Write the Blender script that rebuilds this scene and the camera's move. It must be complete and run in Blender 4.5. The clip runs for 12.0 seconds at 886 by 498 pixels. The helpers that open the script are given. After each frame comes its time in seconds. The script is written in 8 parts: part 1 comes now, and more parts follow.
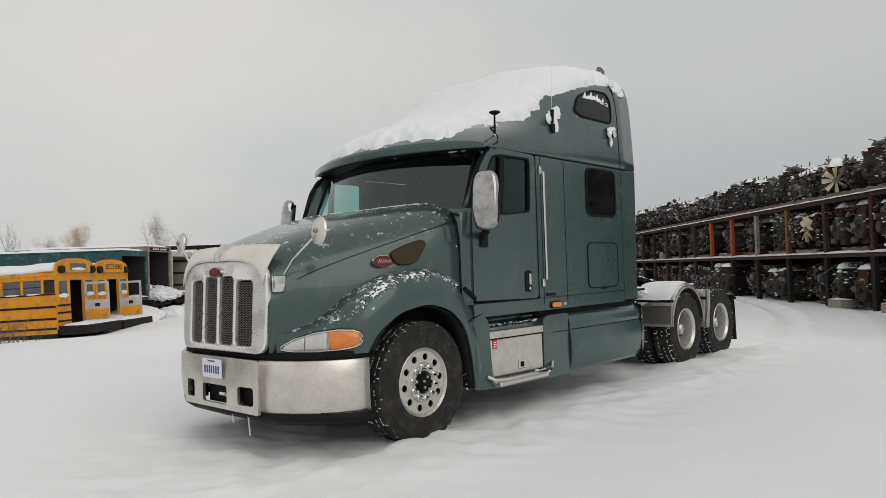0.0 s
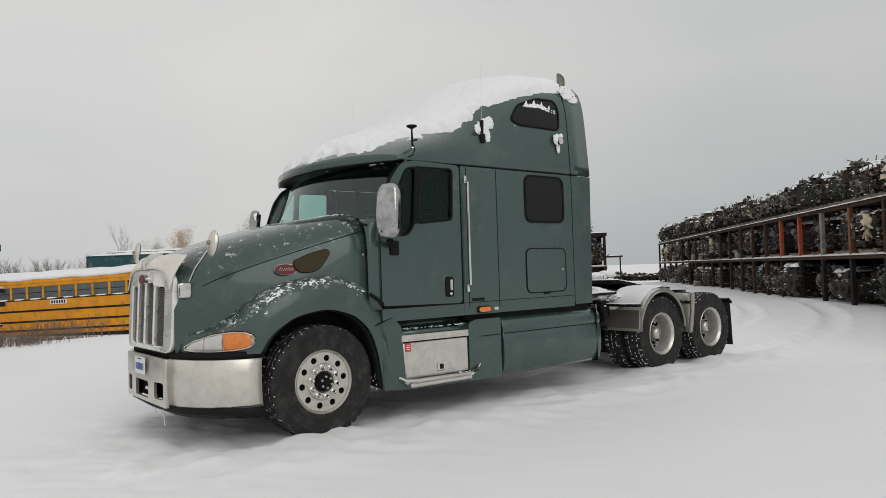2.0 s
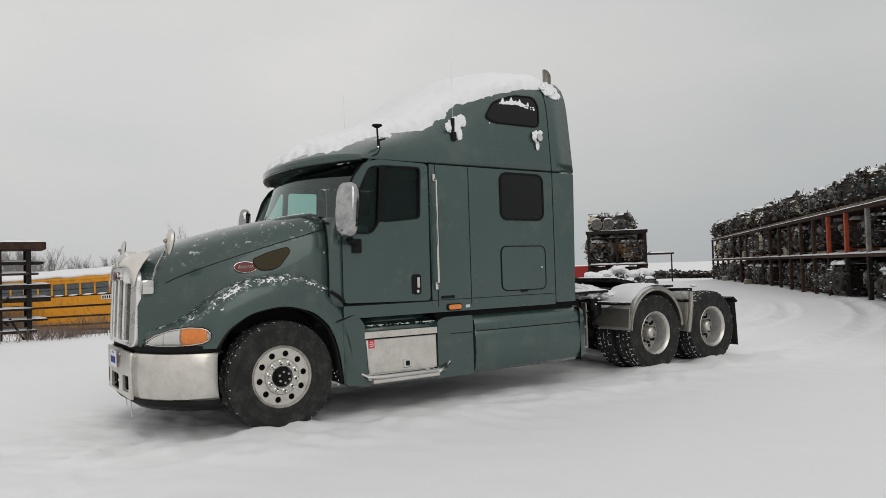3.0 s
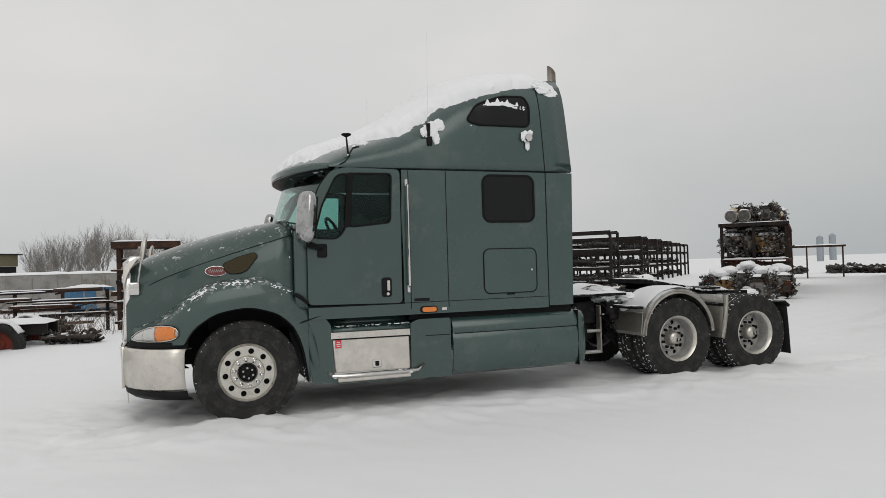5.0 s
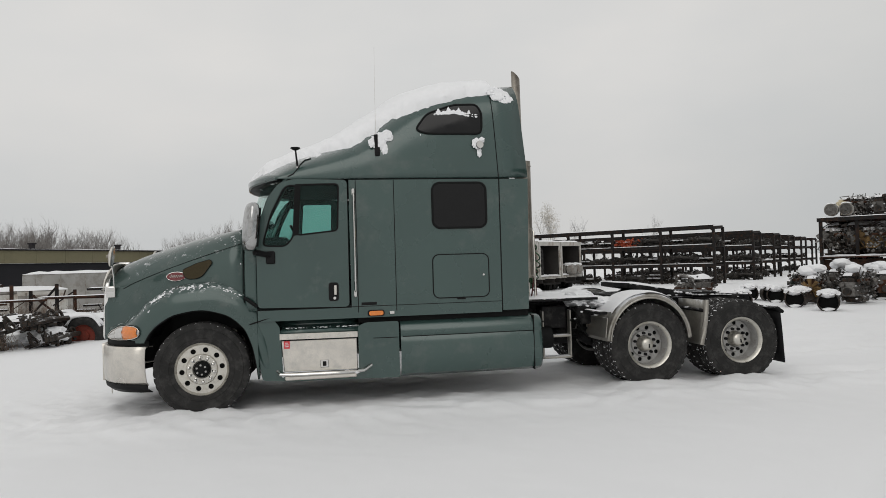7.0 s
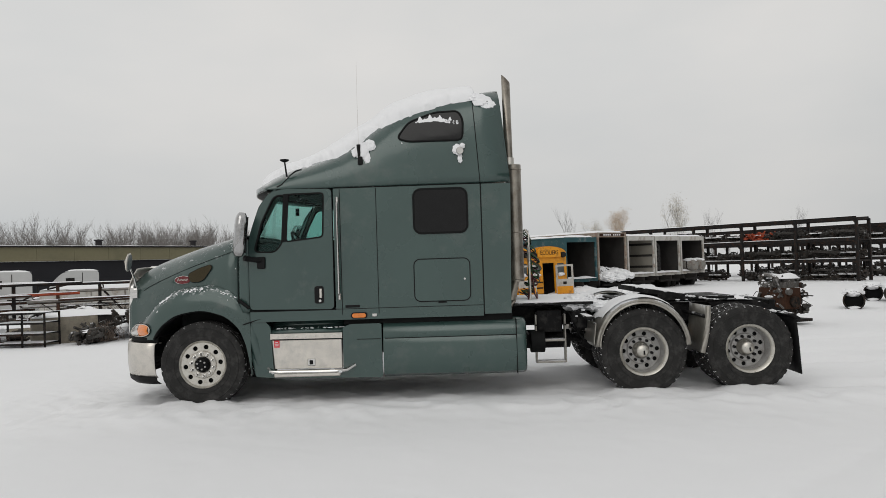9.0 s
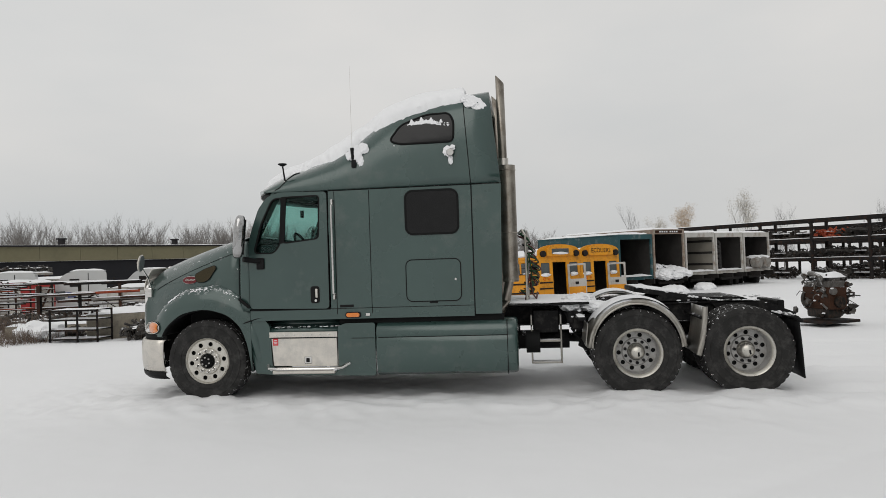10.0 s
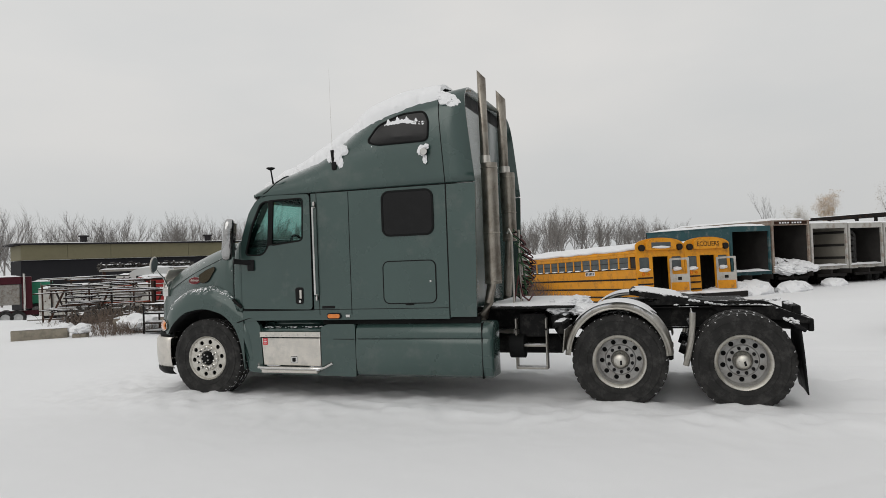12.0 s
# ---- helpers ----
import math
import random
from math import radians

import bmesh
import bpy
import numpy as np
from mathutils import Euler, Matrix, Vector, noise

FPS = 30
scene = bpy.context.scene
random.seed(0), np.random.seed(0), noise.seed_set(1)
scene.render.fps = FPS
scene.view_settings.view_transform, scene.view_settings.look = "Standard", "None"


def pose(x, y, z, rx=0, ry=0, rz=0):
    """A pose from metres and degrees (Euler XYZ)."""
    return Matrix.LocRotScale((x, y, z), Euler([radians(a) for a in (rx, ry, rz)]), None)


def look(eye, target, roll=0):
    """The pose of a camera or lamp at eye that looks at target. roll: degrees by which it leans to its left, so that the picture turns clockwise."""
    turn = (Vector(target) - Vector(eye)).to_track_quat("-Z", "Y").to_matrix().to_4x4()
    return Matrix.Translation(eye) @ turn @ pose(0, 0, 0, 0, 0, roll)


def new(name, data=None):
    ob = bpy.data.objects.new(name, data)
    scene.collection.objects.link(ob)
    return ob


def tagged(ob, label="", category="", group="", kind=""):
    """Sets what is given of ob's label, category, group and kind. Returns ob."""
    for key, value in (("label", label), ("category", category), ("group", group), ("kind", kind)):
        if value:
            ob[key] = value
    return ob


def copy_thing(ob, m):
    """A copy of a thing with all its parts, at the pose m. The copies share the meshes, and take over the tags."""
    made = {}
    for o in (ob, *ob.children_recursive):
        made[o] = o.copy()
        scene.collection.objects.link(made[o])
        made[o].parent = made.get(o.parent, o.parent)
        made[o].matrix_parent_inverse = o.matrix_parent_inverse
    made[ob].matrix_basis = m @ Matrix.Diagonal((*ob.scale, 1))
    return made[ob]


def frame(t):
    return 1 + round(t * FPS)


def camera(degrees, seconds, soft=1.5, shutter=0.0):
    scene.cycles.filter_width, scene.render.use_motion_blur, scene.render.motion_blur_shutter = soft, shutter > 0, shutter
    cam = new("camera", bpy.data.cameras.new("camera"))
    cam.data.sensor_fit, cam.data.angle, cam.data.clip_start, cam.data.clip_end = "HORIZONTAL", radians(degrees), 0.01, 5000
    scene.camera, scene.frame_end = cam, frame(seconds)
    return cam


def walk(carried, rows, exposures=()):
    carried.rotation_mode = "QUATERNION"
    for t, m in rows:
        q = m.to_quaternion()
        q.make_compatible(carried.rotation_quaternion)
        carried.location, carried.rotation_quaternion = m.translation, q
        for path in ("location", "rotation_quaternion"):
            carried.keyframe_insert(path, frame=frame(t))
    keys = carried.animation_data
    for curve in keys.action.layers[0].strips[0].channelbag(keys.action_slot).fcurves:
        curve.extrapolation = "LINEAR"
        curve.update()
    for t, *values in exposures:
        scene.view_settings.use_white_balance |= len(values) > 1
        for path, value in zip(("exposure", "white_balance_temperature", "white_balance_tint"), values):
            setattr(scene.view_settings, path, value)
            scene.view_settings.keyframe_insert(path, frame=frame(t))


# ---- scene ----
cam = camera(64.4, 12.0, soft=0.7)
METRES, EYE, TILT, LEAN, TURN = 11.6, 1.45, 0.0, 0.0, 42.4
ROWS = [
    (0.0, 0.0, 0.0, 0.0, 0.05, 1.59, 1.78),
    (0.5, 0.0358, -0.0062, -0.0012, 2.57, 1.66, 1.81),
    (1.0, 0.0738, -0.0103, -0.0017, 4.95, 1.7, 1.85),
    (1.5, 0.1147, -0.013, 0.0009, 6.64, 1.72, 1.87),
    (2.0, 0.1567, -0.0185, 0.0021, 8.48, 1.71, 1.84),
    (2.5, 0.1956, -0.0147, 0.0014, 10.75, 1.69, 1.72),
    (3.0, 0.2368, -0.007, 0.0004, 13.27, 1.6, 1.75),
    (5.0, 0.4062, 0.0449, 0.0053, 26.86, 1.36, 1.68),
    (5.5, 0.4479, 0.0625, 0.0069, 28.87, 1.3, 1.67),
    (6.0, 0.4881, 0.078, 0.0087, 31.32, 1.26, 1.62),
    (6.5, 0.5243, 0.0976, 0.0113, 33.86, 1.21, 1.64),
    (7.0, 0.5621, 0.1167, 0.011, 37.03, 1.2, 1.7),
    (9.0, 0.6924, 0.216, 0.0167, 48.75, 1.05, 1.83),
    (9.5, 0.722, 0.2441, 0.0178, 51.62, 1.03, 1.91),
    (10.0, 0.7487, 0.2743, 0.0175, 54.48, 1.01, 1.96),
    (10.5, 0.7719, 0.3094, 0.0176, 57.14, 0.98, 2.05),
    (11.0, 0.7912, 0.3466, 0.0179, 60.26, 0.95, 2.1),
    (11.5, 0.8052, 0.3864, 0.0192, 62.71, 0.84, 2.16),
    (12.0, 0.8175, 0.4243, 0.0208, 65.7, 0.8, 2.16),
]
walk(cam, [(t, pose(0, 0, EYE, TILT, LEAN, TURN) @ pose(METRES * x, METRES * y, METRES * z, 90 + pitch, roll, yaw)) for t, x, y, z, yaw, pitch, roll in ROWS])

# ---- sky and sun: an even overcast ----
world = bpy.data.worlds.new("overcast_sky")
scene.world = world
world.use_nodes = True
wn, wl = world.node_tree.nodes, world.node_tree.links
wn.clear()
w_out = wn.new("ShaderNodeOutputWorld")
w_bg = wn.new("ShaderNodeBackground")
w_sky = wn.new("ShaderNodeTexSky")
w_sky.sky_type, w_sky.sun_disc = "NISHITA", False
w_sky.sun_elevation, w_sky.sun_rotation = radians(32), radians(200)
w_hsv = wn.new("ShaderNodeHueSaturation")
w_hsv.inputs["Saturation"].default_value = 0.0
w_hsv.inputs["Value"].default_value = 0.06
w_co = wn.new("ShaderNodeTexCoord")
w_map = wn.new("ShaderNodeMapping")
w_map.inputs["Scale"].default_value = (1.0, 1.0, 2.6)
w_noise = wn.new("ShaderNodeTexNoise")
w_noise.inputs["Scale"].default_value = 1.7
w_noise.inputs["Detail"].default_value = 5.0
w_noise.inputs["Roughness"].default_value = 0.5
w_ramp = wn.new("ShaderNodeValToRGB")
w_ramp.color_ramp.elements[0].position, w_ramp.color_ramp.elements[0].color = 0.3, (0.63, 0.645, 0.65, 1)
w_ramp.color_ramp.elements[1].position, w_ramp.color_ramp.elements[1].color = 0.68, (0.74, 0.73, 0.715, 1)
# a broad, slightly darker cloud bank to one side of the sky
w_dot = wn.new("ShaderNodeVectorMath")
w_dot.operation = "DOT_PRODUCT"
w_dot.inputs[1].default_value = (0.1, 0.97, -0.22)
w_bank = wn.new("ShaderNodeValToRGB")
w_bank.color_ramp.elements[0].position, w_bank.color_ramp.elements[0].color = 0.3, (1, 1, 1, 1)
w_bank.color_ramp.elements[1].position, w_bank.color_ramp.elements[1].color = 1.0, (0.69, 0.72, 0.735, 1)
w_mul = wn.new("ShaderNodeMixRGB")
w_mul.blend_type = "MULTIPLY"
w_mul.inputs["Fac"].default_value = 1.0
# the cloud thins out overhead and hangs greyer towards the horizon
w_sep = wn.new("ShaderNodeSeparateXYZ")
w_low = wn.new("ShaderNodeValToRGB")
w_low.color_ramp.elements[0].position, w_low.color_ramp.elements[0].color = 0.0, (0.845, 0.855, 0.86, 1)
w_low.color_ramp.elements[1].position, w_low.color_ramp.elements[1].color = 0.26, (1.02, 1.015, 1.01, 1)
w_mul2 = wn.new("ShaderNodeMixRGB")
w_mul2.blend_type = "MULTIPLY"
w_mul2.inputs["Fac"].default_value = 1.0
w_mix = wn.new("ShaderNodeMixRGB")
w_mix.inputs["Fac"].default_value = 0.92
for a, b in (((w_co, "Generated"), (w_map, "Vector")), ((w_map, "Vector"), (w_noise, "Vector")), ((w_noise, "Fac"), (w_ramp, "Fac")),
             ((w_sky, "Color"), (w_hsv, "Color")), ((w_hsv, "Color"), (w_mix, "Color1")), ((w_ramp, "Color"), (w_mix, "Color2")),
             ((w_co, "Generated"), (w_dot, 0)), ((w_dot, "Value"), (w_bank, "Fac")), ((w_mix, "Color"), (w_mul, "Color1")), ((w_bank, "Color"), (w_mul, "Color2")),
             ((w_co, "Generated"), (w_sep, 0)), ((w_sep, "Z"), (w_low, "Fac")), ((w_mul, "Color"), (w_mul2, "Color1")), ((w_low, "Color"), (w_mul2, "Color2")),
             ((w_mul2, "Color"), (w_bg, "Color")), ((w_bg, "Background"), (w_out, "Surface"))):
    wl.new(a[0].outputs[a[1]], b[0].inputs[b[1]])
w_bg.inputs["Strength"].default_value = 1.0

sun_data = bpy.data.lights.new("sun", "SUN")
sun_data.energy, sun_data.angle, sun_data.color = 0.6, radians(45), (1.0, 0.97, 0.93)
sun = new("sun", sun_data)
sun.matrix_world = look((20, -4, 15), (0, 0, 0))

# ---- materials ----
def base_nodes(name):
    m = bpy.data.materials.new(name)
    m.use_nodes = True
    n, l = m.node_tree.nodes, m.node_tree.links
    return m, n, l, n["Principled BSDF"]


def noise_node(n, l, co, scale, detail=5.0, rough=0.55):
    t = n.new("ShaderNodeTexNoise")
    t.inputs["Scale"].default_value, t.inputs["Detail"].default_value, t.inputs["Roughness"].default_value = scale, detail, rough
    l.new(co, t.inputs["Vector"])
    return t.outputs["Fac"]


def ramp_node(n, l, fac, stops):
    r = n.new("ShaderNodeValToRGB")
    e = r.color_ramp.elements
    while len(e) < len(stops):
        e.new(0.5)
    for k, (p, c) in enumerate(stops):
        e[k].position, e[k].color = p, ((c, c, c, 1) if isinstance(c, (int, float)) else (*c, 1))
    l.new(fac, r.inputs["Fac"])
    return r.outputs["Color"]


def mix_node(n, l, fac, a, b, kind="MIX"):
    x = n.new("ShaderNodeMixRGB")
    x.blend_type = kind
    for s, v in ((0, fac), (1, a), (2, b)):
        if isinstance(v, (int, float)):
            x.inputs[s].default_value = v if s == 0 else (v, v, v, 1)
        elif isinstance(v, tuple):
            x.inputs[s].default_value = (*v, 1)
        else:
            l.new(v, x.inputs[s])
    return x.outputs[0]


def bump_node(n, l, b, height, strength, distance):
    k = n.new("ShaderNodeBump")
    k.inputs["Strength"].default_value, k.inputs["Distance"].default_value = strength, distance
    l.new(height, k.inputs["Height"])
    l.new(k.outputs["Normal"], b.inputs["Normal"])
    return k


def surface(name, colour, rough=0.6, metal=0.0, vary=0.25, scale=6.0, grain=60.0, bump=0.2, dist=0.004, dirt=None, dirt_amount=0.5,
            coat=0.0, frost=0.0, island=0.0, frost_scale=5.0, wave=0.0):
    """Paint, metal, rubber and the like: a base colour that varies at two scales, stains and, where it lies open, frost."""
    m, n, l, b = base_nodes(name)
    co = n.new("ShaderNodeTexCoord").outputs["Object"]
    big, fine = noise_node(n, l, co, scale), noise_node(n, l, co, grain, 3.0)
    lo = tuple(c * (1 - vary) for c in colour)
    hi = tuple(min(1, c * (1 + vary * 0.7)) for c in colour)
    col = ramp_node(n, l, big, ((0.3, lo), (0.7, hi)))
    col = mix_node(n, l, 0.35, col, ramp_node(n, l, fine, ((0.3, lo), (0.7, hi))))
    if island:
        ob = n.new("ShaderNodeObjectInfo").outputs["Random"]
        col = mix_node(n, l, 1.0, col, ramp_node(n, l, ob, ((0.0, 1 - island), (1.0, 1 + island))), "MULTIPLY")
    if dirt:
        mask = ramp_node(n, l, noise_node(n, l, co, scale * 1.7, 8.0, 0.7), ((0.62 - 0.3 * dirt_amount, 0.0), (0.72, 0.9)))
        col = mix_node(n, l, mask, col, dirt)
    r = ramp_node(n, l, big, ((0.25, max(0.02, rough - 0.1)), (0.75, min(1, rough + 0.12))))
    if frost:
        geo = n.new("ShaderNodeNewGeometry")
        sep = n.new("ShaderNodeSeparateXYZ")
        l.new(geo.outputs["Normal"], sep.inputs[0])
        up = ramp_node(n, l, sep.outputs["Z"], ((0.35, 0.0), (0.85, 1.0)))
        fl = noise_node(n, l, co, frost_scale, 9.0, 0.72)
        patch = ramp_node(n, l, fl, ((0.62 - 0.2 * frost, 0.0), (0.69 - 0.2 * frost, 1.0)))
        mask = mix_node(n, l, 1.0, patch, up, "MULTIPLY")
        col = mix_node(n, l, mask, col, (0.82, 0.83, 0.85))
        r = mix_node(n, l, mask, r, 0.9)
    l.new(col, b.inputs["Base Color"])
    l.new(r, b.inputs["Roughness"])
    b.inputs["Metallic"].default_value = metal
    b.inputs["Specular IOR Level"].default_value = 0.14 if max(colour) < 0.08 and not coat else 0.35
    b.inputs["Coat Weight"].default_value = coat
    b.inputs["Coat Roughness"].default_value = 0.06
    if wave:
        k = bump_node(n, l, b, mix_node(n, l, 0.1, noise_node(n, l, co, 1.9, 2.0), fine), wave, 0.02)
        l.new(k.outputs["Normal"], b.inputs["Coat Normal"])
    elif bump:
        bump_node(n, l, b, fine, bump, dist)
    return m


def snow_material(name, scale=1.0, tint=(0.87, 0.875, 0.89)):
    m, n, l, b = base_nodes(name)
    co = n.new("ShaderNodeTexCoord").outputs["Object"]
    big, mid, fine = noise_node(n, l, co, 0.35 * scale, 6.0), noise_node(n, l, co, 9 * scale, 6.0, 0.6), noise_node(n, l, co, 160.0, 3.0)
    col = ramp_node(n, l, big, ((0.3, tuple(c * 0.94 for c in tint)), (0.7, tint)))
    col = mix_node(n, l, 0.3, col, ramp_node(n, l, fine, ((0.3, tuple(c * 0.92 for c in tint)), (0.7, (0.92, 0.93, 0.94)))))
    l.new(col, b.inputs["Base Color"])
    b.inputs["Roughness"].default_value = 0.75
    b.inputs["Specular IOR Level"].default_value = 0.25
    b.inputs["Subsurface Weight"].default_value = 0.0
    h = mix_node(n, l, 0.35, mid, fine)
    bump_node(n, l, b, h, 0.35, 0.02)
    return m


def glass_material(name, tint, gloss=0.03, gain=0.9, straight=0.05):
    """A single pane: clear to look through, glossier the flatter one looks along it, alike from both sides."""
    m, n, l, b = base_nodes(name)
    n.remove(b)
    out = n["Material Output"]
    tr, gl, mx, lw = n.new("ShaderNodeBsdfTransparent"), n.new("ShaderNodeBsdfGlossy"), n.new("ShaderNodeMixShader"), n.new("ShaderNodeLayerWeight")
    tr.inputs["Color"].default_value = (*tint, 1)
    gl.inputs["Roughness"].default_value = gloss
    gl.inputs["Color"].default_value = (gain * 0.88, gain, gain * 0.97, 1)
    lw.inputs["Blend"].default_value = 0.5
    pw, ma = n.new("ShaderNodeMath"), n.new("ShaderNodeMath")
    pw.operation, ma.operation = "POWER", "MULTIPLY_ADD"
    pw.inputs[1].default_value = 4.0
    ma.inputs[1].default_value, ma.inputs[2].default_value = 1 - straight, straight
    l.new(lw.outputs["Facing"], pw.inputs[0])
    l.new(pw.outputs[0], ma.inputs[0])
    l.new(ma.outputs[0], mx.inputs[0])
    l.new(tr.outputs[0], mx.inputs[1])
    l.new(gl.outputs[0], mx.inputs[2])
    l.new(mx.outputs[0], out.inputs["Surface"])
    return m


SNOW = snow_material("fresh_snow")
SNOW_GROUND = snow_material("snow_ground", 0.6, (0.885, 0.89, 0.903))
PAINT = surface("grey_green_paint", (0.052, 0.083, 0.076), 0.28, 0.2, 0.1, 1.5, 220.0, 0.02, 0.001, (0.10, 0.12, 0.112), 0.2, 0.5, 0.2, frost_scale=13.0)
PAINT_SIDE = surface("grey_green_side_paint", (0.040, 0.074, 0.067), 0.25, 0.15, 0.12, 1.2, 220.0, 0.02, 0.001, (0.085, 0.108, 0.1), 0.3, 0.85, wave=0.3)
FENDPAINT = surface("frosted_fender_paint", (0.052, 0.083, 0.076), 0.28, 0.2, 0.1, 1.5, 220.0, 0.02, 0.001, (0.10, 0.12, 0.112), 0.2, 0.5, 0.42, frost_scale=17.0)
REDRIM = surface("rusty_red_rim", (0.2, 0.035, 0.022), 0.75, 0.0, 0.4, 6.0, 60.0, 0.3, 0.004, (0.06, 0.03, 0.02), 0.6)
# also fills gaps, pockets and hollows, standing in for their shade
SEAM = surface("black_seal_and_shade", (0.008, 0.0085, 0.0085), 0.7, 0.0, 0.2)
CHROME = surface("weathered_chrome", (0.68, 0.67, 0.65), 0.11, 1.0, 0.1, 5.0, 70.0, 0.04, 0.002, (0.55, 0.53, 0.5), 0.15)
STEEL = surface("dull_stainless_steel", (0.7, 0.665, 0.61), 0.34, 0.9, 0.16, 3.0, 90.0, 0.12, 0.002, (0.5, 0.49, 0.46), 0.5)
ALU = surface("polished_aluminium_wheel", (0.6, 0.58, 0.53), 0.32, 0.85, 0.15, 9.0, 90.0, 0.1, 0.002, (0.42, 0.38, 0.32), 0.4)
STEEL_RIM = surface("grey_painted_rim", (0.43, 0.425, 0.415), 0.5, 0.35, 0.2, 8.0, 70.0, 0.15, 0.002, (0.25, 0.23, 0.21), 0.5)
RUBBER = surface("tyre_rubber", (0.024, 0.0235, 0.023), 0.62, 0.0, 0.35, 5.0, 90.0, 0.3, 0.004, (0.065, 0.063, 0.061), 0.5)
BLACK = surface("black_frame_paint", (0.01, 0.01, 0.0105), 0.62, 0.1, 0.35, 5.0, 60.0, 0.25, 0.003, (0.05, 0.048, 0.045), 0.4, frost=0.35)
BLACKP = surface("black_plastic", (0.009, 0.009, 0.0095), 0.5, 0.0, 0.25, 8.0, 60.0, 0.15, 0.002)
MESHGREY = surface("grille_mesh_metal", (0.2, 0.195, 0.185), 0.42, 0.8, 0.2, 20.0)
# besides frost, the pale tone paints in the snow's reflection
GRILLE = surface("frost_and_reflection_grille_chrome", (0.8, 0.79, 0.77), 0.3, 0.7, 0.1, 5.0, 70.0, 0.05, 0.002, (0.66, 0.65, 0.63), 0.3)
LENS = surface("clear_headlamp_lens", (0.55, 0.54, 0.52), 0.12, 0.15, 0.12, 9.0, 60.0, 0.05, 0.002, coat=1.0)
AMBER = surface("amber_lens", (0.72, 0.2, 0.02), 0.2, 0.0, 0.2, 25.0, 90.0, 0.15, 0.003, coat=1.0)
REDB = surface("red_enamel_badge", (0.13, 0.012, 0.016), 0.3, 0.0, 0.15)
STICKER = surface("red_sticker", (0.6, 0.06, 0.07), 0.5, 0.0, 0.1)
PLATEW = surface("white_plate_enamel", (0.75, 0.76, 0.78), 0.4, 0.0, 0.06)
PLATEB = surface("blue_plate_ink", (0.03, 0.06, 0.25), 0.5, 0.0, 0.1)
SHIELD = surface("frosted_nose_shield", (0.72, 0.68, 0.61), 0.42, 0.05, 0.16, 4.0, 60.0, 0.1, 0.002, (0.75, 0.74, 0.72), 0.5)
INNER = surface("dark_cab_trim", (0.03, 0.036, 0.036), 0.8, 0.0, 0.3)
STACK = surface("exhaust_stack_steel", (0.36, 0.33, 0.285), 0.36, 0.9, 0.25, 3.0, 50.0, 0.1, 0.002, (0.13, 0.1, 0.08), 0.55)
FENDERM = surface("worn_fender_steel", (0.4, 0.385, 0.35), 0.42, 0.8, 0.2, 4.0, 60.0, 0.1, 0.002, (0.24, 0.22, 0.19), 0.5, frost=0.75, frost_scale=3.0)
HOSE_R = surface("dark_red_air_hose", (0.1, 0.03, 0.03), 0.5)
HOSE_G = surface("green_air_hose", (0.03, 0.08, 0.035), 0.5)
GLASS = glass_material("tinted_cab_glass", (0.62, 0.80, 0.77), straight=0.018)
GLASS_W = glass_material("windscreen_glass", (0.64, 0.78, 0.75), straight=0.085)
GLASS_D = surface("dark_privacy_glass", (0.004, 0.004, 0.0045), 0.13, 0.0, 0.1, bump=0)
GLASS_D.node_tree.nodes["Principled BSDF"].inputs["Specular IOR Level"].default_value = 0.32
# dull tone and dark patches stand in for dark reflections
MIRROR = surface("mirror_chrome_dark_reflections", (0.44, 0.44, 0.44), 0.05, 1.0, 0.2, 5.0, 30.0, 0.0, 0.001, (0.2, 0.19, 0.18), 0.45)
BRONZE = surface("dark_bronze_mesh", (0.05, 0.04, 0.022), 0.5, 0.4, 0.3, 60.0, 220.0, 0.5, 0.004)
GLASS_B = surface("dull_bus_glass", (0.1, 0.115, 0.12), 0.15, 0.0, 0.3, 3.0, coat=0.3, bump=0)
YELLOW = surface("school_bus_yellow", (0.72, 0.3, 0.015), 0.5, 0.0, 0.15, 1.5, 40.0, 0.1, 0.003, (0.3, 0.13, 0.03), 0.35, island=0.05)
BUSBLACK = surface("bus_black_trim", (0.02, 0.018, 0.017), 0.6, 0.0, 0.3)
TEAL = surface("dark_teal_box_paint", (0.02, 0.075, 0.085), 0.5, 0.0, 0.25, 1.5, 40.0, 0.1, 0.003, (0.2, 0.22, 0.22), 0.3)
BOXWHITE = surface("grubby_white_panel", (0.5, 0.49, 0.46), 0.55, 0.0, 0.2, 1.5, 40.0, 0.1, 0.003, (0.2, 0.13, 0.08), 0.4)
BOXRUST = surface("rusty_white_panel", (0.36, 0.32, 0.27), 0.7, 0.0, 0.3, 2.5, 40.0, 0.2, 0.003, (0.13, 0.045, 0.02), 0.85)
# dark tone with the shade of bus and box insides put in
BOXDARK = surface("dark_lining_and_shade", (0.045, 0.042, 0.04), 0.85, 0.0, 0.4, 2.0)
PLY = surface("grey_plywood_lining", (0.3, 0.28, 0.24), 0.8, 0.0, 0.2, 2.0)
CABWHITE = surface("white_cab_paint", (0.5, 0.505, 0.5), 0.4, 0.0, 0.08, 1.5, coat=0.3)
RACKBLACK = surface("black_rack_steel", (0.02, 0.019, 0.019), 0.7, 0.2, 0.4, 3.0, 40.0, 0.2, 0.003, (0.07, 0.035, 0.02), 0.4)
RACKBROWN = surface("brown_rack_steel", (0.05, 0.032, 0.026), 0.75, 0.1, 0.4, 3.0, 40.0, 0.25, 0.003, (0.12, 0.05, 0.025), 0.5, island=0.3)
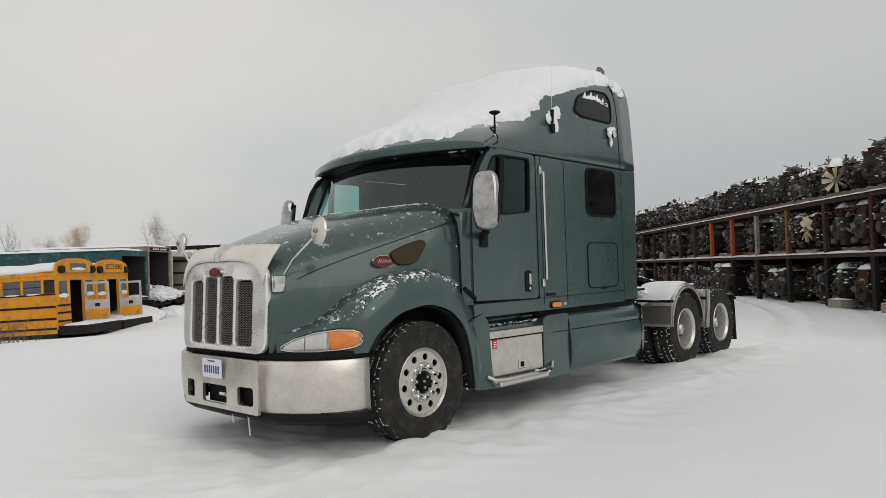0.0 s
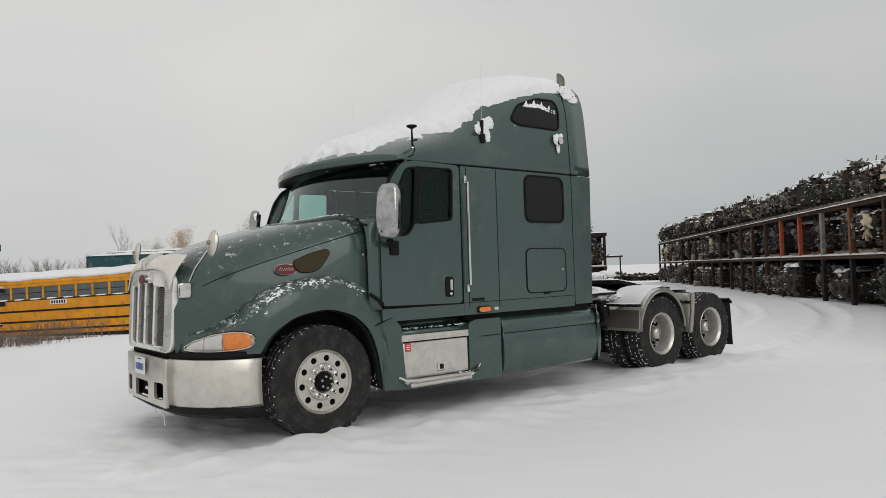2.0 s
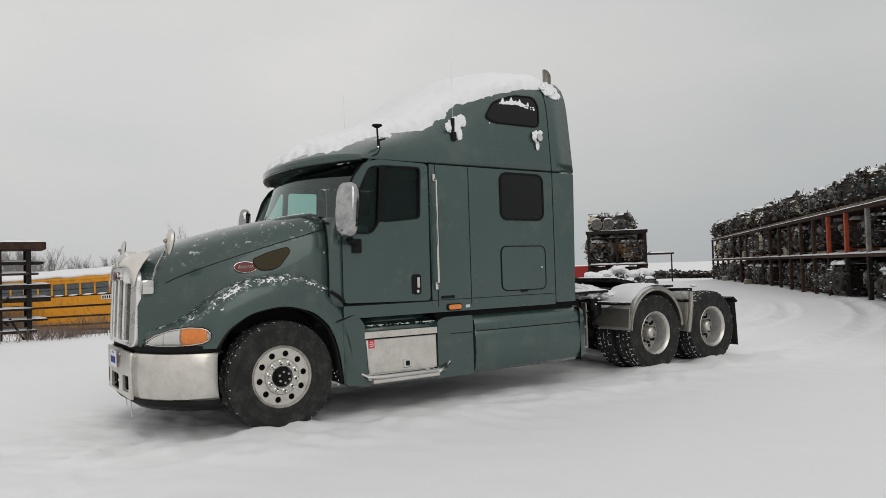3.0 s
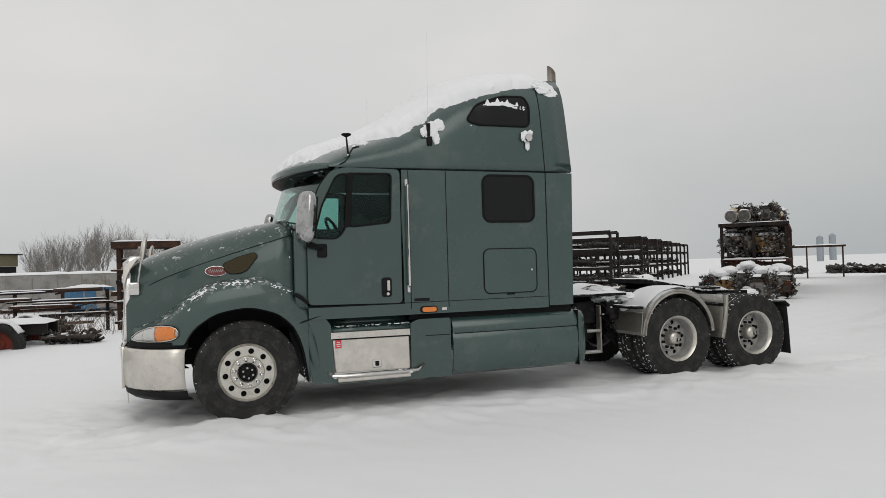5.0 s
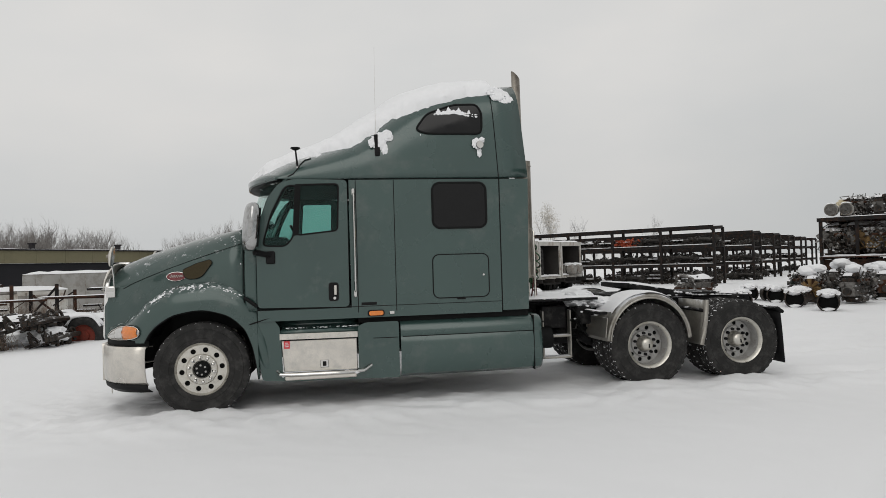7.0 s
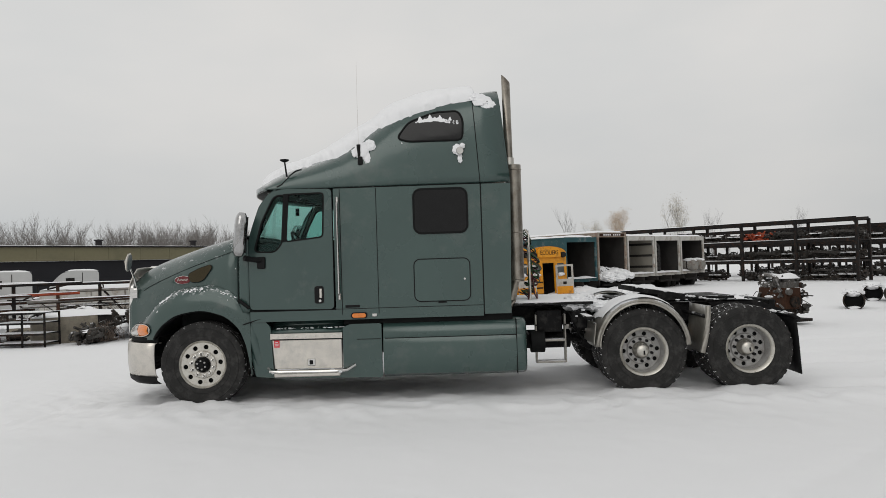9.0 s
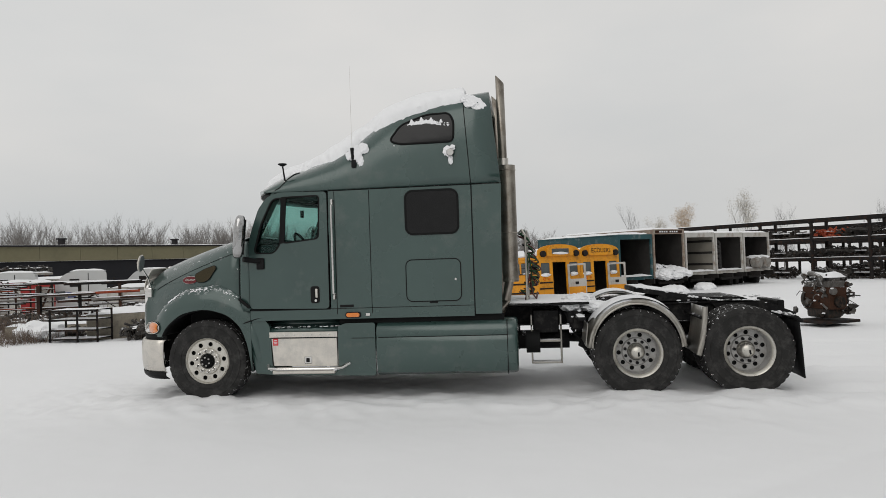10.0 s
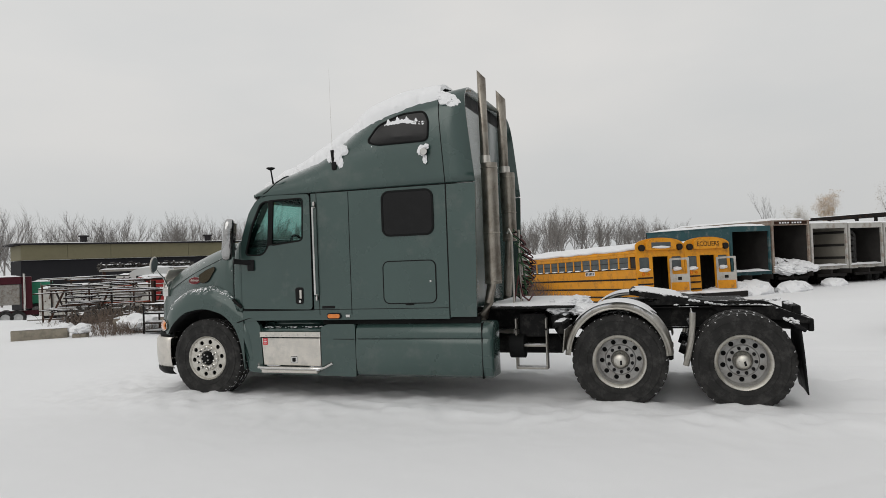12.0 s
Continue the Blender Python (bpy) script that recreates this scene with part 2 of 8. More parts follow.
RACKRED = surface("faded_red_steel", (0.42, 0.075, 0.03), 0.65, 0.0, 0.25, 3.0, 40.0, 0.2, 0.003, (0.12, 0.04, 0.03), 0.4)
RACKORANGE = surface("orange_brown_panel", (0.2, 0.085, 0.025), 0.7, 0.0, 0.3, 3.0, 40.0, 0.2, 0.003, (0.07, 0.04, 0.03), 0.5)
RACKGREY = surface("pale_grey_steel", (0.28, 0.27, 0.25), 0.7, 0.1, 0.3, 3.0, 40.0, 0.2, 0.003, (0.12, 0.07, 0.04), 0.5)
IRON = surface("oily_cast_iron", (0.036, 0.0345, 0.032), 0.45, 0.4, 0.5, 7.0, 40.0, 0.4, 0.008, (0.1, 0.06, 0.04), 0.5, island=0.5, frost=0.4, frost_scale=4.0)
IRON_G = surface("grey_cast_alloy", (0.15, 0.145, 0.137), 0.42, 0.5, 0.4, 7.0, 40.0, 0.4, 0.008, (0.06, 0.045, 0.035), 0.6, island=0.4, frost=0.4, frost_scale=4.0)
SCRAP = surface("dull_scrap_steel", (0.07, 0.067, 0.063), 0.6, 0.3, 0.45, 7.0, 40.0, 0.4, 0.008, (0.04, 0.03, 0.024), 0.6, island=0.4, frost=0.35, frost_scale=4.0)
IRON_R = surface("rust_brown_iron", (0.075, 0.036, 0.022), 0.8, 0.2, 0.4, 7.0, 40.0, 0.4, 0.008, (0.04, 0.025, 0.02), 0.5, island=0.4, frost=0.4, frost_scale=4.0)
IRON_T = surface("teal_engine_paint", (0.022, 0.04, 0.038), 0.6, 0.1, 0.4, 7.0, 40.0, 0.4, 0.008, (0.05, 0.04, 0.03), 0.6, island=0.4, frost=0.4)
IRON_O = surface("ochre_engine_paint", (0.24, 0.15, 0.06), 0.65, 0.1, 0.4, 7.0, 40.0, 0.4, 0.008, (0.07, 0.04, 0.02), 0.6, island=0.3, frost=0.35)
FANPLASTIC = surface("cream_fan_plastic", (0.6, 0.53, 0.38), 0.6, 0.0, 0.2, 8.0)
CONCRETE = surface("weathered_concrete", (0.28, 0.25, 0.2), 0.9, 0.0, 0.25, 3.0, 40.0, 0.4, 0.006, (0.12, 0.11, 0.09), 0.5)
PALLET = surface("grey_pallet_wood", (0.17, 0.14, 0.11), 0.85, 0.0, 0.35, 6.0, 60.0, 0.4, 0.005, island=0.3)
OLIVE = surface("olive_cladding", (0.165, 0.15, 0.09), 0.7, 0.0, 0.12, 0.15, 3.0, 0.1, 0.01, (0.12, 0.115, 0.07), 0.3)
WALLDARK = surface("dark_grey_wall", (0.022, 0.022, 0.025), 0.85, 0.0, 0.25, 0.4)
ROOFDARK = surface("dark_roof_edge", (0.03, 0.028, 0.03), 0.8, 0.0, 0.2)
BARK = surface("wet_bark", (0.075, 0.065, 0.058), 0.9, 0.0, 0.35, 4.0, 40.0, 0.4, 0.01)
TWIG = surface("frosted_twigs", (0.235, 0.22, 0.208), 0.9, 0.0, 0.35, 2.0)
# haze is put into this paler twig colour
TWIG_FAR = surface("haze_tinted_twigs", (0.34, 0.335, 0.335), 0.95, 0.0, 0.25, 1.0)
FROSTLEAF = surface("frosted_leaf", (0.6, 0.56, 0.49), 0.8, 0.0, 0.3, 3.0)
LEAF = surface("dry_orange_leaf", (0.5, 0.36, 0.22), 0.8, 0.0, 0.35, 3.0)
BRUSH = surface("dry_brush_stems", (0.17, 0.13, 0.105), 0.9, 0.0, 0.4, 3.0)
REDCAB = surface("red_cab_paint", (0.3, 0.02, 0.018), 0.5, 0.0, 0.2)
MAROON = surface("maroon_cab_paint", (0.06, 0.012, 0.018), 0.4, 0.0, 0.2)
GREENCAB = surface("green_cab_paint", (0.02, 0.2, 0.11), 0.45, 0.0, 0.2)
TRAILERGREY = surface("dull_grey_trailer_skin", (0.3, 0.295, 0.28), 0.6, 0.1, 0.25, 1.2, 40.0, 0.1, 0.003, (0.16, 0.14, 0.12), 0.5)
BLUETARP = surface("blue_tarpaulin", (0.05, 0.14, 0.25), 0.7, 0.0, 0.3)
# distance haze put into the base colour as grey-blue
HAZE = surface("haze_tinted_shell", (0.31, 0.345, 0.375), 1.0, 0.0, 0.05, 0.05, 0.5, 0)

# ---- building helpers ----
def part(name, bm, material, parent=None, label="", loc=None, smooth=35):
    """Links a bmesh as one mesh object, under a thing or a part if one is given."""
    bmesh.ops.recalc_face_normals(bm, faces=bm.faces[:])
    me = bpy.data.meshes.new(name)
    bm.to_mesh(me)
    bm.free()
    me.materials.append(material)
    if smooth:
        me.shade_smooth()
        me.set_sharp_from_angle(angle=radians(smooth))
    ob = new(name, me)
    if parent is not None:
        ob.parent = parent
    if loc is not None:
        ob.matrix_basis = loc if isinstance(loc, Matrix) else Matrix.Translation(loc)
    if label:
        ob["label"] = label
    return ob


def thing(name, m, label, category, group="", kind=""):
    ob = new(name)
    ob.empty_display_size = 0.2
    ob.matrix_basis = m if isinstance(m, Matrix) else Matrix.Translation(m)
    return tagged(ob, label, category, group, kind)


def B():
    return bmesh.new()


def box(bm, c, s, bev=0.0, rot=None, seg=1):
    m = Matrix.Translation(c) @ (rot.to_4x4() if rot is not None else Matrix.Identity(4)) @ Matrix.Diagonal((*s, 1))
    r = bmesh.ops.create_cube(bm, size=1, matrix=m)
    if bev:
        es = list({e for v in r["verts"] for e in v.link_edges})
        bmesh.ops.bevel(bm, geom=es, offset=min(bev, min(s) * 0.45), segments=seg, affect="EDGES", profile=0.6)
    return bm


def cyl(bm, p0, p1, r0, r1=None, seg=16, caps=True):
    p0, p1 = Vector(p0), Vector(p1)
    d = p1 - p0
    m = Matrix.Translation((p0 + p1) / 2) @ d.to_track_quat("Z", "Y").to_matrix().to_4x4()
    bmesh.ops.create_cone(bm, cap_ends=caps, segments=seg, radius1=r0, radius2=r0 if r1 is None else r1, depth=d.length, matrix=m)
    return bm


def ball(bm, c, r, s=(1, 1, 1), sub=2, rough=0.0):
    res = bmesh.ops.create_icosphere(bm, subdivisions=sub, radius=r, matrix=Matrix.Identity(4))
    for v in res["verts"]:
        k = 1 + rough * noise.noise(v.co * (2.5 / r) + Vector(c))
        v.co = Vector((v.co.x * s[0] * k, v.co.y * s[1] * k, v.co.z * s[2] * k)) + Vector(c)
    return bm


def loft(bm, rows, close=False, ring=False):
    vs = [[bm.verts.new(p) for p in row] for row in rows]
    m = len(vs[0])
    for a, b in zip(vs, vs[1:] + ([vs[0]] if ring else [])):
        for k in range(m if close else m - 1):
            q = (a[k], a[(k + 1) % m], b[(k + 1) % m], b[k])
            if len(set(q)) == 4:
                bm.faces.new(q)
    return vs


def tube(bm, pts, r, seg=8, caps=True):
    pts = [Vector(p) for p in pts]
    rows, up = [], Vector((0.13, 0.21, 0.97))
    for k, p in enumerate(pts):
        d = (pts[min(k + 1, len(pts) - 1)] - pts[max(k - 1, 0)]).normalized()
        a = d.cross(up)
        a = (a if a.length > 1e-3 else d.cross(Vector((1, 0, 0)))).normalized()
        b = d.cross(a)
        rr = r[k] if isinstance(r, (list, tuple)) else r
        rows.append([p + rr * (math.cos(t) * a + math.sin(t) * b) for t in (2 * math.pi * j / seg for j in range(seg))])
    vs = loft(bm, rows, close=True)
    if caps:
        bm.faces.new(vs[0]), bm.faces.new(vs[-1])
    return bm


def lathe(bm, prof, m=None, seg=32):
    """Spins a profile of (radius, height) about z, then applies m."""
    rows = [[Vector((r * math.cos(t), r * math.sin(t), h)) for r, h in prof] for t in (2 * math.pi * k / seg for k in range(seg))]
    if m is not None:
        rows = [[m @ p for p in row] for row in rows]
    loft(bm, rows, ring=True)
    bmesh.ops.remove_doubles(bm, verts=bm.verts[:], dist=1e-5)
    return bm


def prism(bm, loops, d0, d1, put):
    """A flat plate of outline loops[0] with holes loops[1:], from depth d0 to d1; put(a, b, d) gives the place."""
    es = []
    for loop in loops:
        vs = [bm.verts.new(put(a, b, d0)) for a, b in loop]
        es += [bm.edges.new((vs[k], vs[(k + 1) % len(vs)])) for k in range(len(vs))]
    fs = [g for g in bmesh.ops.triangle_fill(bm, edges=es, use_beauty=True)["geom"] if isinstance(g, bmesh.types.BMFace)]
    if d1 != d0:
        r = bmesh.ops.extrude_face_region(bm, geom=fs)
        off = Vector(put(0, 0, d1)) - Vector(put(0, 0, d0))
        for v in (g for g in r["geom"] if isinstance(g, bmesh.types.BMVert)):
            v.co += off
    return bm


def side(a, b, d):
    return (d, a, b)


def rrect(a0, b0, a1, b1, r, n=5):
    out = []
    for ca, cb, t0 in ((a1 - r, b1 - r, 0), (a0 + r, b1 - r, 90), (a0 + r, b0 + r, 180), (a1 - r, b0 + r, 270)):
        out += [(ca + r * math.cos(radians(t0 + 90 * k / n)), cb + r * math.sin(radians(t0 + 90 * k / n))) for k in range(n + 1)]
    return out


def round_poly(pts, r, n=4):
    """Rounds the corners of a polygon."""
    out, m = [], len(pts)
    for k in range(m):
        p, a, b = Vector(pts[k]), Vector(pts[k - 1]), Vector(pts[(k + 1) % m])
        da, db = (a - p), (b - p)
        q = min(r, da.length * 0.45, db.length * 0.45)
        p0, p1 = p + da.normalized() * q, p + db.normalized() * q
        for j in range(n + 1):
            t = j / n
            out.append(tuple((1 - t) ** 2 * p0 + 2 * t * (1 - t) * p + t * t * p1))
    return out


def ring_of(loop, w):
    """The loop pushed outwards by w, for frames and seals."""
    c = Vector((sum(p[0] for p in loop) / len(loop), sum(p[1] for p in loop) / len(loop)))
    area = sum(loop[k - 1][0] * loop[k][1] - loop[k][0] * loop[k - 1][1] for k in range(len(loop)))
    sign, out = (1 if area > 0 else -1), []
    for k in range(len(loop)):
        d = Vector(loop[(k + 1) % len(loop)]) - Vector(loop[k - 1])
        nrm = Vector((d.y, -d.x)).normalized() * sign if d.length > 1e-9 else (Vector(loop[k]) - c).normalized()
        out.append(tuple(Vector(loop[k]) + nrm * w))
    return out


SLOPES = {}


def interp(table, x):
    """Smooth curve through the table's points that never overshoots them."""
    n = len(table)
    if x <= table[0][0]:
        return table[0][1]
    if x >= table[-1][0]:
        return table[-1][1]
    key = id(table)
    if key not in SLOPES:
        d = [(table[k + 1][1] - table[k][1]) / (table[k + 1][0] - table[k][0]) for k in range(n - 1)]
        m = [d[0]] + [0.0 if d[k - 1] * d[k] <= 0 else 2 * d[k - 1] * d[k] / (d[k - 1] + d[k]) for k in range(1, n - 1)] + [d[-1]]
        SLOPES[key] = (m, table)
    m = SLOPES[key][0]
    k = max(j for j in range(n - 1) if table[j][0] <= x)
    w = table[k + 1][0] - table[k][0]
    t = (x - table[k][0]) / w
    return ((2 * t ** 3 - 3 * t * t + 1) * table[k][1] + (t ** 3 - 2 * t * t + t) * w * m[k] + (3 * t * t - 2 * t ** 3) * table[k + 1][1] + (t ** 3 - t * t) * w * m[k + 1])


def snow_slab(bm, x0, x1, y0, y1, z, h, step=0.1, ragged=0.06, seed=0.0, top=None):
    """Snow lying on a flat top, with a soft ragged rim; top(x, y) lifts it onto a curved one."""
    nx, ny = max(2, int((x1 - x0) / step)), max(2, int((y1 - y0) / step))
    rows = []
    for i in range(nx + 1):
        row = []
        for j in range(ny + 1):
            x, y = x0 + (x1 - x0) * i / nx, y0 + (y1 - y0) * j / ny
            e = min(i, nx - i, j, ny - j)
            q = Vector((x * 2.3 + seed, y * 2.3, seed))
            if e == 0:
                x += ragged * noise.noise(q * 2) * (1 if 0 < j < ny else 0.3)
                y += ragged * noise.noise(q * 2 + Vector((9, 0, 0))) * (1 if 0 < i < nx else 0.3)
            zz = z + (top(x, y) if top else 0) + (0.003 if e == 0 else h * (0.75 if e == 1 else 1.0) * (1 + 0.45 * noise.noise(q)))
            row.append((x, y, zz))
        rows.append(row)
    loft(bm, rows)
    return bm

# ---- ground: one sheet of snow out to the horizon ----
def soft(a, b, x):
    t = min(1.0, max(0.0, (x - a) / (b - a)))
    return t * t * (3 - 2 * t)


def ground_z(x, y):
    """Height of the snow: a level yard that sinks a little towards the buses."""
    dip = -0.32 * soft(-16, -27, x) * soft(22, 12, y) - 0.14 * soft(-22, -38, x) * soft(12, 24, y)
    dip -= 1.85 * soft(-15, -31, x) * soft(-4, -18, y)
    dip -= 0.2 * soft(-20, -25, x) * soft(12.5, 9.5, y) * soft(-4, 1, y)
    far = soft(60, 400, math.hypot(x, y))
    # snow banked up along the foot of the long engine rack
    d = -0.742 * (x + 6.44) - 0.671 * (y - 21.92)
    along = 0.671 * (x + 6.44) - 0.742 * (y - 21.92)
    bank = 0.15 * soft(2.6, 0.2, d) * soft(-7.0, -1.0, d) * soft(-38, -34, along) * soft(16, 12, along)
    return dip * (1 - far) - 1.2 * far + bank


def snow_relief(x, y):
    """Tyre ruts, trodden ridges and drift, fading out with distance."""
    p = Vector((x, y, 0))
    near = soft(26, 12, math.hypot(x + 3, y - 7))
    h = 0.045 * noise.noise(p * 0.2) + 0.008 * noise.noise(p * 0.9)
    if near > 0:
        # ridge ploughed up beside the truck, and the churned strip under it
        wob = 0.14 * noise.noise(p * 0.7)
        band = math.exp(-((x + 3.66 + wob) / 0.42) ** 2) * soft(2.6, 3.9, y) * soft(15.0, 11.8, y)
        crisp = 1 - 2.2 * abs(noise.noise(p * 2.3)) + 0.5 * noise.noise(p * 5.1)
        h += near * band * (0.045 + 0.028 * max(-0.3, crisp) + 0.022 * noise.noise(p * 6.3) + 0.018 * noise.noise(p * 13.0))
        strip = math.exp(-((x + 2.95 + 1.4 * wob) / 0.55) ** 2) * soft(3.0, 5.0, y) * soft(13.5, 10.5, y)
        h += near * strip * (0.006 * max(-0.5, crisp) + 0.007 * noise.noise(p * 3.7) + 0.006 * noise.noise(p * 10.0))
        under = soft(-7.0, -6.4, x) * soft(-3.8, -4.2, x) * soft(2.0, 3.6, y) * soft(13, 11.5, y)
        h += under * near * (0.02 + 0.03 * noise.noise(p * 2.9) + 0.02 * noise.noise(p * 8.0))
        # snow pressed up round the tyres' feet
        for wy in (4.2, 9.42, 10.66):
            h += 0.045 * math.exp(-((x + 4.1) / 0.3) ** 2 - (abs(y - wy) / 0.42) ** 4) * (1 + 0.5 * noise.noise(p * 7.0))
        # trodden patch before the bumper
        tread = math.exp(-((x + 4.6) / 1.6) ** 2 - ((y - 2.4) / 1.0) ** 2)
        h += tread * (0.03 * noise.noise(p * 3.3) + 0.03 * noise.noise(p * 8.0) + 0.02 * noise.noise(p * 16.0) - 0.02)
        # ruts that swing away behind the truck
        for off, w in ((-1.0, 1.0), (1.0, 1.0), (-3.7, 0.6), (-2.1, 0.6), (2.9, 0.35)):
            c = -5.3 + off - 0.075 * max(0, y - 13.5) ** 1.75
            rut = w * math.exp(-((x - c) / 0.22) ** 2) * soft(11.0, 12.4, y)
            rim = w * math.exp(-((abs(x - c) - 0.36) / 0.14) ** 2) * soft(11.2, 12.5, y)
            h += -0.06 * rut + 0.05 * rut * noise.noise(p * 3.1) + 0.035 * rim * (1 + noise.noise(p * 2.2) + 0.6 * noise.noise(p * 6.0))
        # a single light wheel mark across the open snow
        q = ((x + 2.2) * 1.5 + (y - 11.35) * 1.25) / 1.95
        h -= 0.018 * math.exp(-(q / 0.09) ** 2) * soft(8.0, 9.0, y) * soft(13.5, 12.0, y)
        h += near * 0.006 * noise.noise(p * 2.6) + near * 0.004 * noise.noise(p * 7.0) + near * 0.0035 * noise.noise(p * 15.0)
    track = (x - 1.2 - 0.16 * (y - 16)) / 0.9
    h += 0.035 * math.exp(-track * track) * noise.noise(p * 1.3) * soft(8, 12, y) * soft(40, 26, y)
    return h


def graded(lo, hi, step, far, grow=1.16):
    mid = [lo + step * k for k in range(int((hi - lo) / step) + 1)]
    a, b, s = [], [], step
    x0, x1 = mid[0], mid[-1]
    while x1 < far:
        s *= grow
        x0, x1 = x0 - s, x1 + s
        a.insert(0, x0), b.append(x1)
    return a + mid + b


def build_ground():
    xs, ys = graded(-10.2, 0.6, 0.062, 2600, 1.13), graded(0.5, 22.5, 0.066, 2600, 1.13)
    verts = [(x, y, ground_z(x, y) + (snow_relief(x, y) if abs(x) < 80 and abs(y) < 80 else 0)) for x in xs for y in ys]
    n = len(ys)
    faces = [(i * n + j, (i + 1) * n + j, (i + 1) * n + j + 1, i * n + j + 1) for i in range(len(xs) - 1) for j in range(n - 1)]
    me = bpy.data.meshes.new("ground")
    me.from_pydata(verts, [], faces)
    me.materials.append(SNOW_GROUND)
    me.shade_smooth()
    tagged(new("ground", me), "snow-covered open yard with tyre ruts and trodden ridges", "snowy ground", kind="structure")


build_ground()

# ---- the highway tractor ----
TRUCK = thing("semi_truck", (-5.3, 4.2, 0.0), "grey-green long-nose sleeper tractor with snow on its roof", "semi truck")

ROOF_C = [(0.35, 2.63), (0.5, 2.73), (0.73, 2.835), (1.05, 2.93), (1.37, 3.03), (1.8, 3.27), (2.22, 3.53), (2.5, 3.61), (2.79, 3.66), (3.2, 3.70), (3.66, 3.73)]
HOOD_C = [(-1.12, 1.555), (-1.0, 1.655), (-0.73, 1.775), (-0.43, 1.87), (-0.1, 1.955), (0.2, 2.015), (0.46, 2.055)]
HOOD_N = [(-1.12, 4.2), (-0.6, 3.8), (0.0, 5.0), (0.46, 8.0)]
HOOD_W = [(-1.12, 0.655), (-1.05, 0.675), (-0.8, 0.82), (-0.27, 1.07), (0.1, 1.17), (0.46, 1.235)]
FEND_Z = [(-1.08, 0.95), (-0.9, 1.0), (-0.77, 1.07), (-0.53, 1.27), (-0.24, 1.40), (0.1, 1.43), (0.38, 1.34), (0.54, 1.22), (0.6, 1.16)]
FEND_X = [(-1.1, 0.66), (-1.0, 0.80), (-0.9, 0.93), (-0.77, 1.07), (-0.65, 1.16), (-0.5, 1.22), (-0.24, 1.265), (0, 1.275), (0.4, 1.275), (0.6, 1.26)]
ARCH_Z = [(-0.585, 0.82), (-0.565, 0.86), (-0.52, 0.935), (-0.44, 1.015), (-0.25, 1.118), (0, 1.155), (0.25, 1.10), (0.45, 0.945), (0.54, 0.74), (0.585, 0.5), (0.6, 0.38)]


def roof_n(s):
    """How square the roof's section is: rounder at the front, boxy at the back."""
    return 3.2 + 4.6 * s ** 1.5


def hood_n(y):
    return interp(HOOD_N, y)



def square_arc(t, n):
    """A point of a rounded-square half section, evenly stepped: t from one foot (0) over the top to the other (1)."""
    q = 1 - abs(2 * t - 1)
    vm = 0.5 ** (1 / n)
    if q < 0.4:
        v = q / 0.4 * vm
        x, z = (1 - v ** n) ** (1 / n), v
    else:
        x = (1 - q) / 0.6 * vm
        z = (1 - x ** n) ** (1 / n)
    return (x if t < 0.5 else -x), z


def roof_point(s, t):
    """The roof fairing: s from front to back, t from one side (0) over the top to the other (1)."""
    yc = 0.35 + 3.31 * s
    zc = interp(ROOF_C, yc)
    c, q = square_arc(t, roof_n(s))
    x = 1.27 * c
    z = 2.565 + (zc - 2.565) * q
    yf = 0.45 + 0.24 * x * x
    return Vector((x, yf + s * (3.72 - 0.1 * (z - 2.56) * s * s - yf), z))


def roof_x(y, z):
    x = 1.2
    for _ in range(4):
        yf = 0.45 + 0.24 * x * x
        s = min(1.0, max(0.0, (y - yf) / (3.72 - 0.1 * (z - 2.56) - yf)))
        zc, n = interp(ROOF_C, 0.35 + 3.31 * s), roof_n(s)
        k = min(0.999, max(0.0, (z - 2.565) / (zc - 2.565)))
        x = 1.27 * (1 - k ** n) ** (1 / n)
    return x


def hood_x(y, z):
    zc, w = interp(HOOD_C, y), interp(HOOD_W, y)
    k = min(0.999, max(0.0, (z - 0.84) / (zc - 0.84)))
    n = hood_n(y)
    return w * (1 - k ** n) ** (1 / n)


def hood_point(y, t, lift=0.0):
    zc, w = interp(HOOD_C, y) + lift, interp(HOOD_W, y) + lift
    c, q = square_arc(t, hood_n(y))
    return Vector((w * c, y, 0.84 + (zc - 0.84) * q))


def even_t(n):
    """Steps round a section, closer where it bends."""
    return [k / n for k in range(n + 1)]


def mirrored(build):
    """Builds a part of the near side and its twin on the far side."""
    for s in (1, -1):
        build(s)


def flat_part(name, loops, d0, d1, material, parent, label="", s=1):
    return part(name, prism(B(), loops, d0 * s, d1 * s, side), material, parent, label)


# roof fairing with its visor lip
bm = B()
S_ROWS = [0, 0.012, 0.03, 0.06, 0.1, 0.15, 0.2, 0.26, 0.32, 0.38, 0.44, 0.5, 0.56, 0.62, 0.68, 0.75, 0.82, 0.9, 1.0]
loft(bm, [[roof_point(s, t) for t in even_t(48)] for s in S_ROWS])
ob = part("roof_fairing", bm, PAINT_SIDE, TRUCK)
m = ob.modifiers.new("thick", "SOLIDIFY")
m.thickness, m.offset = 0.025, -1
# painted front lip of the visor
bm = B()
loft(bm, [[roof_point(0, t) + Vector((0, 0.012 * (1 - q) - 0.004, 0)) if q == 1 else Vector((roof_point(0, t).x, roof_point(0, t).y + 0.006 * (1 - q), 2.552 + (roof_point(0, t).z - 2.552) * q)) for t in even_t(48)] for q in (0.0, 0.25, 0.5, 0.75, 0.97)])
part("visor_lip", bm, PAINT_SIDE, TRUCK).modifiers.new("thick", "SOLIDIFY").thickness = 0.012
# black underside of the visor
bm = B()
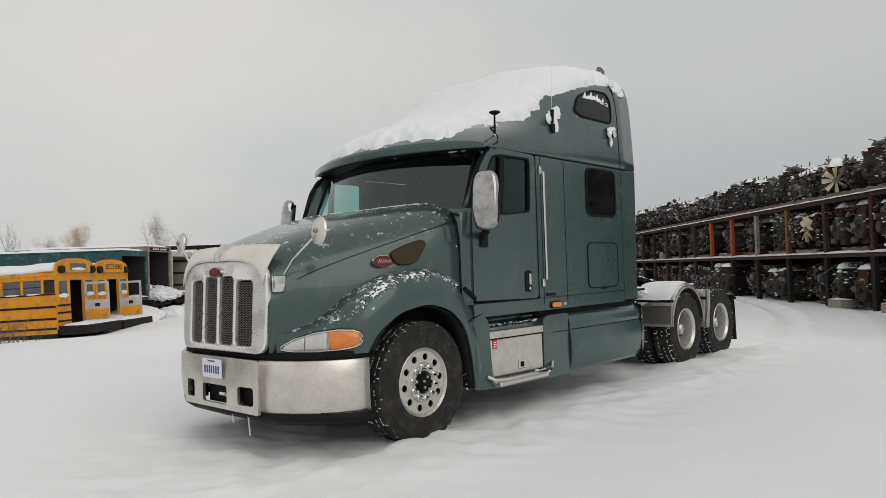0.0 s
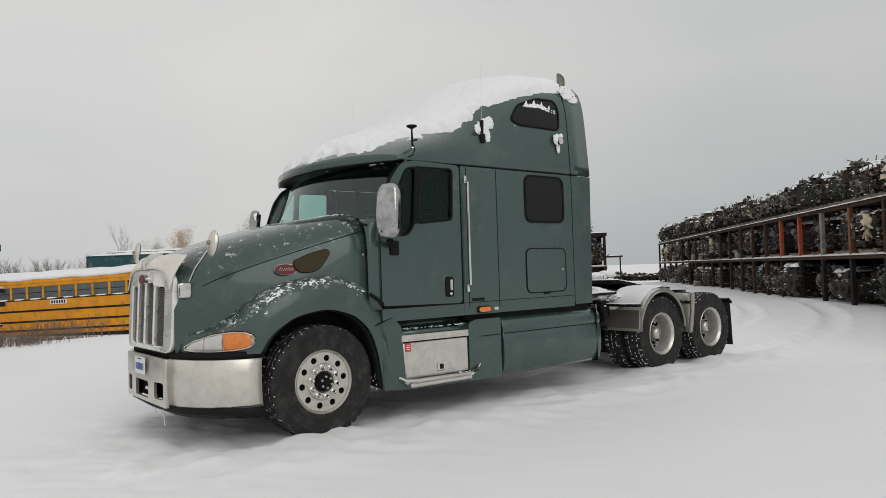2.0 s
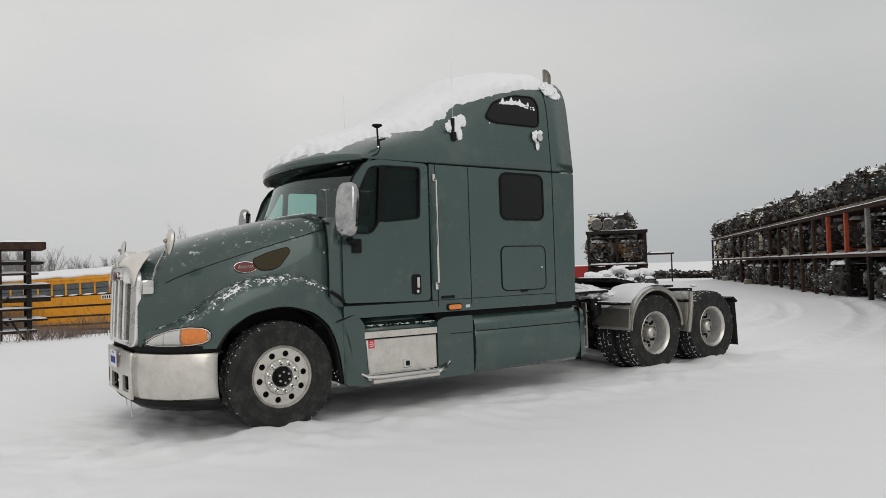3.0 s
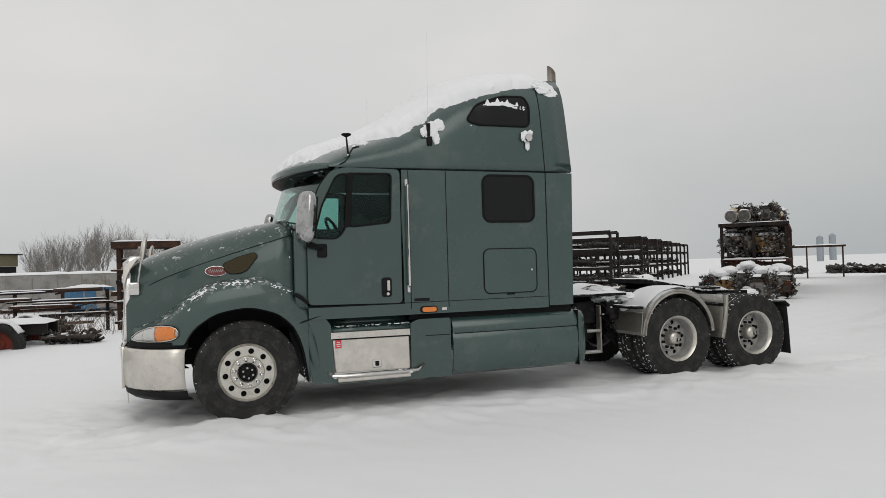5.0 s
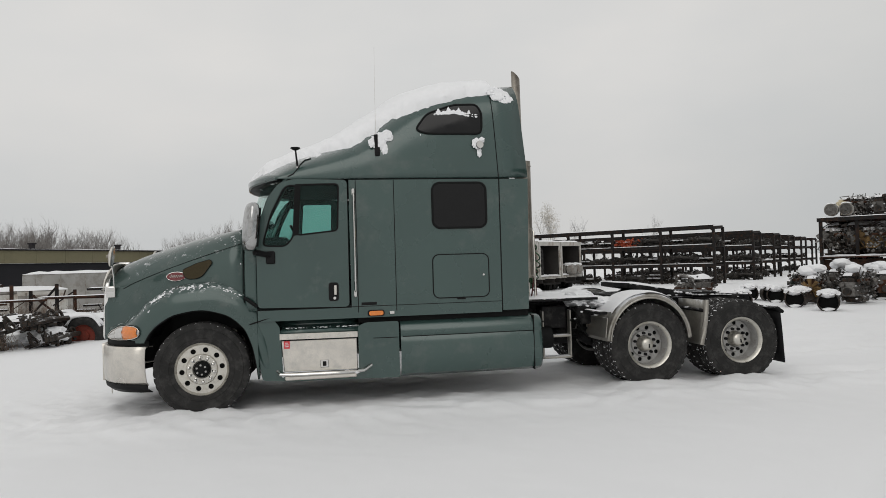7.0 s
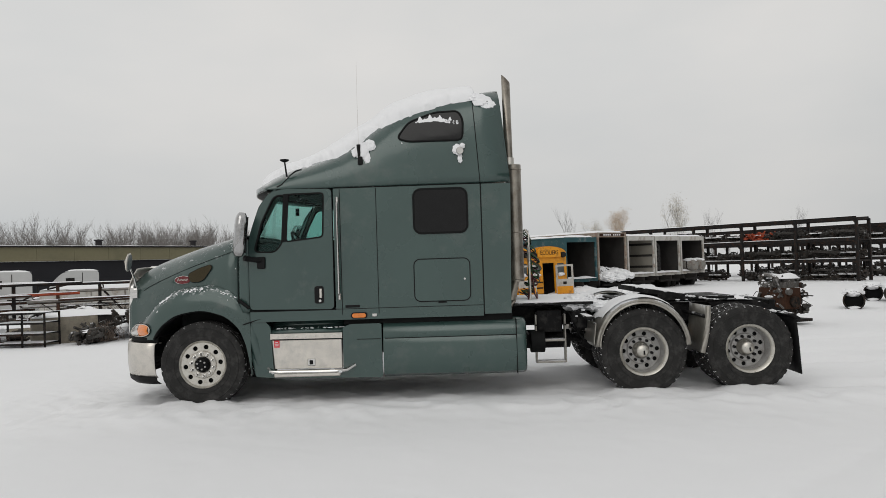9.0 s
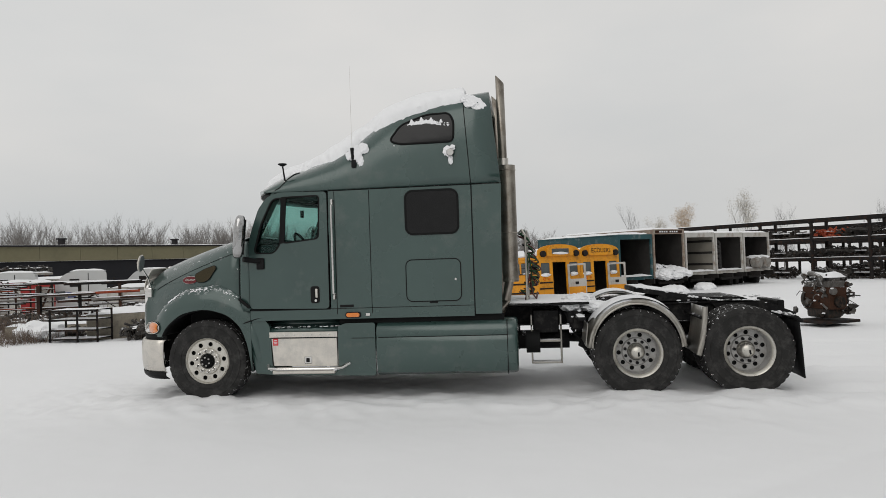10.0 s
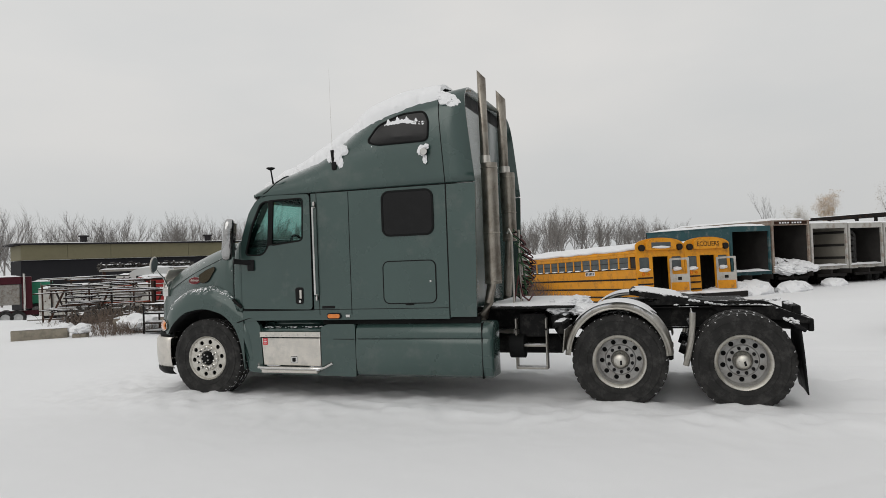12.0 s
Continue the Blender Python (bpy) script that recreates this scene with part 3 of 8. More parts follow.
loft(bm, [[(x, 0.465 + 0.24 * x * x + d, 2.563 + 0.012 * d) for x in [-1.2 + 2.4 * k / 24 for k in range(25)]] for d in (0.0, 0.08, 0.16, 0.24)])
ob = part("visor_underside", bm, BLACKP, TRUCK, "black underside of the sun visor")
ob.modifiers.new("thick", "SOLIDIFY").thickness = 0.012
# rear wall and rear roof edge
part("sleeper_rear_wall", box(B(), (0, 3.48, 2.3), (2.5, 0.05, 2.5), 0.02), PAINT_SIDE, TRUCK)
bm = B()
prism(bm, [[(-1.24, 2.57)] + [(roof_point(1.0, t).x * 0.985, roof_point(1.0, t).z - 0.03) for t in even_t(24)][::-1] + [(1.24, 2.57)]], 3.44, 3.5, lambda a, b, d: (a, d, b))
part("roof_rear_wall", bm, BLACKP, TRUCK, "dark rear wall under the roof fairing")

VENT = round_poly([(0.67, 1.83), (0.77, 2.18), (0.92, 2.48), (1.05, 2.5), (1.01, 1.93), (0.92, 1.82)], 0.06)
PANE = round_poly([(1.085, 2.50), (1.51, 2.505), (1.49, 1.985), (1.045, 1.94)], 0.045)
DOOR = round_poly([(0.605, 1.15), (1.60, 1.13), (1.605, 2.55), (1.02, 2.565), (0.86, 2.52), (0.74, 2.36), (0.64, 2.08), (0.605, 1.95)], 0.05)
SLEEP_WIN = rrect(2.575, 1.99, 3.2, 2.505, 0.085)
HATCH = rrect(2.56, 1.19, 3.21, 1.68, 0.07)


def cab_side(s):
    door = flat_part("door", [DOOR, VENT, PANE], 1.235, 1.272, PAINT_SIDE, TRUCK, "", s)
    flat_part("door_seal", [ring_of(DOOR, 0.006), ring_of(DOOR, -0.002)], 1.22, 1.264, SEAM, door, "black door gap seal", s)
    for loop, nm in ((VENT, "vent_window"), (PANE, "side_window")):
        ob = flat_part(nm, [loop], 1.248, 1.253, GLASS, door, "tinted side glass", s)
        ob.visible_shadow = False
        flat_part("window_seal", [ring_of(loop, 0.009), ring_of(loop, -0.009)], 1.24, 1.276, SEAM, door, "black rubber window seal", s)
    flat_part("window_divider", [[(1.035, 2.505), (1.1, 2.51), (1.06, 1.945), (0.995, 1.93)]], 1.2735, 1.2775, SEAM, door, "black window divider", s)
    hd = flat_part("handle_plate", [rrect(1.375, 1.20, 1.485, 1.405, 0.03)], 1.273, 1.279, BLACKP, door, "black door handle recess", s)
    part("handle_lever", box(B(), (s * 1.285, 1.45, 1.32), (0.014, 0.032, 0.11), 0.006), STEEL, hd, "chrome pull lever")
    part("door_lock", cyl(B(), (s * 1.28, 1.44, 1.232), (s * 1.288, 1.44, 1.232), 0.016, seg=14), CHROME, hd)
    # sleeper side
    wall = flat_part("sleeper_side", [[(1.625, 1.04), (3.36, 1.04), (3.36, 2.55), (1.625, 2.55)]], 1.235, 1.27, PAINT_SIDE, TRUCK, "", s)
    flat_part("sleeper_window", [SLEEP_WIN], 1.271, 1.278, GLASS_D, wall, "dark privacy glass", s)
    flat_part("sleeper_window_seal", [ring_of(SLEEP_WIN, 0.014), ring_of(SLEEP_WIN, -0.01)], 1.27, 1.283, SEAM, wall, "black rubber window seal", s)
    hatch = flat_part("luggage_hatch", [HATCH], 1.2705, 1.276, PAINT_SIDE, wall, "", s)
    flat_part("hatch_seal", [ring_of(HATCH, 0.009), ring_of(HATCH, -0.002)], 1.27, 1.279, SEAM, hatch, "black hatch seal", s)
    part("hatch_lock", cyl(B(), (s * 1.275, 3.15, 1.44), (s * 1.284, 3.15, 1.44), 0.012, seg=12), CHROME, hatch)
    flat_part("hatch_latch", [rrect(2.83, 1.165, 2.93, 1.18, 0.006)], 1.27, 1.284, SEAM, hatch, "", s)
    for y in (1.70, 2.13):
        flat_part("panel_seam", [rrect(y - 0.004, 1.06, y + 0.004, 2.545, 0.0015, 1)], 1.2695, 1.2722, SEAM, wall, "thin dark panel joint", s)
    for y0, y1, z in ((1.62, 3.7, 2.558), (0.62, 3.36, 1.127)):
        flat_part("long_seam", [rrect(y0, z - 0.003, y1, z + 0.003, 0.002, 1)], 1.255, 1.2735, SEAM, TRUCK, "dark joint along the cab side", s)
    # rocker strip under the door and the side extender at the back
    flat_part("rocker_strip", [[(0.605, 1.0), (3.36, 1.0), (3.36, 1.115), (0.605, 1.12)]], 1.2, 1.268, PAINT_SIDE, TRUCK, "", s)
    flat_part("side_extender", [[(3.375, 1.02), (3.685, 1.02), (3.72, 2.55), (3.375, 2.55)]], 1.235, 1.268, PAINT_SIDE, TRUCK, "", s)
    flat_part("extender_joint", [rrect(3.36, 1.04, 3.376, 2.55, 0.003, 1)], 1.25, 1.266, SEAM, TRUCK, "", s)
    part("extender_seam", tube(B(), [(s * (roof_x(3.3, z) + 0.001), 3.30 + 0.065 * (1 - (z - 2.57) / 1.02), z) for z in [2.57 + 0.09 * k for k in range(12)]], 0.005, 5), SEAM, TRUCK)
    part("visor_seam", tube(B(), [(s * (roof_x(y, z) + 0.002), y, z) for y, z in ((1.22, 2.82), (1.15, 2.80), (1.10, 2.74), (1.07, 2.68), (1.02, 2.62), (0.96, 2.59))], 0.007, 5), SEAM, TRUCK, "dark joint behind the visor")
    # upper window on the fairing
    up = round_poly([(2.40, 3.12), (2.54, 3.31), (2.85, 3.42), (3.13, 3.425), (3.185, 3.32), (3.175, 3.075), (2.53, 3.075)], 0.07, 5)
    put = lambda a, b, d: (s * (roof_x(a, b) + d), a, b)
    bm = B()
    fan = [bm.verts.new(put(a, b, 0.006)) for a, b in up]
    inner = [bm.verts.new(put(2.86 + 0.55 * (a - 2.86), 3.24 + 0.55 * (b - 3.24), 0.008)) for a, b in up]
    for k in range(len(fan)):
        bm.faces.new((fan[k - 1], fan[k], inner[k], inner[k - 1]))
    bm.faces.new(inner)
    win = part("upper_window", bm, GLASS_D, TRUCK, "dark privacy glass")
    part("upper_window_seal", tube(B(), [put(a, b, 0.006) for a, b in up + up[:1]], 0.013, 6), SEAM, win)
    # grab rail
    rail = part("grab_rail", tube(B(), [(s * 1.28, 1.672, 1.29), (s * 1.325, 1.672, 1.31), (s * 1.325, 1.675, 2.38), (s * 1.28, 1.675, 2.40)], 0.014, 8), CHROME, TRUCK, "chrome grab rail")
    for z in (1.275, 2.41):
        part("rail_bracket", box(B(), (s * 1.285, 1.673, z), (0.03, 0.035, 0.08), 0.008), CHROME, rail)
    # door mirror
    mb = B()
    turn = Euler((radians(-6), 0, radians(s * 24))).to_matrix()
    rows = []
    for i in range(17):
        a = -math.pi / 2 + math.pi * i / 16
        ca, sa = math.cos(a), math.sin(a)
        cz, sz = abs(ca) ** 0.55, math.copysign(abs(sa) ** 0.55, sa)
        rows.append([Vector((s * 1.47, 0.57, 2.03)) + turn @ Vector((0.118 * cz * math.copysign(abs(math.cos(b)) ** 0.45, math.cos(b)), 0.068 * cz * math.copysign(abs(math.sin(b)) ** 0.75, math.sin(b)), 0.262 * sz)) for b in (2 * math.pi * j / 24 for j in range(24))])
    loft(mb, rows, close=True)
    bmesh.ops.remove_doubles(mb, verts=mb.verts[:], dist=1e-5)
    mir = part("door_mirror", mb, MIRROR, TRUCK, "chrome-backed door mirror with dark reflections painted in")
    part("mirror_glass", box(B(), Vector((s * 1.47, 0.57, 2.03)) + turn @ Vector((0, 0.063, 0)), (0.17, 0.014, 0.42), 0.003, rot=turn), GLASS_D, mir)
    am = B()
    tube(am, [(s * 1.27, 0.76, 1.73), (s * 1.34, 0.68, 1.74), (s * 1.43, 0.60, 1.76)], [0.035, 0.03, 0.035], 8)
    box(am, (s * 1.285, 0.755, 1.70), (0.03, 0.10, 0.14), 0.012)
    part("mirror_arm", am, BLACKP, mir, "black mirror arm")
    # cowl side between hood and door
    bm = B()
    loft(bm, [[(s * (hood_x(0.46, z) + 0.012 + (1.268 - hood_x(0.46, z) - 0.012) * q ** 0.5), 0.47 + 0.128 * q, z) for q in (0, 0.2, 0.45, 0.7, 1)] for z in (1.12, 1.3, 1.5, 1.7, 1.85, 1.93, 1.98)])
    part("cowl_side", bm, PAINT_SIDE, TRUCK).modifiers.new("thick", "SOLIDIFY").thickness = 0.02
    part("hood_gap", tube(B(), [(s * (hood_x(0.46, z) + 0.004), 0.462, z) for z in (1.2, 1.45, 1.7, 1.85, 1.95)], 0.006, 6), SEAM, TRUCK)
    part("hood_latch", tube(B(), [(s * 1.27, 0.47, 1.27), (s * 1.29, 0.54, 1.22), (s * 1.285, 0.60, 1.17)], 0.02, 6), SEAM, TRUCK, "black rubber hood latch")
    # windscreen pillar
    bm = B()
    loft(bm, [[(s * 1.10, 0.64, 1.95), (s * 1.2, 0.60, 1.95), (s * 1.265, 0.60, 1.95)], [(s * 1.1, 0.74, 2.15), (s * 1.19, 0.68, 2.15), (s * 1.265, 0.665, 2.12)],
              [(s * 1.09, 0.86, 2.38), (s * 1.19, 0.80, 2.38), (s * 1.265, 0.765, 2.37)], [(s * 1.08, 0.96, 2.58), (s * 1.19, 0.93, 2.58), (s * 1.265, 0.93, 2.58)]])
    part("windscreen_pillar", bm, PAINT, TRUCK).modifiers.new("thick", "SOLIDIFY").thickness = 0.03
    # clearance lamps and mounts on the roof side
    for y, z in ((3.13, 2.93),):
        lamp = part("work_lamp", cyl(B(), (s * 1.26, y, z), (s * 1.33, y + 0.01, z + 0.01), 0.03, 0.045, 14), BLACKP, TRUCK)
        part("lamp_lens", cyl(B(), (s * 1.33, y + 0.01, z + 0.01), (s * 1.338, y + 0.01, z + 0.01), 0.042, seg=14), LENS, lamp)
    # air intake and badge on the hood side
    hole = round_poly([(-0.2, 1.595), (-0.05, 1.66), (0.1, 1.70), (0.125, 1.665), (0.02, 1.525), (-0.05, 1.495), (-0.15, 1.495), (-0.19, 1.54)], 0.03)
    intake = part("air_intake", prism(B(), [hole], 0, 0.006, lambda a, b, d: (s * (hood_x(a, b) + 0.012 + d), a, b)), BRONZE, TRUCK, "dark bronze mesh air intake")
    part("intake_rim", tube(B(), [(s * (hood_x(a, b) + 0.012), a, b) for a, b in hole + hole[:1]], 0.006, 6), BLACKP, intake)
    oval = [(-0.27 + 0.105 * math.cos(radians(12 * k)), 1.525 + 0.05 * math.sin(radians(12 * k))) for k in range(30)]
    badge = part("side_badge", prism(B(), [oval], 0.0, 0.02, lambda a, b, d: (s * (hood_x(-0.27, b) + 0.11 * (a + 0.27) + d + 0.006), a, b)), CHROME, TRUCK, "oval chrome-rimmed badge")
    inner_oval = [(-0.27 + 0.965 * (a + 0.27), 1.525 + 0.93 * (b - 1.525)) for a, b in oval]
    part("badge_enamel", prism(B(), [inner_oval], 0.02, 0.024, lambda a, b, d: (s * (hood_x(-0.27, b) + 0.11 * (a + 0.27) + d + 0.006), a, b)), REDB, badge, "dark red enamel field")
    part("badge_script", tube(B(), [(s * (hood_x(-0.27, 1.525) + 0.031 + 0.11 * q), -0.27 + q, 1.525 + (0.012 if q > -0.05 else 0.02) * math.sin(q * 330)) for q in [-0.068 + 0.136 * k / 80 for k in range(81)]], 0.0022, 4), STEEL, badge)
    # fender: a flowing bulge over the wheel
    ys_old = [-1.08, -1.04, -1.0, -0.95, -0.9, -0.84, -0.77, -0.7, -0.64, -0.6, -0.576, -0.56, -0.53, -0.5, -0.46, -0.4, -0.32, -0.24, -0.15, -0.05, 0.05, 0.15, 0.25, 0.33, 0.4, 0.45, 0.49, 0.53, 0.56, 0.58, 0.6]
    ys = sorted(ys_old + [(a + b) / 2 for a, b in zip(ys_old, ys_old[1:])])
    rows = []
    for y in ys:
        zf, xf, zl = interp(FEND_Z, y), interp(FEND_X, y), interp(ARCH_Z, y)
        x0 = min(hood_x(y, zf) - 0.02, xf - 0.03)
        sh = max(zl + 0.03, zf - 0.17)
        rows.append([(s * x, y, z) for x, z in ((x0, zf + 0.03), (x0 + 0.45 * (xf - x0), zf + 0.012), (xf - 0.05, zf - 0.035), (xf - 0.018, zf - 0.5 * (zf - sh)), (xf, sh), (xf + 0.003, 0.5 * (sh + zl)), (xf, zl), (xf - 0.035, zl - 0.002))])
    bm = B()
    loft(bm, rows)
    part("fender", bm, FENDPAINT, TRUCK, smooth=75).modifiers.new("thick", "SOLIDIFY").thickness = 0.012
    bm = B()
    loft(bm, [[(s * x, y + 0.0, interp(ARCH_Z, y) - 0.004 + 0.01 * (x < 1.2)) for x in (1.24, 1.1, 0.8, 0.5)] for y in ys if y > -0.58])
    part("wheel_well", bm, BLACKP, TRUCK, "black inner wheel well").modifiers.new("thick", "SOLIDIFY").thickness = 0.01
    # headlamp
    def hx(y):
        return interp(FEND_X, y)
    top = [(-1.06, 0.888), (-1.0, 0.945), (-0.9, 0.993), (-0.78, 1.014), (-0.69, 1.006), (-0.65, 0.985), (-0.628, 0.95)]
    low = [(-1.06, 0.862), (-1.0, 0.843), (-0.9, 0.84), (-0.78, 0.85), (-0.69, 0.868), (-0.65, 0.888), (-0.628, 0.92)]
    def lens(name, y0, y1, mat, parent, d, lab):
        bm = B()
        n = 10
        rows = []
        for k in range(n + 1):
            y = y0 + (y1 - y0) * k / n
            a, b = interp(low, y), interp(top, y)
            rows.append([(s * (hx(y) + d * math.sin(math.pi * (0.08 + 0.84 * j / 6)) + 0.004), y - 0.5 * d * math.sin(math.pi * j / 6), a + (b - a) * j / 6) for j in range(7)])
        loft(bm, rows)
        o = part(name, bm, mat, parent, lab)
        o.modifiers.new("thick", "SOLIDIFY").thickness = 0.012
        return o
    lamp = lens("headlamp", -1.055, -0.635, LENS, TRUCK, 0.012, "headlamp with clear and amber lenses")
    rim_pts = [(y, z) for y, z in top] + [(y, z) for y, z in low[::-1]]
    part("lamp_gasket", tube(B(), [(s * (hx(y) + 0.012), y - 0.006, z) for y, z in rim_pts + rim_pts[:1]], 0.007, 5), SEAM, lamp)
    part("lamp_bezel", tube(B(), [(s * (hx(y) + 0.016), y - 0.008, 0.92 + (z - 0.92) * 0.93) for y, z in rim_pts + rim_pts[:1]], 0.005, 6), STEEL, lamp, "dull lamp bezel")
    lens("clear_lens", -1.05, -0.955, LENS, lamp, 0.026, "clear lamp lens")
    lens("reflector_lens", -0.952, -0.845, LENS, lamp, 0.028, "clear lamp lens over the main beam")
    lens("turn_signal_lens", -0.835, -0.655, AMBER, lamp, 0.034, "amber turn signal lens")
    # fender mirror on a thin stalk
    st = part("mirror_stalk", tube(B(), [(s * 0.70, -1.0, 1.44), (s * 0.8, -0.98, 1.56), (s * 1.04, -0.94, 1.73)], 0.011, 6), CHROME, TRUCK)
    fm = B()
    lathe(fm, [(0.001, 0.03), (0.05, 0.028), (0.09, 0.012), (0.1, -0.005), (0.09, -0.012), (0.001, -0.014)], Matrix.Translation((s * 1.06, -0.93, 1.76)) @ Euler((radians(82), 0, radians(s * 5))).to_matrix().to_4x4() @ Matrix.Diagonal((0.78, 1.14, 1, 1)), 24)
    part("fender_mirror", fm, STEEL, st, "round convex fender mirror with frosted back")
    part("mirror_face", lathe(B(), [(0.001, -0.019), (0.086, -0.019), (0.088, -0.012)], Matrix.Translation((s * 1.06, -0.93, 1.76)) @ Euler((radians(82), 0, radians(s * 5))).to_matrix().to_4x4() @ Matrix.Diagonal((0.78, 1.14, 1, 1)), 24), GLASS_B, st, "dark convex mirror glass")
    part("mirror_knob", ball(B(), (s * 1.06, -0.964, 1.765), 0.02, (1, 1, 1), 2), STACK, st, "brown mounting knob")
    part("nose_lamp", box(B(), (s * 0.685, -1.04, 1.37), (0.055, 0.1, 0.13), 0.018, seg=2), CHROME, TRUCK)
    # lower skirt with the tool box, step tube and tank fairing
    skirt = flat_part("lower_skirt", [round_poly([(0.44, 0.97), (0.60, 1.0), (0.76, 1.03), (0.835, 0.93), (0.86, 0.42), (1.69, 0.42), (1.69, 0.91), (1.78, 0.945), (2.15, 0.945), (2.15, 0.31), (0.95, 0.33), (0.64, 0.35), (0.605, 0.52), (0.55, 0.75)], 0.03)], 1.19, 1.25, PAINT_SIDE, TRUCK, "", s)
    m = skirt.modifiers.new("edge", "BEVEL")
    m.width, m.segments, m.limit_method = 0.012, 2, "ANGLE"
    for v in skirt.data.vertices:
        if v.co.y < 0.9:
            v.co.x -= s * 0.12 * (0.9 - v.co.y) * (1 - (v.co.z - 0.3) / 0.8)
    part("skirt_joint", tube(B(), [(s * 1.262, 0.44, 0.95), (s * 1.266, 0.56, 0.99), (s * 1.262, 0.70, 1.03), (s * 1.255, 0.84, 1.045)], 0.008, 6), SEAM, skirt)
    part("skirt_flare", tube(B(), [(s * 1.13, 0.55, 1.0), (s * 1.185, 0.575, 0.93), (s * 1.19, 0.615, 0.8), (s * 1.175, 0.655, 0.65), (s * 1.165, 0.69, 0.52), (s * 1.155, 0.73, 0.45), (s * 1.08, 0.78, 0.42)], 0.075, 20), PAINT_SIDE, skirt, "rounded painted fold behind the front wheel")
    # black strip drawn as the shade in the gap below the sill
    part("sill_gap", box(B(), (s * 1.16, 2.7, 0.975), (0.06, 2.0, 0.07)), SEAM, TRUCK, "black strip standing in for shade under the sleeper sill")
    tool = flat_part("tool_box", [[(0.87, 0.44), (1.68, 0.43), (1.675, 0.775), (0.845, 0.78)]], 1.0, 1.245, STEEL, TRUCK, "dull stainless steel tool box door", s)
    m = tool.modifiers.new("edge", "BEVEL")
    m.width, m.segments = 0.01, 2
    lid = flat_part("tool_box_lid", [[(0.83, 0.79), (1.682, 0.785), (1.682, 0.85), (0.83, 0.855)]], 1.0, 1.252, STEEL, tool, "", s)
    part("box_hinge", tube(B(), [(s * 1.255, 0.85, 0.786), (s * 1.255, 1.67, 0.781)], 0.006, 6), SEAM, tool)
    latch = part("box_latch", box(B(), (s * 1.25, 1.31, 0.51), (0.014, 0.095, 0.085), 0.006), CHROME, tool)
    part("latch_grip", box(B(), (s * 1.262, 1.31, 0.51), (0.014, 0.04, 0.05), 0.005), BLACKP, latch)
    if s > 0:
        part("warning_sticker", box(B(), (s * 1.2475, 0.905, 0.735), (0.003, 0.065, 0.085), 0.0), STICKER, tool, "red and white warning sticker")
        for z, w in ((0.755, 0.03), (0.735, 0.045), (0.715, 0.038)):
            part("sticker_line", box(B(), (s * 1.2505, 0.905, z), (0.002, w, 0.007)), PLATEW, tool)
    bm = B()
    loft(bm, [[(s * x, y, z) for x, z in ((1.235, 0.85), (1.238, 0.872), (1.225, 0.892), (1.19, 0.905), (1.13, 0.915), (1.10, 0.94), (1.095, 1.0))] for y in (0.80, 1.1, 1.4, 1.72)])
    part("step_ledge", bm, PAINT_SIDE, TRUCK, "rounded painted ledge over the tool box").modifiers.new("thick", "SOLIDIFY").thickness = 0.01
    bm = B()
    rnd_l = random.Random(4)
    for _ in range(46):
        ball(bm, (s * rnd_l.uniform(1.12, 1.25), rnd_l.uniform(0.84, 1.70), 0.912), rnd_l.uniform(0.004, 0.014), (1.3, 1.8, 0.5), 1)
    part("ledge_frost", bm, SNOW, TRUCK, "crumbs of snow on the ledge")["kind"] = "stuff"
    step = part("boarding_step", box(B(), (s * 1.25, 1.27, 0.375), (0.15, 0.78, 0.045), 0.01), STEEL, TRUCK, "stainless boarding step")
    part("step_tube", tube(B(), [(s * 1.24, 0.80, 0.45), (s * 1.3, 0.83, 0.42), (s * 1.32, 0.95, 0.415), (s * 1.32, 1.6, 0.41), (s * 1.3, 1.74, 0.42), (s * 1.25, 1.83, 0.47)], 0.019, 8), CHROME, step)
    for k in range(7):
        part("step_bolt", cyl(B(), (s * 1.255, 0.92 + 0.11 * k, 0.815), (s * 1.262, 0.92 + 0.11 * k, 0.815), 0.008, seg=8), CHROME, lid)
    prof = [(0.95, 0.955), (1.12, 0.955), (1.2, 0.935), (1.25, 0.89), (1.268, 0.82), (1.262, 0.775), (1.258, 0.767), (1.262, 0.759), (1.276, 0.7), (1.28, 0.55), (1.268, 0.42), (1.24, 0.345), (1.18, 0.31), (0.95, 0.305)]
    bm = B()
    stations = [(2.168, 0.99), (2.175, 1.0), (3.70, 1.0), (3.79, 0.995), (3.822, 0.978), (3.84, 0.94), (3.852, 0.88), (3.858, 0.8)]
    vs = loft(bm, [[(s * (0.9 + (x - 0.9) * k), y, 0.63 + (z - 0.63) * (0.5 + 0.5 * k)) for x, z in prof] for y, k in stations])
    bm.faces.new(vs[-1]), bm.faces.new(vs[0])
    tank = part("tank_fairing", bm, PAINT_SIDE, TRUCK)
    part("fairing_groove", tube(B(), [(s * 1.26, 2.19, 0.767), (s * 1.26, 3.74, 0.767)], 0.005, 5), SEAM, tank)
    part("fairing_band", box(B(), (s * 1.1, 3.735, 0.63), (0.36, 0.008, 0.635), 0.002), SEAM, tank)
    part("skirt_groove", tube(B(), [(s * 1.252, 1.86, 0.765), (s * 1.252, 2.14, 0.763)], 0.004, 5), SEAM, skirt)
    # side marker lamp
    mk = flat_part("marker_lamp", [rrect(1.80, 1.012, 1.99, 1.082, 0.03)], 1.266, 1.285, BLACKP, TRUCK, "", s)
    flat_part("marker_lens", [rrect(1.815, 1.022, 1.975, 1.072, 0.022)], 1.28, 1.297, AMBER, mk, "amber side marker lens", s)
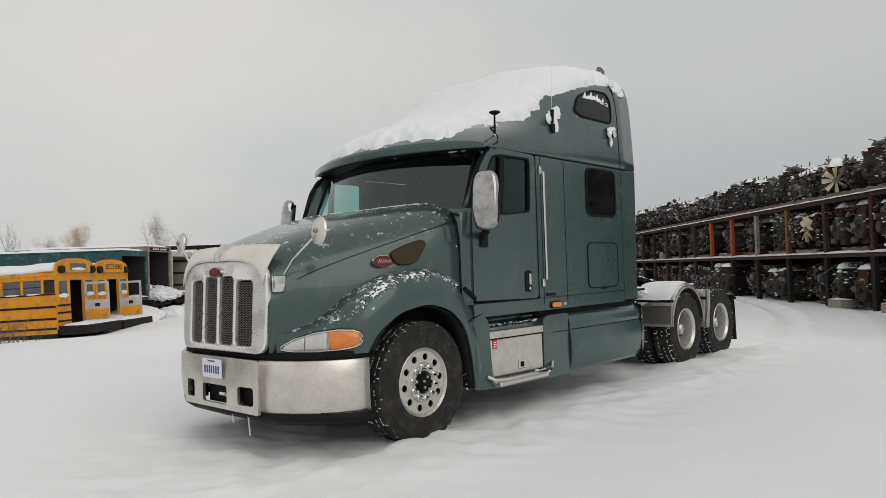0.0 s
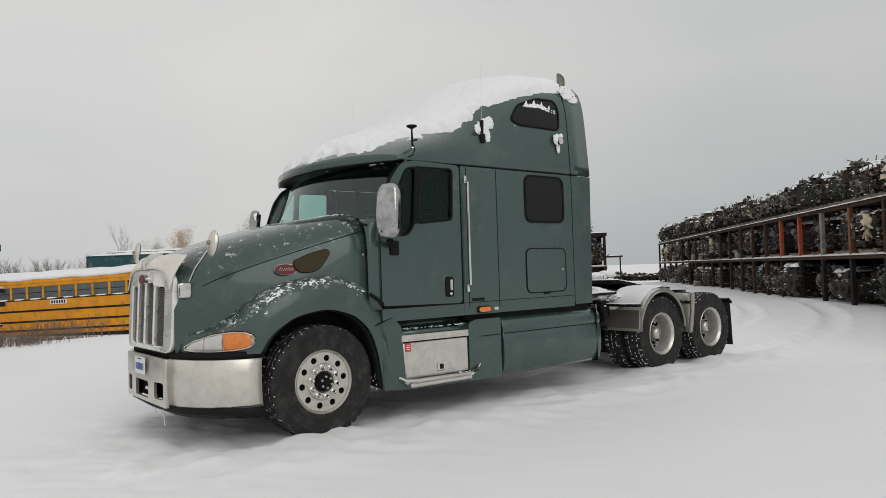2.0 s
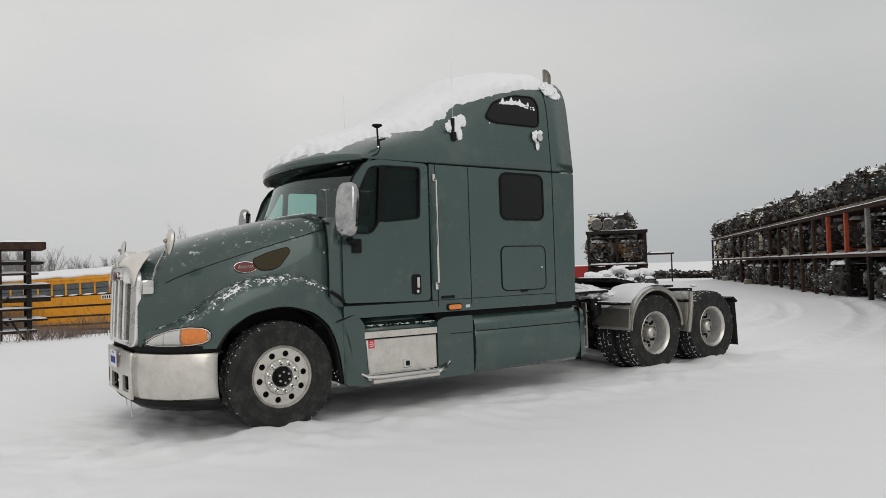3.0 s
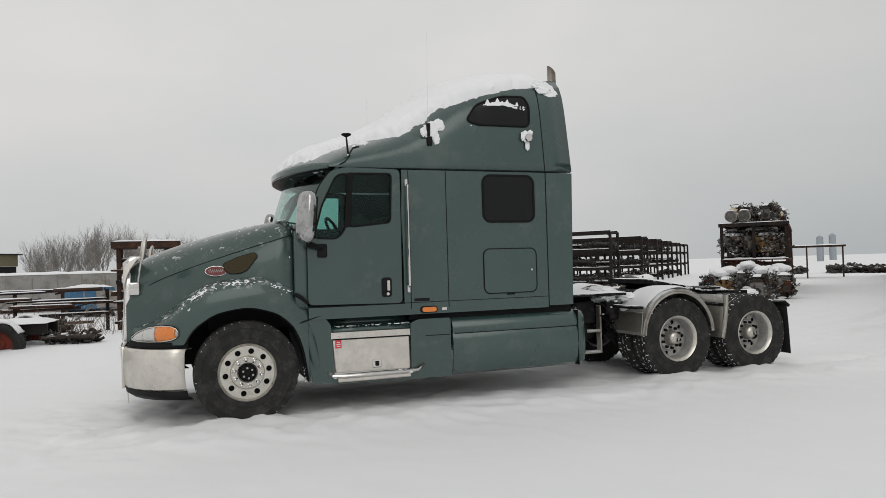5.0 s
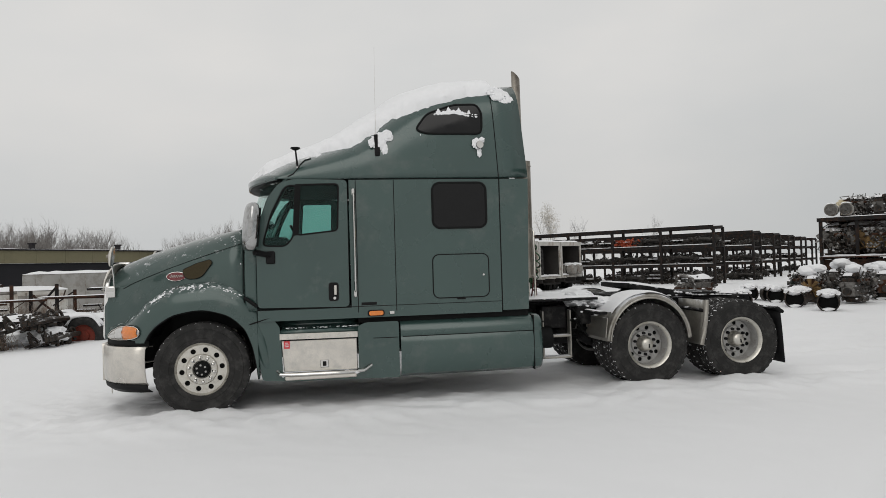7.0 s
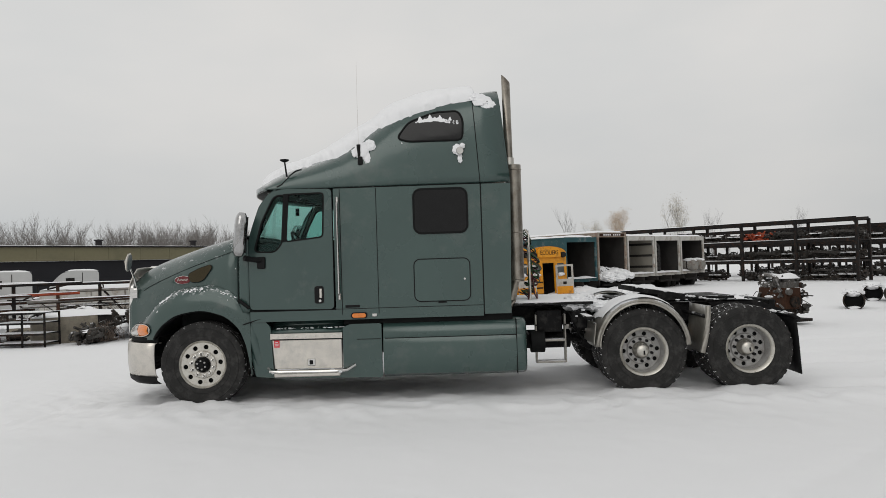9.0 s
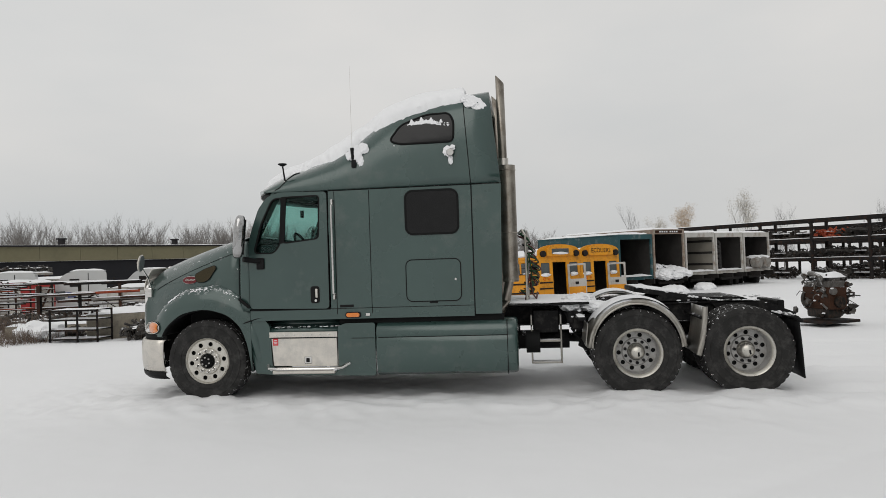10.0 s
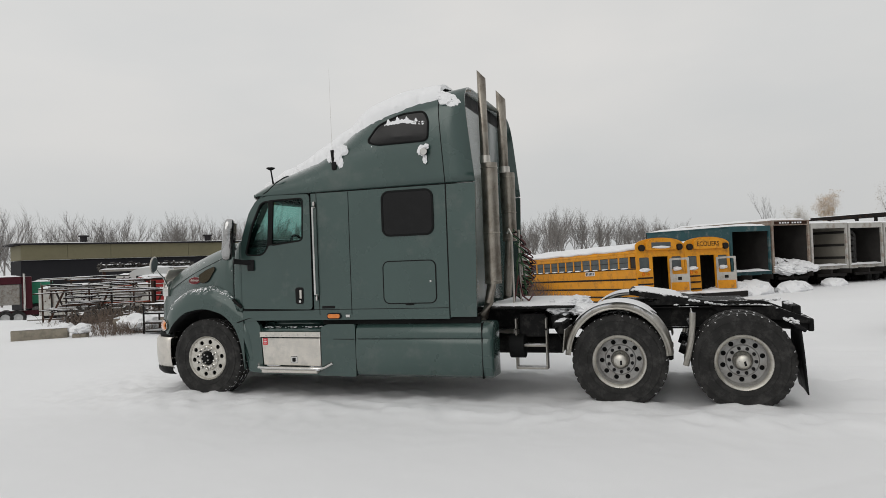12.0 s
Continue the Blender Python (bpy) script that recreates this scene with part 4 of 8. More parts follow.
    part("fuel_badge", box(B(), (s * 1.272, 2.075, 1.045), (0.012, 0.06, 0.035), 0.005), CHROME, TRUCK)
    part("model_plate", box(B(), (s * 1.274, 1.82, 1.155), (0.006, 0.17, 0.03), 0.002), BLACKP, TRUCK)


mirrored(cab_side)

# antennas and the horn on the near roof side
ant = part("antenna_mount", box(B(), (1.262, 1.96, 2.87), (0.05, 0.06, 0.1), 0.015, seg=2), BLACKP, TRUCK)
part("antenna_coil", cyl(B(), (1.27, 1.95, 2.92), (1.275, 1.945, 3.06), 0.018, 0.024, 10), BLACKP, ant)
part("antenna_whip", tube(B(), [(1.275, 1.945, 3.05), (1.285, 1.945, 3.5), (1.30, 1.95, 4.05)], [0.002, 0.0015, 0.001], 5), STEEL, ant)
ant = part("short_antenna", cyl(B(), (1.2, 1.07, 2.70), (1.22, 1.05, 2.9), 0.012, 0.009, 8), BLACKP, TRUCK)
part("antenna_disc", lathe(B(), [(0.001, 0.014), (0.05, 0.012), (0.055, 0.0), (0.02, -0.02), (0.001, -0.024)], Matrix.Translation((1.222, 1.05, 2.91)), 16), BLACKP, ant)
part("antenna_foot", cyl(B(), (1.2, 1.07, 2.63), (1.2, 1.07, 2.71), 0.02, 0.014, 8), CHROME, ant)
ant = part("far_antenna_mount", box(B(), (-1.262, 1.96, 2.87), (0.05, 0.06, 0.1), 0.015, seg=2), BLACKP, TRUCK)
part("antenna_whip", tube(B(), [(-1.275, 1.945, 2.9), (-1.285, 1.945, 3.5), (-1.30, 1.95, 3.9)], [0.002, 0.0015, 0.001], 5), STEEL, ant)

# hood
bm = B()
HY = [-1.12, -1.08, -1.0, -0.9, -0.75, -0.6, -0.45, -0.3, -0.15, 0.0, 0.15, 0.3, 0.46]
def hood_edge(p):
    """The hood's lower edge, cut away over the wheel."""
    return Vector((p.x, p.y, max(p.z, interp(ARCH_Z, p.y) + 0.05))) if p.y > -0.57 else p


vs = loft(bm, [[hood_edge(hood_point(y, t)) for t in even_t(40)] for y in HY])
part("hood", bm, PAINT, TRUCK).modifiers.new("thick", "SOLIDIFY").thickness = 0.015
for s in (1, -1):
    part("hood_crease", tube(B(), [(s * (hood_x(y, z) + 0.001), y, z) for y, z in [(-0.9 + 1.36 * k / 16, 1.40 + 0.47 * (k / 16) ** 0.85) for k in range(17)]], 0.003, 5), SEAM, TRUCK, "dark crease line on the hood")
# cowl tray at the foot of the windscreen
bm = B()
loft(bm, [[(1.22 * u, 0.46 - 0.0 + q * (0.02 + 0.17 * u * u), 2.035 - 0.10 * abs(u) ** 3 - 0.05 * q) for u in [-1 + k / 10 for k in range(21)]] for q in (0.0, 0.5, 1.0)])
part("cowl_tray", bm, BLACKP, TRUCK, "black cowl tray under the windscreen").modifiers.new("thick", "SOLIDIFY").thickness = 0.02


def screen_point(u, v):
    y0, y1 = 0.40 + 0.25 * u * u, 0.60 + 0.33 * u * u
    return Vector(((1.12 - 0.04 * v) * u, y0 + (y1 - y0) * v, 1.97 - 0.03 * u * u + (0.62 + 0.03 * u * u) * v))


bm = B()
loft(bm, [[screen_point(-1 + 2 * k / 24, j / 8) for k in range(25)] for j in range(9)])
glass = part("windscreen", bm, GLASS_W, TRUCK, "curved tinted windscreen")
glass.visible_shadow = False
part("screen_seal", tube(B(), [screen_point(-1, j / 8) for j in range(9)] + [screen_point(-1 + k / 12, 1) for k in range(1, 25)] + [screen_point(1, 1 - j / 8) for j in range(1, 9)] + [screen_point(1 - k / 12, 0) for k in range(1, 25)], 0.014, 6), SEAM, glass)
for x in (-0.5, 0.35):
    part("wiper", tube(B(), [screen_point(x, 0.0) + Vector((0, -0.02, 0)), screen_point(x + 0.25, 0.10) + Vector((0, -0.02, 0.01)), screen_point(x + 0.5, 0.06) + Vector((0, -0.02, 0.01))], 0.008, 5), SEAM, glass)
# inside the cab
floor_ob = part("cab_floor", box(B(), (0, 1.4, 1.12), (2.46, 1.9, 0.05)), INNER, TRUCK)
part("cab_bulkhead", box(B(), (0, 2.3, 1.85), (2.46, 0.04, 1.42)), INNER, TRUCK)
part("firewall", box(B(), (0, 0.60, 1.5), (2.4, 0.04, 0.86)), INNER, TRUCK)
part("dashboard", box(B(), (0, 0.78, 1.72), (2.38, 0.38, 0.42), 0.09, seg=3), INNER, TRUCK, "dark dashboard")
part("headliner", box(B(), (0, 1.65, 2.585), (2.44, 1.3, 0.03)), INNER, TRUCK)
wm = Matrix.Translation((0.52, 1.06, 1.9)) @ Euler((radians(-62), 0, 0)).to_matrix().to_4x4()
sw = part("steering_wheel", lathe(B(), [(0.21 + 0.017 * math.cos(2 * math.pi * k / 8), 0.017 * math.sin(2 * math.pi * k / 8)) for k in range(9)], wm, 28), SEAM, TRUCK)
part("steering_hub", lathe(B(), [(0.001, 0.03), (0.07, 0.02), (0.075, -0.02), (0.001, -0.03)], wm, 16), SEAM, sw)
for a in (90, 210, 330):
    part("steering_spoke", tube(B(), [wm @ Vector((0.05 * math.cos(radians(a)), 0.05 * math.sin(radians(a)), 0)), wm @ Vector((0.2 * math.cos(radians(a)), 0.2 * math.sin(radians(a)), 0))], 0.014, 6), SEAM, sw)
part("steering_column", cyl(B(), (0.52, 0.8, 1.72), (0.52, 1.05, 1.89), 0.04, seg=10), SEAM, sw)
for x in (0.52, -0.52):
    seat = part("cab_seat", box(B(), (x, 1.55, 1.52), (0.5, 0.5, 0.16), 0.06, seg=2), INNER, TRUCK)
    part("seat_back", box(B(), (x, 1.86, 1.86), (0.5, 0.14, 0.62), 0.06, rot=Euler((radians(-12), 0, 0)).to_matrix(), seg=2), INNER, seat)
    part("seat_base", box(B(), (x, 1.55, 1.29), (0.36, 0.36, 0.32), 0.03), INNER, seat)
part("air_freshener", box(B(), (0.3, 0.98, 2.36), (0.004, 0.05, 0.1), 0.001), SEAM, TRUCK)

# nose: grille, shield, bumper
gy = lambda z: -1.155 + 0.05 * (z - 0.84)
nose = lambda a, b, d: (a, gy(b) + d - 0.04 * (0.36 - a * a) / 0.36, b)
OUT = round_poly([(-0.635, 0.83), (0.635, 0.83), (0.648, 1.30), (0.62, 1.52), (0.3, 1.565), (-0.3, 1.565), (-0.62, 1.52), (-0.648, 1.30)], 0.12, 6)
SLOTS = [(-0.475, -0.255), (-0.225, -0.015), (0.015, 0.225), (0.255, 0.475)]
HOLES = [rrect(a, 0.885, b, 1.44 - 0.035 * (abs(a + b) > 0.5), 0.04, 4) for a, b in SLOTS]
grille = part("grille_surround", prism(B(), [OUT] + HOLES, 0.0, 0.05, nose), GRILLE, TRUCK, "chrome grille surround with frost and painted snow reflection")
m = grille.modifiers.new("edge", "BEVEL")
m.width, m.segments, m.limit_method = 0.012, 2, "ANGLE"
for a, b in SLOTS:
    bm = B()
    # black panel stands in for the shade behind the wire mesh
    box(bm, ((a + b) / 2, gy(1.15) + 0.05, 1.15), (b - a + 0.02, 0.008, 0.60))
    part("grille_backing", bm, SEAM, grille, "black panel standing in for shade behind the mesh")
    bm = B()
    rows_n = 30
    for k in range(rows_n):
        z = 0.89 + 0.55 * k / (rows_n - 1)
        if z > 1.43 - 0.035 * (abs(a + b) > 0.5):
            continue
        n = 11
        tube(bm, [nose(a + (b - a) * j / n, z + (0.006 if j % 2 else -0.006), 0.035) for j in range(n + 1)], 0.0042, 4, caps=False)
    part("grille_mesh", bm, MESHGREY, grille, "woven wire grille mesh")
oval = [(0.095 * math.cos(radians(12 * k)), 1.475 + 0.047 * math.sin(radians(12 * k))) for k in range(30)]
badge = part("nose_badge", prism(B(), [oval], -0.03, 0.0, nose), CHROME, grille)
part("nose_enamel", prism(B(), [[(0.85 * a, 1.475 + 0.8 * (b - 1.475)) for a, b in oval]], -0.034, -0.028, nose), REDB, badge, "dark red enamel field")
bm = B()
def shield_point(q, t):
    """The stone shield stands up from the hood's front edge and wraps down its corners."""
    foot = hood_point(-1.12, 0.17 + 0.66 * t, 0.014) + Vector((0, -0.028 - 0.02 * math.sin(math.pi * t), 0))
    c = foot.x / 0.66
    head = Vector((0.71 * c, -1.035 + 0.03 * c * c, 1.695 - 0.02 * c ** 4))
    p = foot.lerp(head, q)
    p.y -= 0.03 * math.sin(math.pi * q)
    return p


loft(bm, [[shield_point(q, t) for t in even_t(36)] for q in (0.0, 0.2, 0.45, 0.7, 0.9, 1.0)])
part("nose_shield", bm, SHIELD, TRUCK, "cream frosted stone shield over the nose").modifiers.new("thick", "SOLIDIFY").thickness = 0.01
orn = B()
tube(orn, [(0, -1.175, 1.565), (0, -1.16, 1.62), (0, -1.09, 1.675), (0, -1.0, 1.70)], [0.02, 0.035, 0.045, 0.012], 8)
box(orn, (0, -1.03, 1.665), (0.16, 0.09, 0.014), 0.006)
part("hood_ornament", orn, CHROME, TRUCK, "frosted chrome hood ornament")

PLAN = [(0.57, -1.165), (0.72, -1.125), (0.88, -1.05), (1.02, -0.95), (1.12, -0.83), (1.175, -0.71), (1.195, -0.585)]
for s in (1, -1):
    bm = B()
    rows = []
    for x, y in PLAN:
        rows.append([(s * (x - d), y + d, z) for z, d in ((0.362, 0.03), (0.40, 0.012), (0.51, 0.002), (0.65, 0.0), (0.75, 0.004), (0.782, 0.016), (0.785, 0.07))])
    loft(bm, rows)
    ob = part("bumper_end", bm, STEEL, TRUCK, "polished steel bumper end")
    ob.modifiers.new("thick", "SOLIDIFY").thickness = 0.012
POCK = [rrect(-0.51, 0.425, -0.37, 0.57, 0.025, 3), rrect(-0.22, 0.41, 0.16, 0.56, 0.025, 3), rrect(0.31, 0.425, 0.51, 0.57, 0.025, 3)]
bump = part("bumper_centre", prism(B(), [rrect(-0.568, 0.362, 0.568, 0.784, 0.015, 2)] + POCK, -1.175, -1.15, lambda a, b, d: (a, d - 0.03 * (1 - (a / 0.57) ** 2), b)), STEEL, TRUCK, "polished steel bumper with lamp pockets")
# solid black boxes take the place of shade in the pockets
for (a0, b0, a1, b1) in ((-0.52, 0.415, -0.36, 0.58), (-0.23, 0.40, 0.17, 0.57), (0.30, 0.415, 0.52, 0.58)):
    part("lamp_pocket", box(B(), ((a0 + a1) / 2, -1.10, (b0 + b1) / 2), (a1 - a0, 0.06, b1 - b0)), SEAM, bump, "black box standing in for shade in the lamp pocket")
part("tow_pin", cyl(B(), (0.02, -1.17, 0.485), (0.10, -1.17, 0.485), 0.018, seg=10), CHROME, bump)
plate = part("licence_plate", box(B(), (-0.04, -1.213, 0.69), (0.30, 0.006, 0.155), 0.003), PLATEW, bump, "white registration plate with blue characters")
for k in range(7):
    part("plate_bar", box(B(), (-0.145 + 0.035 * k, -1.2175, 0.682), (0.017, 0.003, 0.062)), PLATEB, plate)
part("plate_top_bar", box(B(), (-0.04, -1.2175, 0.75), (0.1, 0.003, 0.01)), PLATEB, plate)
for x in (-0.1, 0.3):
    part("plate_screw", cyl(B(), (x, -1.21, 0.76), (x, -1.216, 0.76), 0.007, seg=8), CHROME, bump)
bm = B()
loft(bm, [[(x, y + d, z) for x, y in [(-p[0], p[1]) for p in PLAN[::-1]] + [(0, -1.19)] + PLAN] for z, d in ((0.38, 0.02), (0.33, 0.03), (0.295, 0.08))])
part("bumper_valance", bm, BLACKP, TRUCK, "black rubber valance under the bumper").modifiers.new("thick", "SOLIDIFY").thickness = 0.012
# black strip drawn as the shade between bumper and fender
bm = B()
loft(bm, [[(x, y + 0.04, z) for x, y in [(-p[0] + 0.03, p[1]) for p in PLAN[::-1]] + [(0, -1.15)] + [(p[0] - 0.03, p[1]) for p in PLAN]] for z in (0.772, 0.845)])
part("bumper_gap", bm, SEAM, TRUCK).modifiers.new("thick", "SOLIDIFY").thickness = 0.01
# added panel: blocks bright snow past the wheels and reads as shade
part("splash_guard", box(B(), (0, 0.655, 0.74), (2.28, 0.02, 0.66)), BLACKP, TRUCK, "added black panel blocking the view behind the front wheels")
# added filler: closes the view through the arches with painted darkness
part("bay_shroud", box(B(), (0, 0.11, 1.22), (1.8, 0.92, 0.6)), SEAM, TRUCK, "added black filler box over the front wheels")
# plain black box painted as the unlit radiator and engine bay
part("nose_box", box(B(), (0, -0.55, 0.85), (1.0, 1.0, 0.6)), SEAM, TRUCK, "black box standing in for the shaded radiator and engine bay")
for x, l in ((0.36, 0.17), (0.12, 0.1)):
    part("loose_wire", tube(B(), [(x, -1.13, 0.39), (x + 0.01, -1.14, 0.35), (x + 0.015, -1.13, 0.35 - l)], 0.006, 5), SHIELD, bump, "icy hanging wire")


# ---- wheels ----
def tyre_bm(width, lug):
    prof = [(0.28, -0.42), (0.31, -0.49), (0.40, -0.51), (0.43, -0.512), (0.436, -0.525), (0.442, -0.5), (0.465, -0.485), (0.49, -0.455), (0.505, -0.42), (0.508, -0.27), (0.497, -0.255), (0.497, -0.215), (0.51, -0.20), (0.511, -0.06), (0.50, -0.045), (0.50, 0.045), (0.511, 0.06),
            (0.51, 0.20), (0.497, 0.215), (0.497, 0.255), (0.508, 0.27), (0.505, 0.42), (0.49, 0.455), (0.465, 0.485), (0.442, 0.5), (0.436, 0.525), (0.43, 0.512), (0.40, 0.51), (0.345, 0.498), (0.34, 0.51), (0.335, 0.49), (0.31, 0.475), (0.28, 0.42)]
    bm, seg, rows = B(), 120, []
    for k in range(seg):
        t = 2 * math.pi * k / seg
        row = []
        for r, h in prof:
            if r > 0.485 and abs(h) > 0.19:
                r -= lug * (k % 3 == 0)
            elif r > 0.5:
                r -= lug * 0.7 * ((k + 1) % 3 == 0)
            row.append((r * math.cos(t), r * math.sin(t), h * width))
        rows.append(row)
    loft(bm, rows, ring=True)
    return bm


def disc_bm(r_in, r_out, h, thick, holes, r_hole, r_ring):
    circ = lambda cx, cy, r, n: [(cx + r * math.cos(2 * math.pi * k / n), cy + r * math.sin(2 * math.pi * k / n)) for k in range(n)]
    loops = [circ(0, 0, r_out, 60), circ(0, 0, r_in, 30)]
    loops += [circ(r_ring * math.cos(2 * math.pi * (k + 0.5) / holes), r_ring * math.sin(2 * math.pi * (k + 0.5) / holes), r_hole, 14) for k in range(holes)]
    return prism(B(), loops, h, h - thick, lambda a, b, d: (a, b, d))


def make_wheel(kind):
    """A tyre on its rim, lying with its outer face up."""
    top = thing("wheel", (0, 0, 0), "", "")
    bm = tyre_bm(0.285, 0.009 if kind != "steer" else 0.006)
    tyre = part("tyre", bm, RUBBER, top, "worn black tyre with snow in its tread")
    rnd = random.Random(len(kind))
    bm = B()
    for k in range(40):
        for h0, sg in ((0.118, 1), (-0.118, -1)):
            if rnd.random() < (0.72 if kind != "steer" else 0.5):
                a = 2 * math.pi * (k * 3 + rnd.uniform(-0.4, 0.4)) / 120
                ball(bm, (0.488 * math.cos(a), 0.488 * math.sin(a), h0 + sg * rnd.uniform(-0.004, 0.008)), rnd.uniform(0.004, 0.0075), (1.0, 1.0, rnd.uniform(1.4, 2.6)), 1)
    for k in range(120):
        for h, lug in ((0.235, False), (-0.235, False), (0.0, False), (0.33, True), (-0.33, True)):
            if rnd.random() < (0.55 if lug else 0.42) and (not lug or k % 3 == 0):
                a = 2 * math.pi * k / 120
                rr = 0.4985 if lug else 0.5005
                e = Vector((rr * math.cos(a), rr * math.sin(a), h * 0.285 + rnd.uniform(-0.003, 0.003)))
                box(bm, e, (0.006, rnd.uniform(0.014, 0.027) if not lug else 0.011, rnd.uniform(0.009, 0.014) if not lug else rnd.uniform(0.03, 0.05)), 0, Matrix.Rotation(a, 3, "Z"))
    for k in range(420 if kind != "inner" else 160):
        a, h = rnd.uniform(0, 2 * math.pi), rnd.choice((-0.067, -0.067, 0.067, 0.067, 0.0)) + rnd.gauss(0, 0.006)
        ball(bm, (0.4975 * math.cos(a), 0.4975 * math.sin(a), h), rnd.uniform(0.0018, 0.004), (1, 1, 1.2), 1)
    part("tread_snow", bm, SNOW, tyre, "snow packed in the tread")["kind"] = "stuff"
    metal = ALU if kind == "steer" else STEEL_RIM
    if kind == "steer":
        rim = part("rim", lathe(B(), [(0.298, -0.12), (0.27, -0.1), (0.262, 0.06), (0.27, 0.1), (0.285, 0.118), (0.296, 0.13), (0.302, 0.124), (0.30, 0.11)], None, 48), metal, top)
        part("wheel_disc", disc_bm(0.085, 0.275, 0.108, 0.012, 10, 0.03, 0.222), metal, rim, "polished aluminium wheel disc")
        # black disc painted as the shade behind the wheel holes
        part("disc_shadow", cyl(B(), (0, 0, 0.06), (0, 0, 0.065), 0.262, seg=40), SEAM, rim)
        part("bolt_ring", lathe(B(), [(0.09, 0.106), (0.105, 0.122), (0.165, 0.122), (0.178, 0.106)], None, 40), metal, rim)
        hub = part("hub", lathe(B(), [(0.001, 0.178), (0.03, 0.178), (0.034, 0.17), (0.062, 0.168), (0.072, 0.155), (0.078, 0.12), (0.092, 0.11)], None, 28), SEAM, top, "black oily open hub")
        for k in range(6):
            a = 2 * math.pi * k / 6
            part("hub_bolt", cyl(B(), (0.05 * math.cos(a), 0.05 * math.sin(a), 0.165), (0.05 * math.cos(a), 0.05 * math.sin(a), 0.18), 0.011, seg=6), STEEL_RIM, hub)
        nut_h, nut_r = (0.118, 0.172), 0.14
    elif kind == "dual":
        rim = part("rim", lathe(B(), [(0.298, -0.12), (0.27, -0.1), (0.25, -0.04), (0.252, 0.02), (0.262, 0.07), (0.27, 0.1), (0.285, 0.118), (0.297, 0.13), (0.303, 0.124), (0.30, 0.11)], None, 48), metal, top, "scuffed grey rim")
        part("wheel_disc", disc_bm(0.10, 0.253, -0.05, 0.014, 10, 0.028, 0.21), metal, rim)
        part("rim_lip", lathe(B(), [(0.262, 0.098), (0.27, 0.112), (0.285, 0.126), (0.298, 0.134), (0.304, 0.127)], None, 48), ALU, rim, "bright worn rim lip")
        # black disc painted as the shade deep in the dish
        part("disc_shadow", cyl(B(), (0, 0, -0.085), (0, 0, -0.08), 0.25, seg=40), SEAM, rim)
        part("bolt_ring", lathe(B(), [(0.10, -0.05), (0.11, -0.03), (0.165, -0.03), (0.178, -0.05)], None, 40), metal, rim)
        hub = part("hub", lathe(B(), [(0.001, 0.086), (0.045, 0.082), (0.07, 0.07), (0.082, 0.055), (0.086, 0.04), (0.092, 0.03), (0.095, -0.02), (0.1, -0.045)], None, 28), ALU, top, "bright dented hub cap")
        part("hub_emblem", box(B(), (0.02, 0.012, 0.083), (0.05, 0.022, 0.006), 0.002), BLACKP, hub)
        nut_h, nut_r = (-0.035, 0.005), 0.138
    else:
        rim = part("rim", lathe(B(), [(0.298, -0.12), (0.26, -0.1), (0.25, 0.0), (0.27, 0.1), (0.3, 0.12)], None, 32), metal, top)
        part("wheel_disc", cyl(B(), (0, 0, 0.02), (0, 0, 0.03), 0.255, seg=32), SEAM, rim)
    if kind != "inner":
        nuts = BLACKP if kind == "dual" else CHROME
        for k in range(10):
            a = 2 * math.pi * k / 10
            p = (nut_r * math.cos(a), nut_r * math.sin(a))
            if kind == "steer":
                bm = lathe(B(), [(0.027, 0.0), (0.027, 0.012), (0.019, 0.017), (0.0185, 0.042), (0.012, 0.056), (0.001, 0.06)], Matrix.Translation((*p, 0.12)), 12)
            else:
                bm = cyl(B(), (*p, nut_h[0]), (*p, nut_h[1]), 0.02, 0.017, 10)
            part("wheel_nut", bm, nuts, rim)
    for ob in [rim] + list(rim.children) + [c for c in top.children if c is not tyre and c is not rim]:
        for v in ob.data.vertices:
            v.co.x, v.co.y = 0.95 * v.co.x, 0.95 * v.co.y
    return top


def hang_wheel(w, x, y, roll, first=False):
    m = Matrix.Translation((x, y, 0.512)) @ Euler((0, radians(90 if x > 0 else -90), 0)).to_matrix().to_4x4() @ pose(0, 0, 0, 0, 0, roll)
    if first:
        w.matrix_basis = m
    else:
        w = copy_thing(w, m)
    w.parent = TRUCK
    return w


AX1, AX2 = 5.235, 6.476      # the two drive axles
steer, dual, inner = make_wheel("steer"), make_wheel("dual"), make_wheel("inner")
for w in (steer, dual, inner):
    for key in ("label", "category"):
        if key in w:
            del w[key]
hang_wheel(steer, -1.08, 0, 20), hang_wheel(dual, -1.06, AX1, 11), hang_wheel(dual, 1.06, AX2, 14), hang_wheel(dual, -1.06, AX2, 50)
hang_wheel(inner, 0.72, AX2, 9), hang_wheel(inner, -0.72, AX1, 31), hang_wheel(inner, -0.72, AX2, 22)
hang_wheel(steer, 1.08, 0, 7, True), hang_wheel(dual, 1.06, AX1, 3, True), hang_wheel(inner, 0.72, AX1, 17, True)

# ---- chassis ----
for s in (1, -1):
    bm = B()
    prism(bm, [[(0.3, 0.80), (6.9, 0.785), (7.2, 0.76), (7.2, 0.885), (6.85, 1.035), (0.3, 1.045)]], s * 0.39, s * 0.43, side)
    box(bm, (s * 0.46, 3.55, 0.808), (0.08, 6.5, 0.012)), box(bm, (s * 0.46, 3.55, 1.035), (0.08, 6.5, 0.012))
    part("frame_rail", bm, BLACK, TRUCK, "black steel frame rail")
for y in (1.2, 2.6, 3.9, 4.6, 5.84, 7.1):
    part("cross_member", box(B(), (0, y, 0.93), (0.78, 0.09, 0.2), 0.01), BLACK, TRUCK)
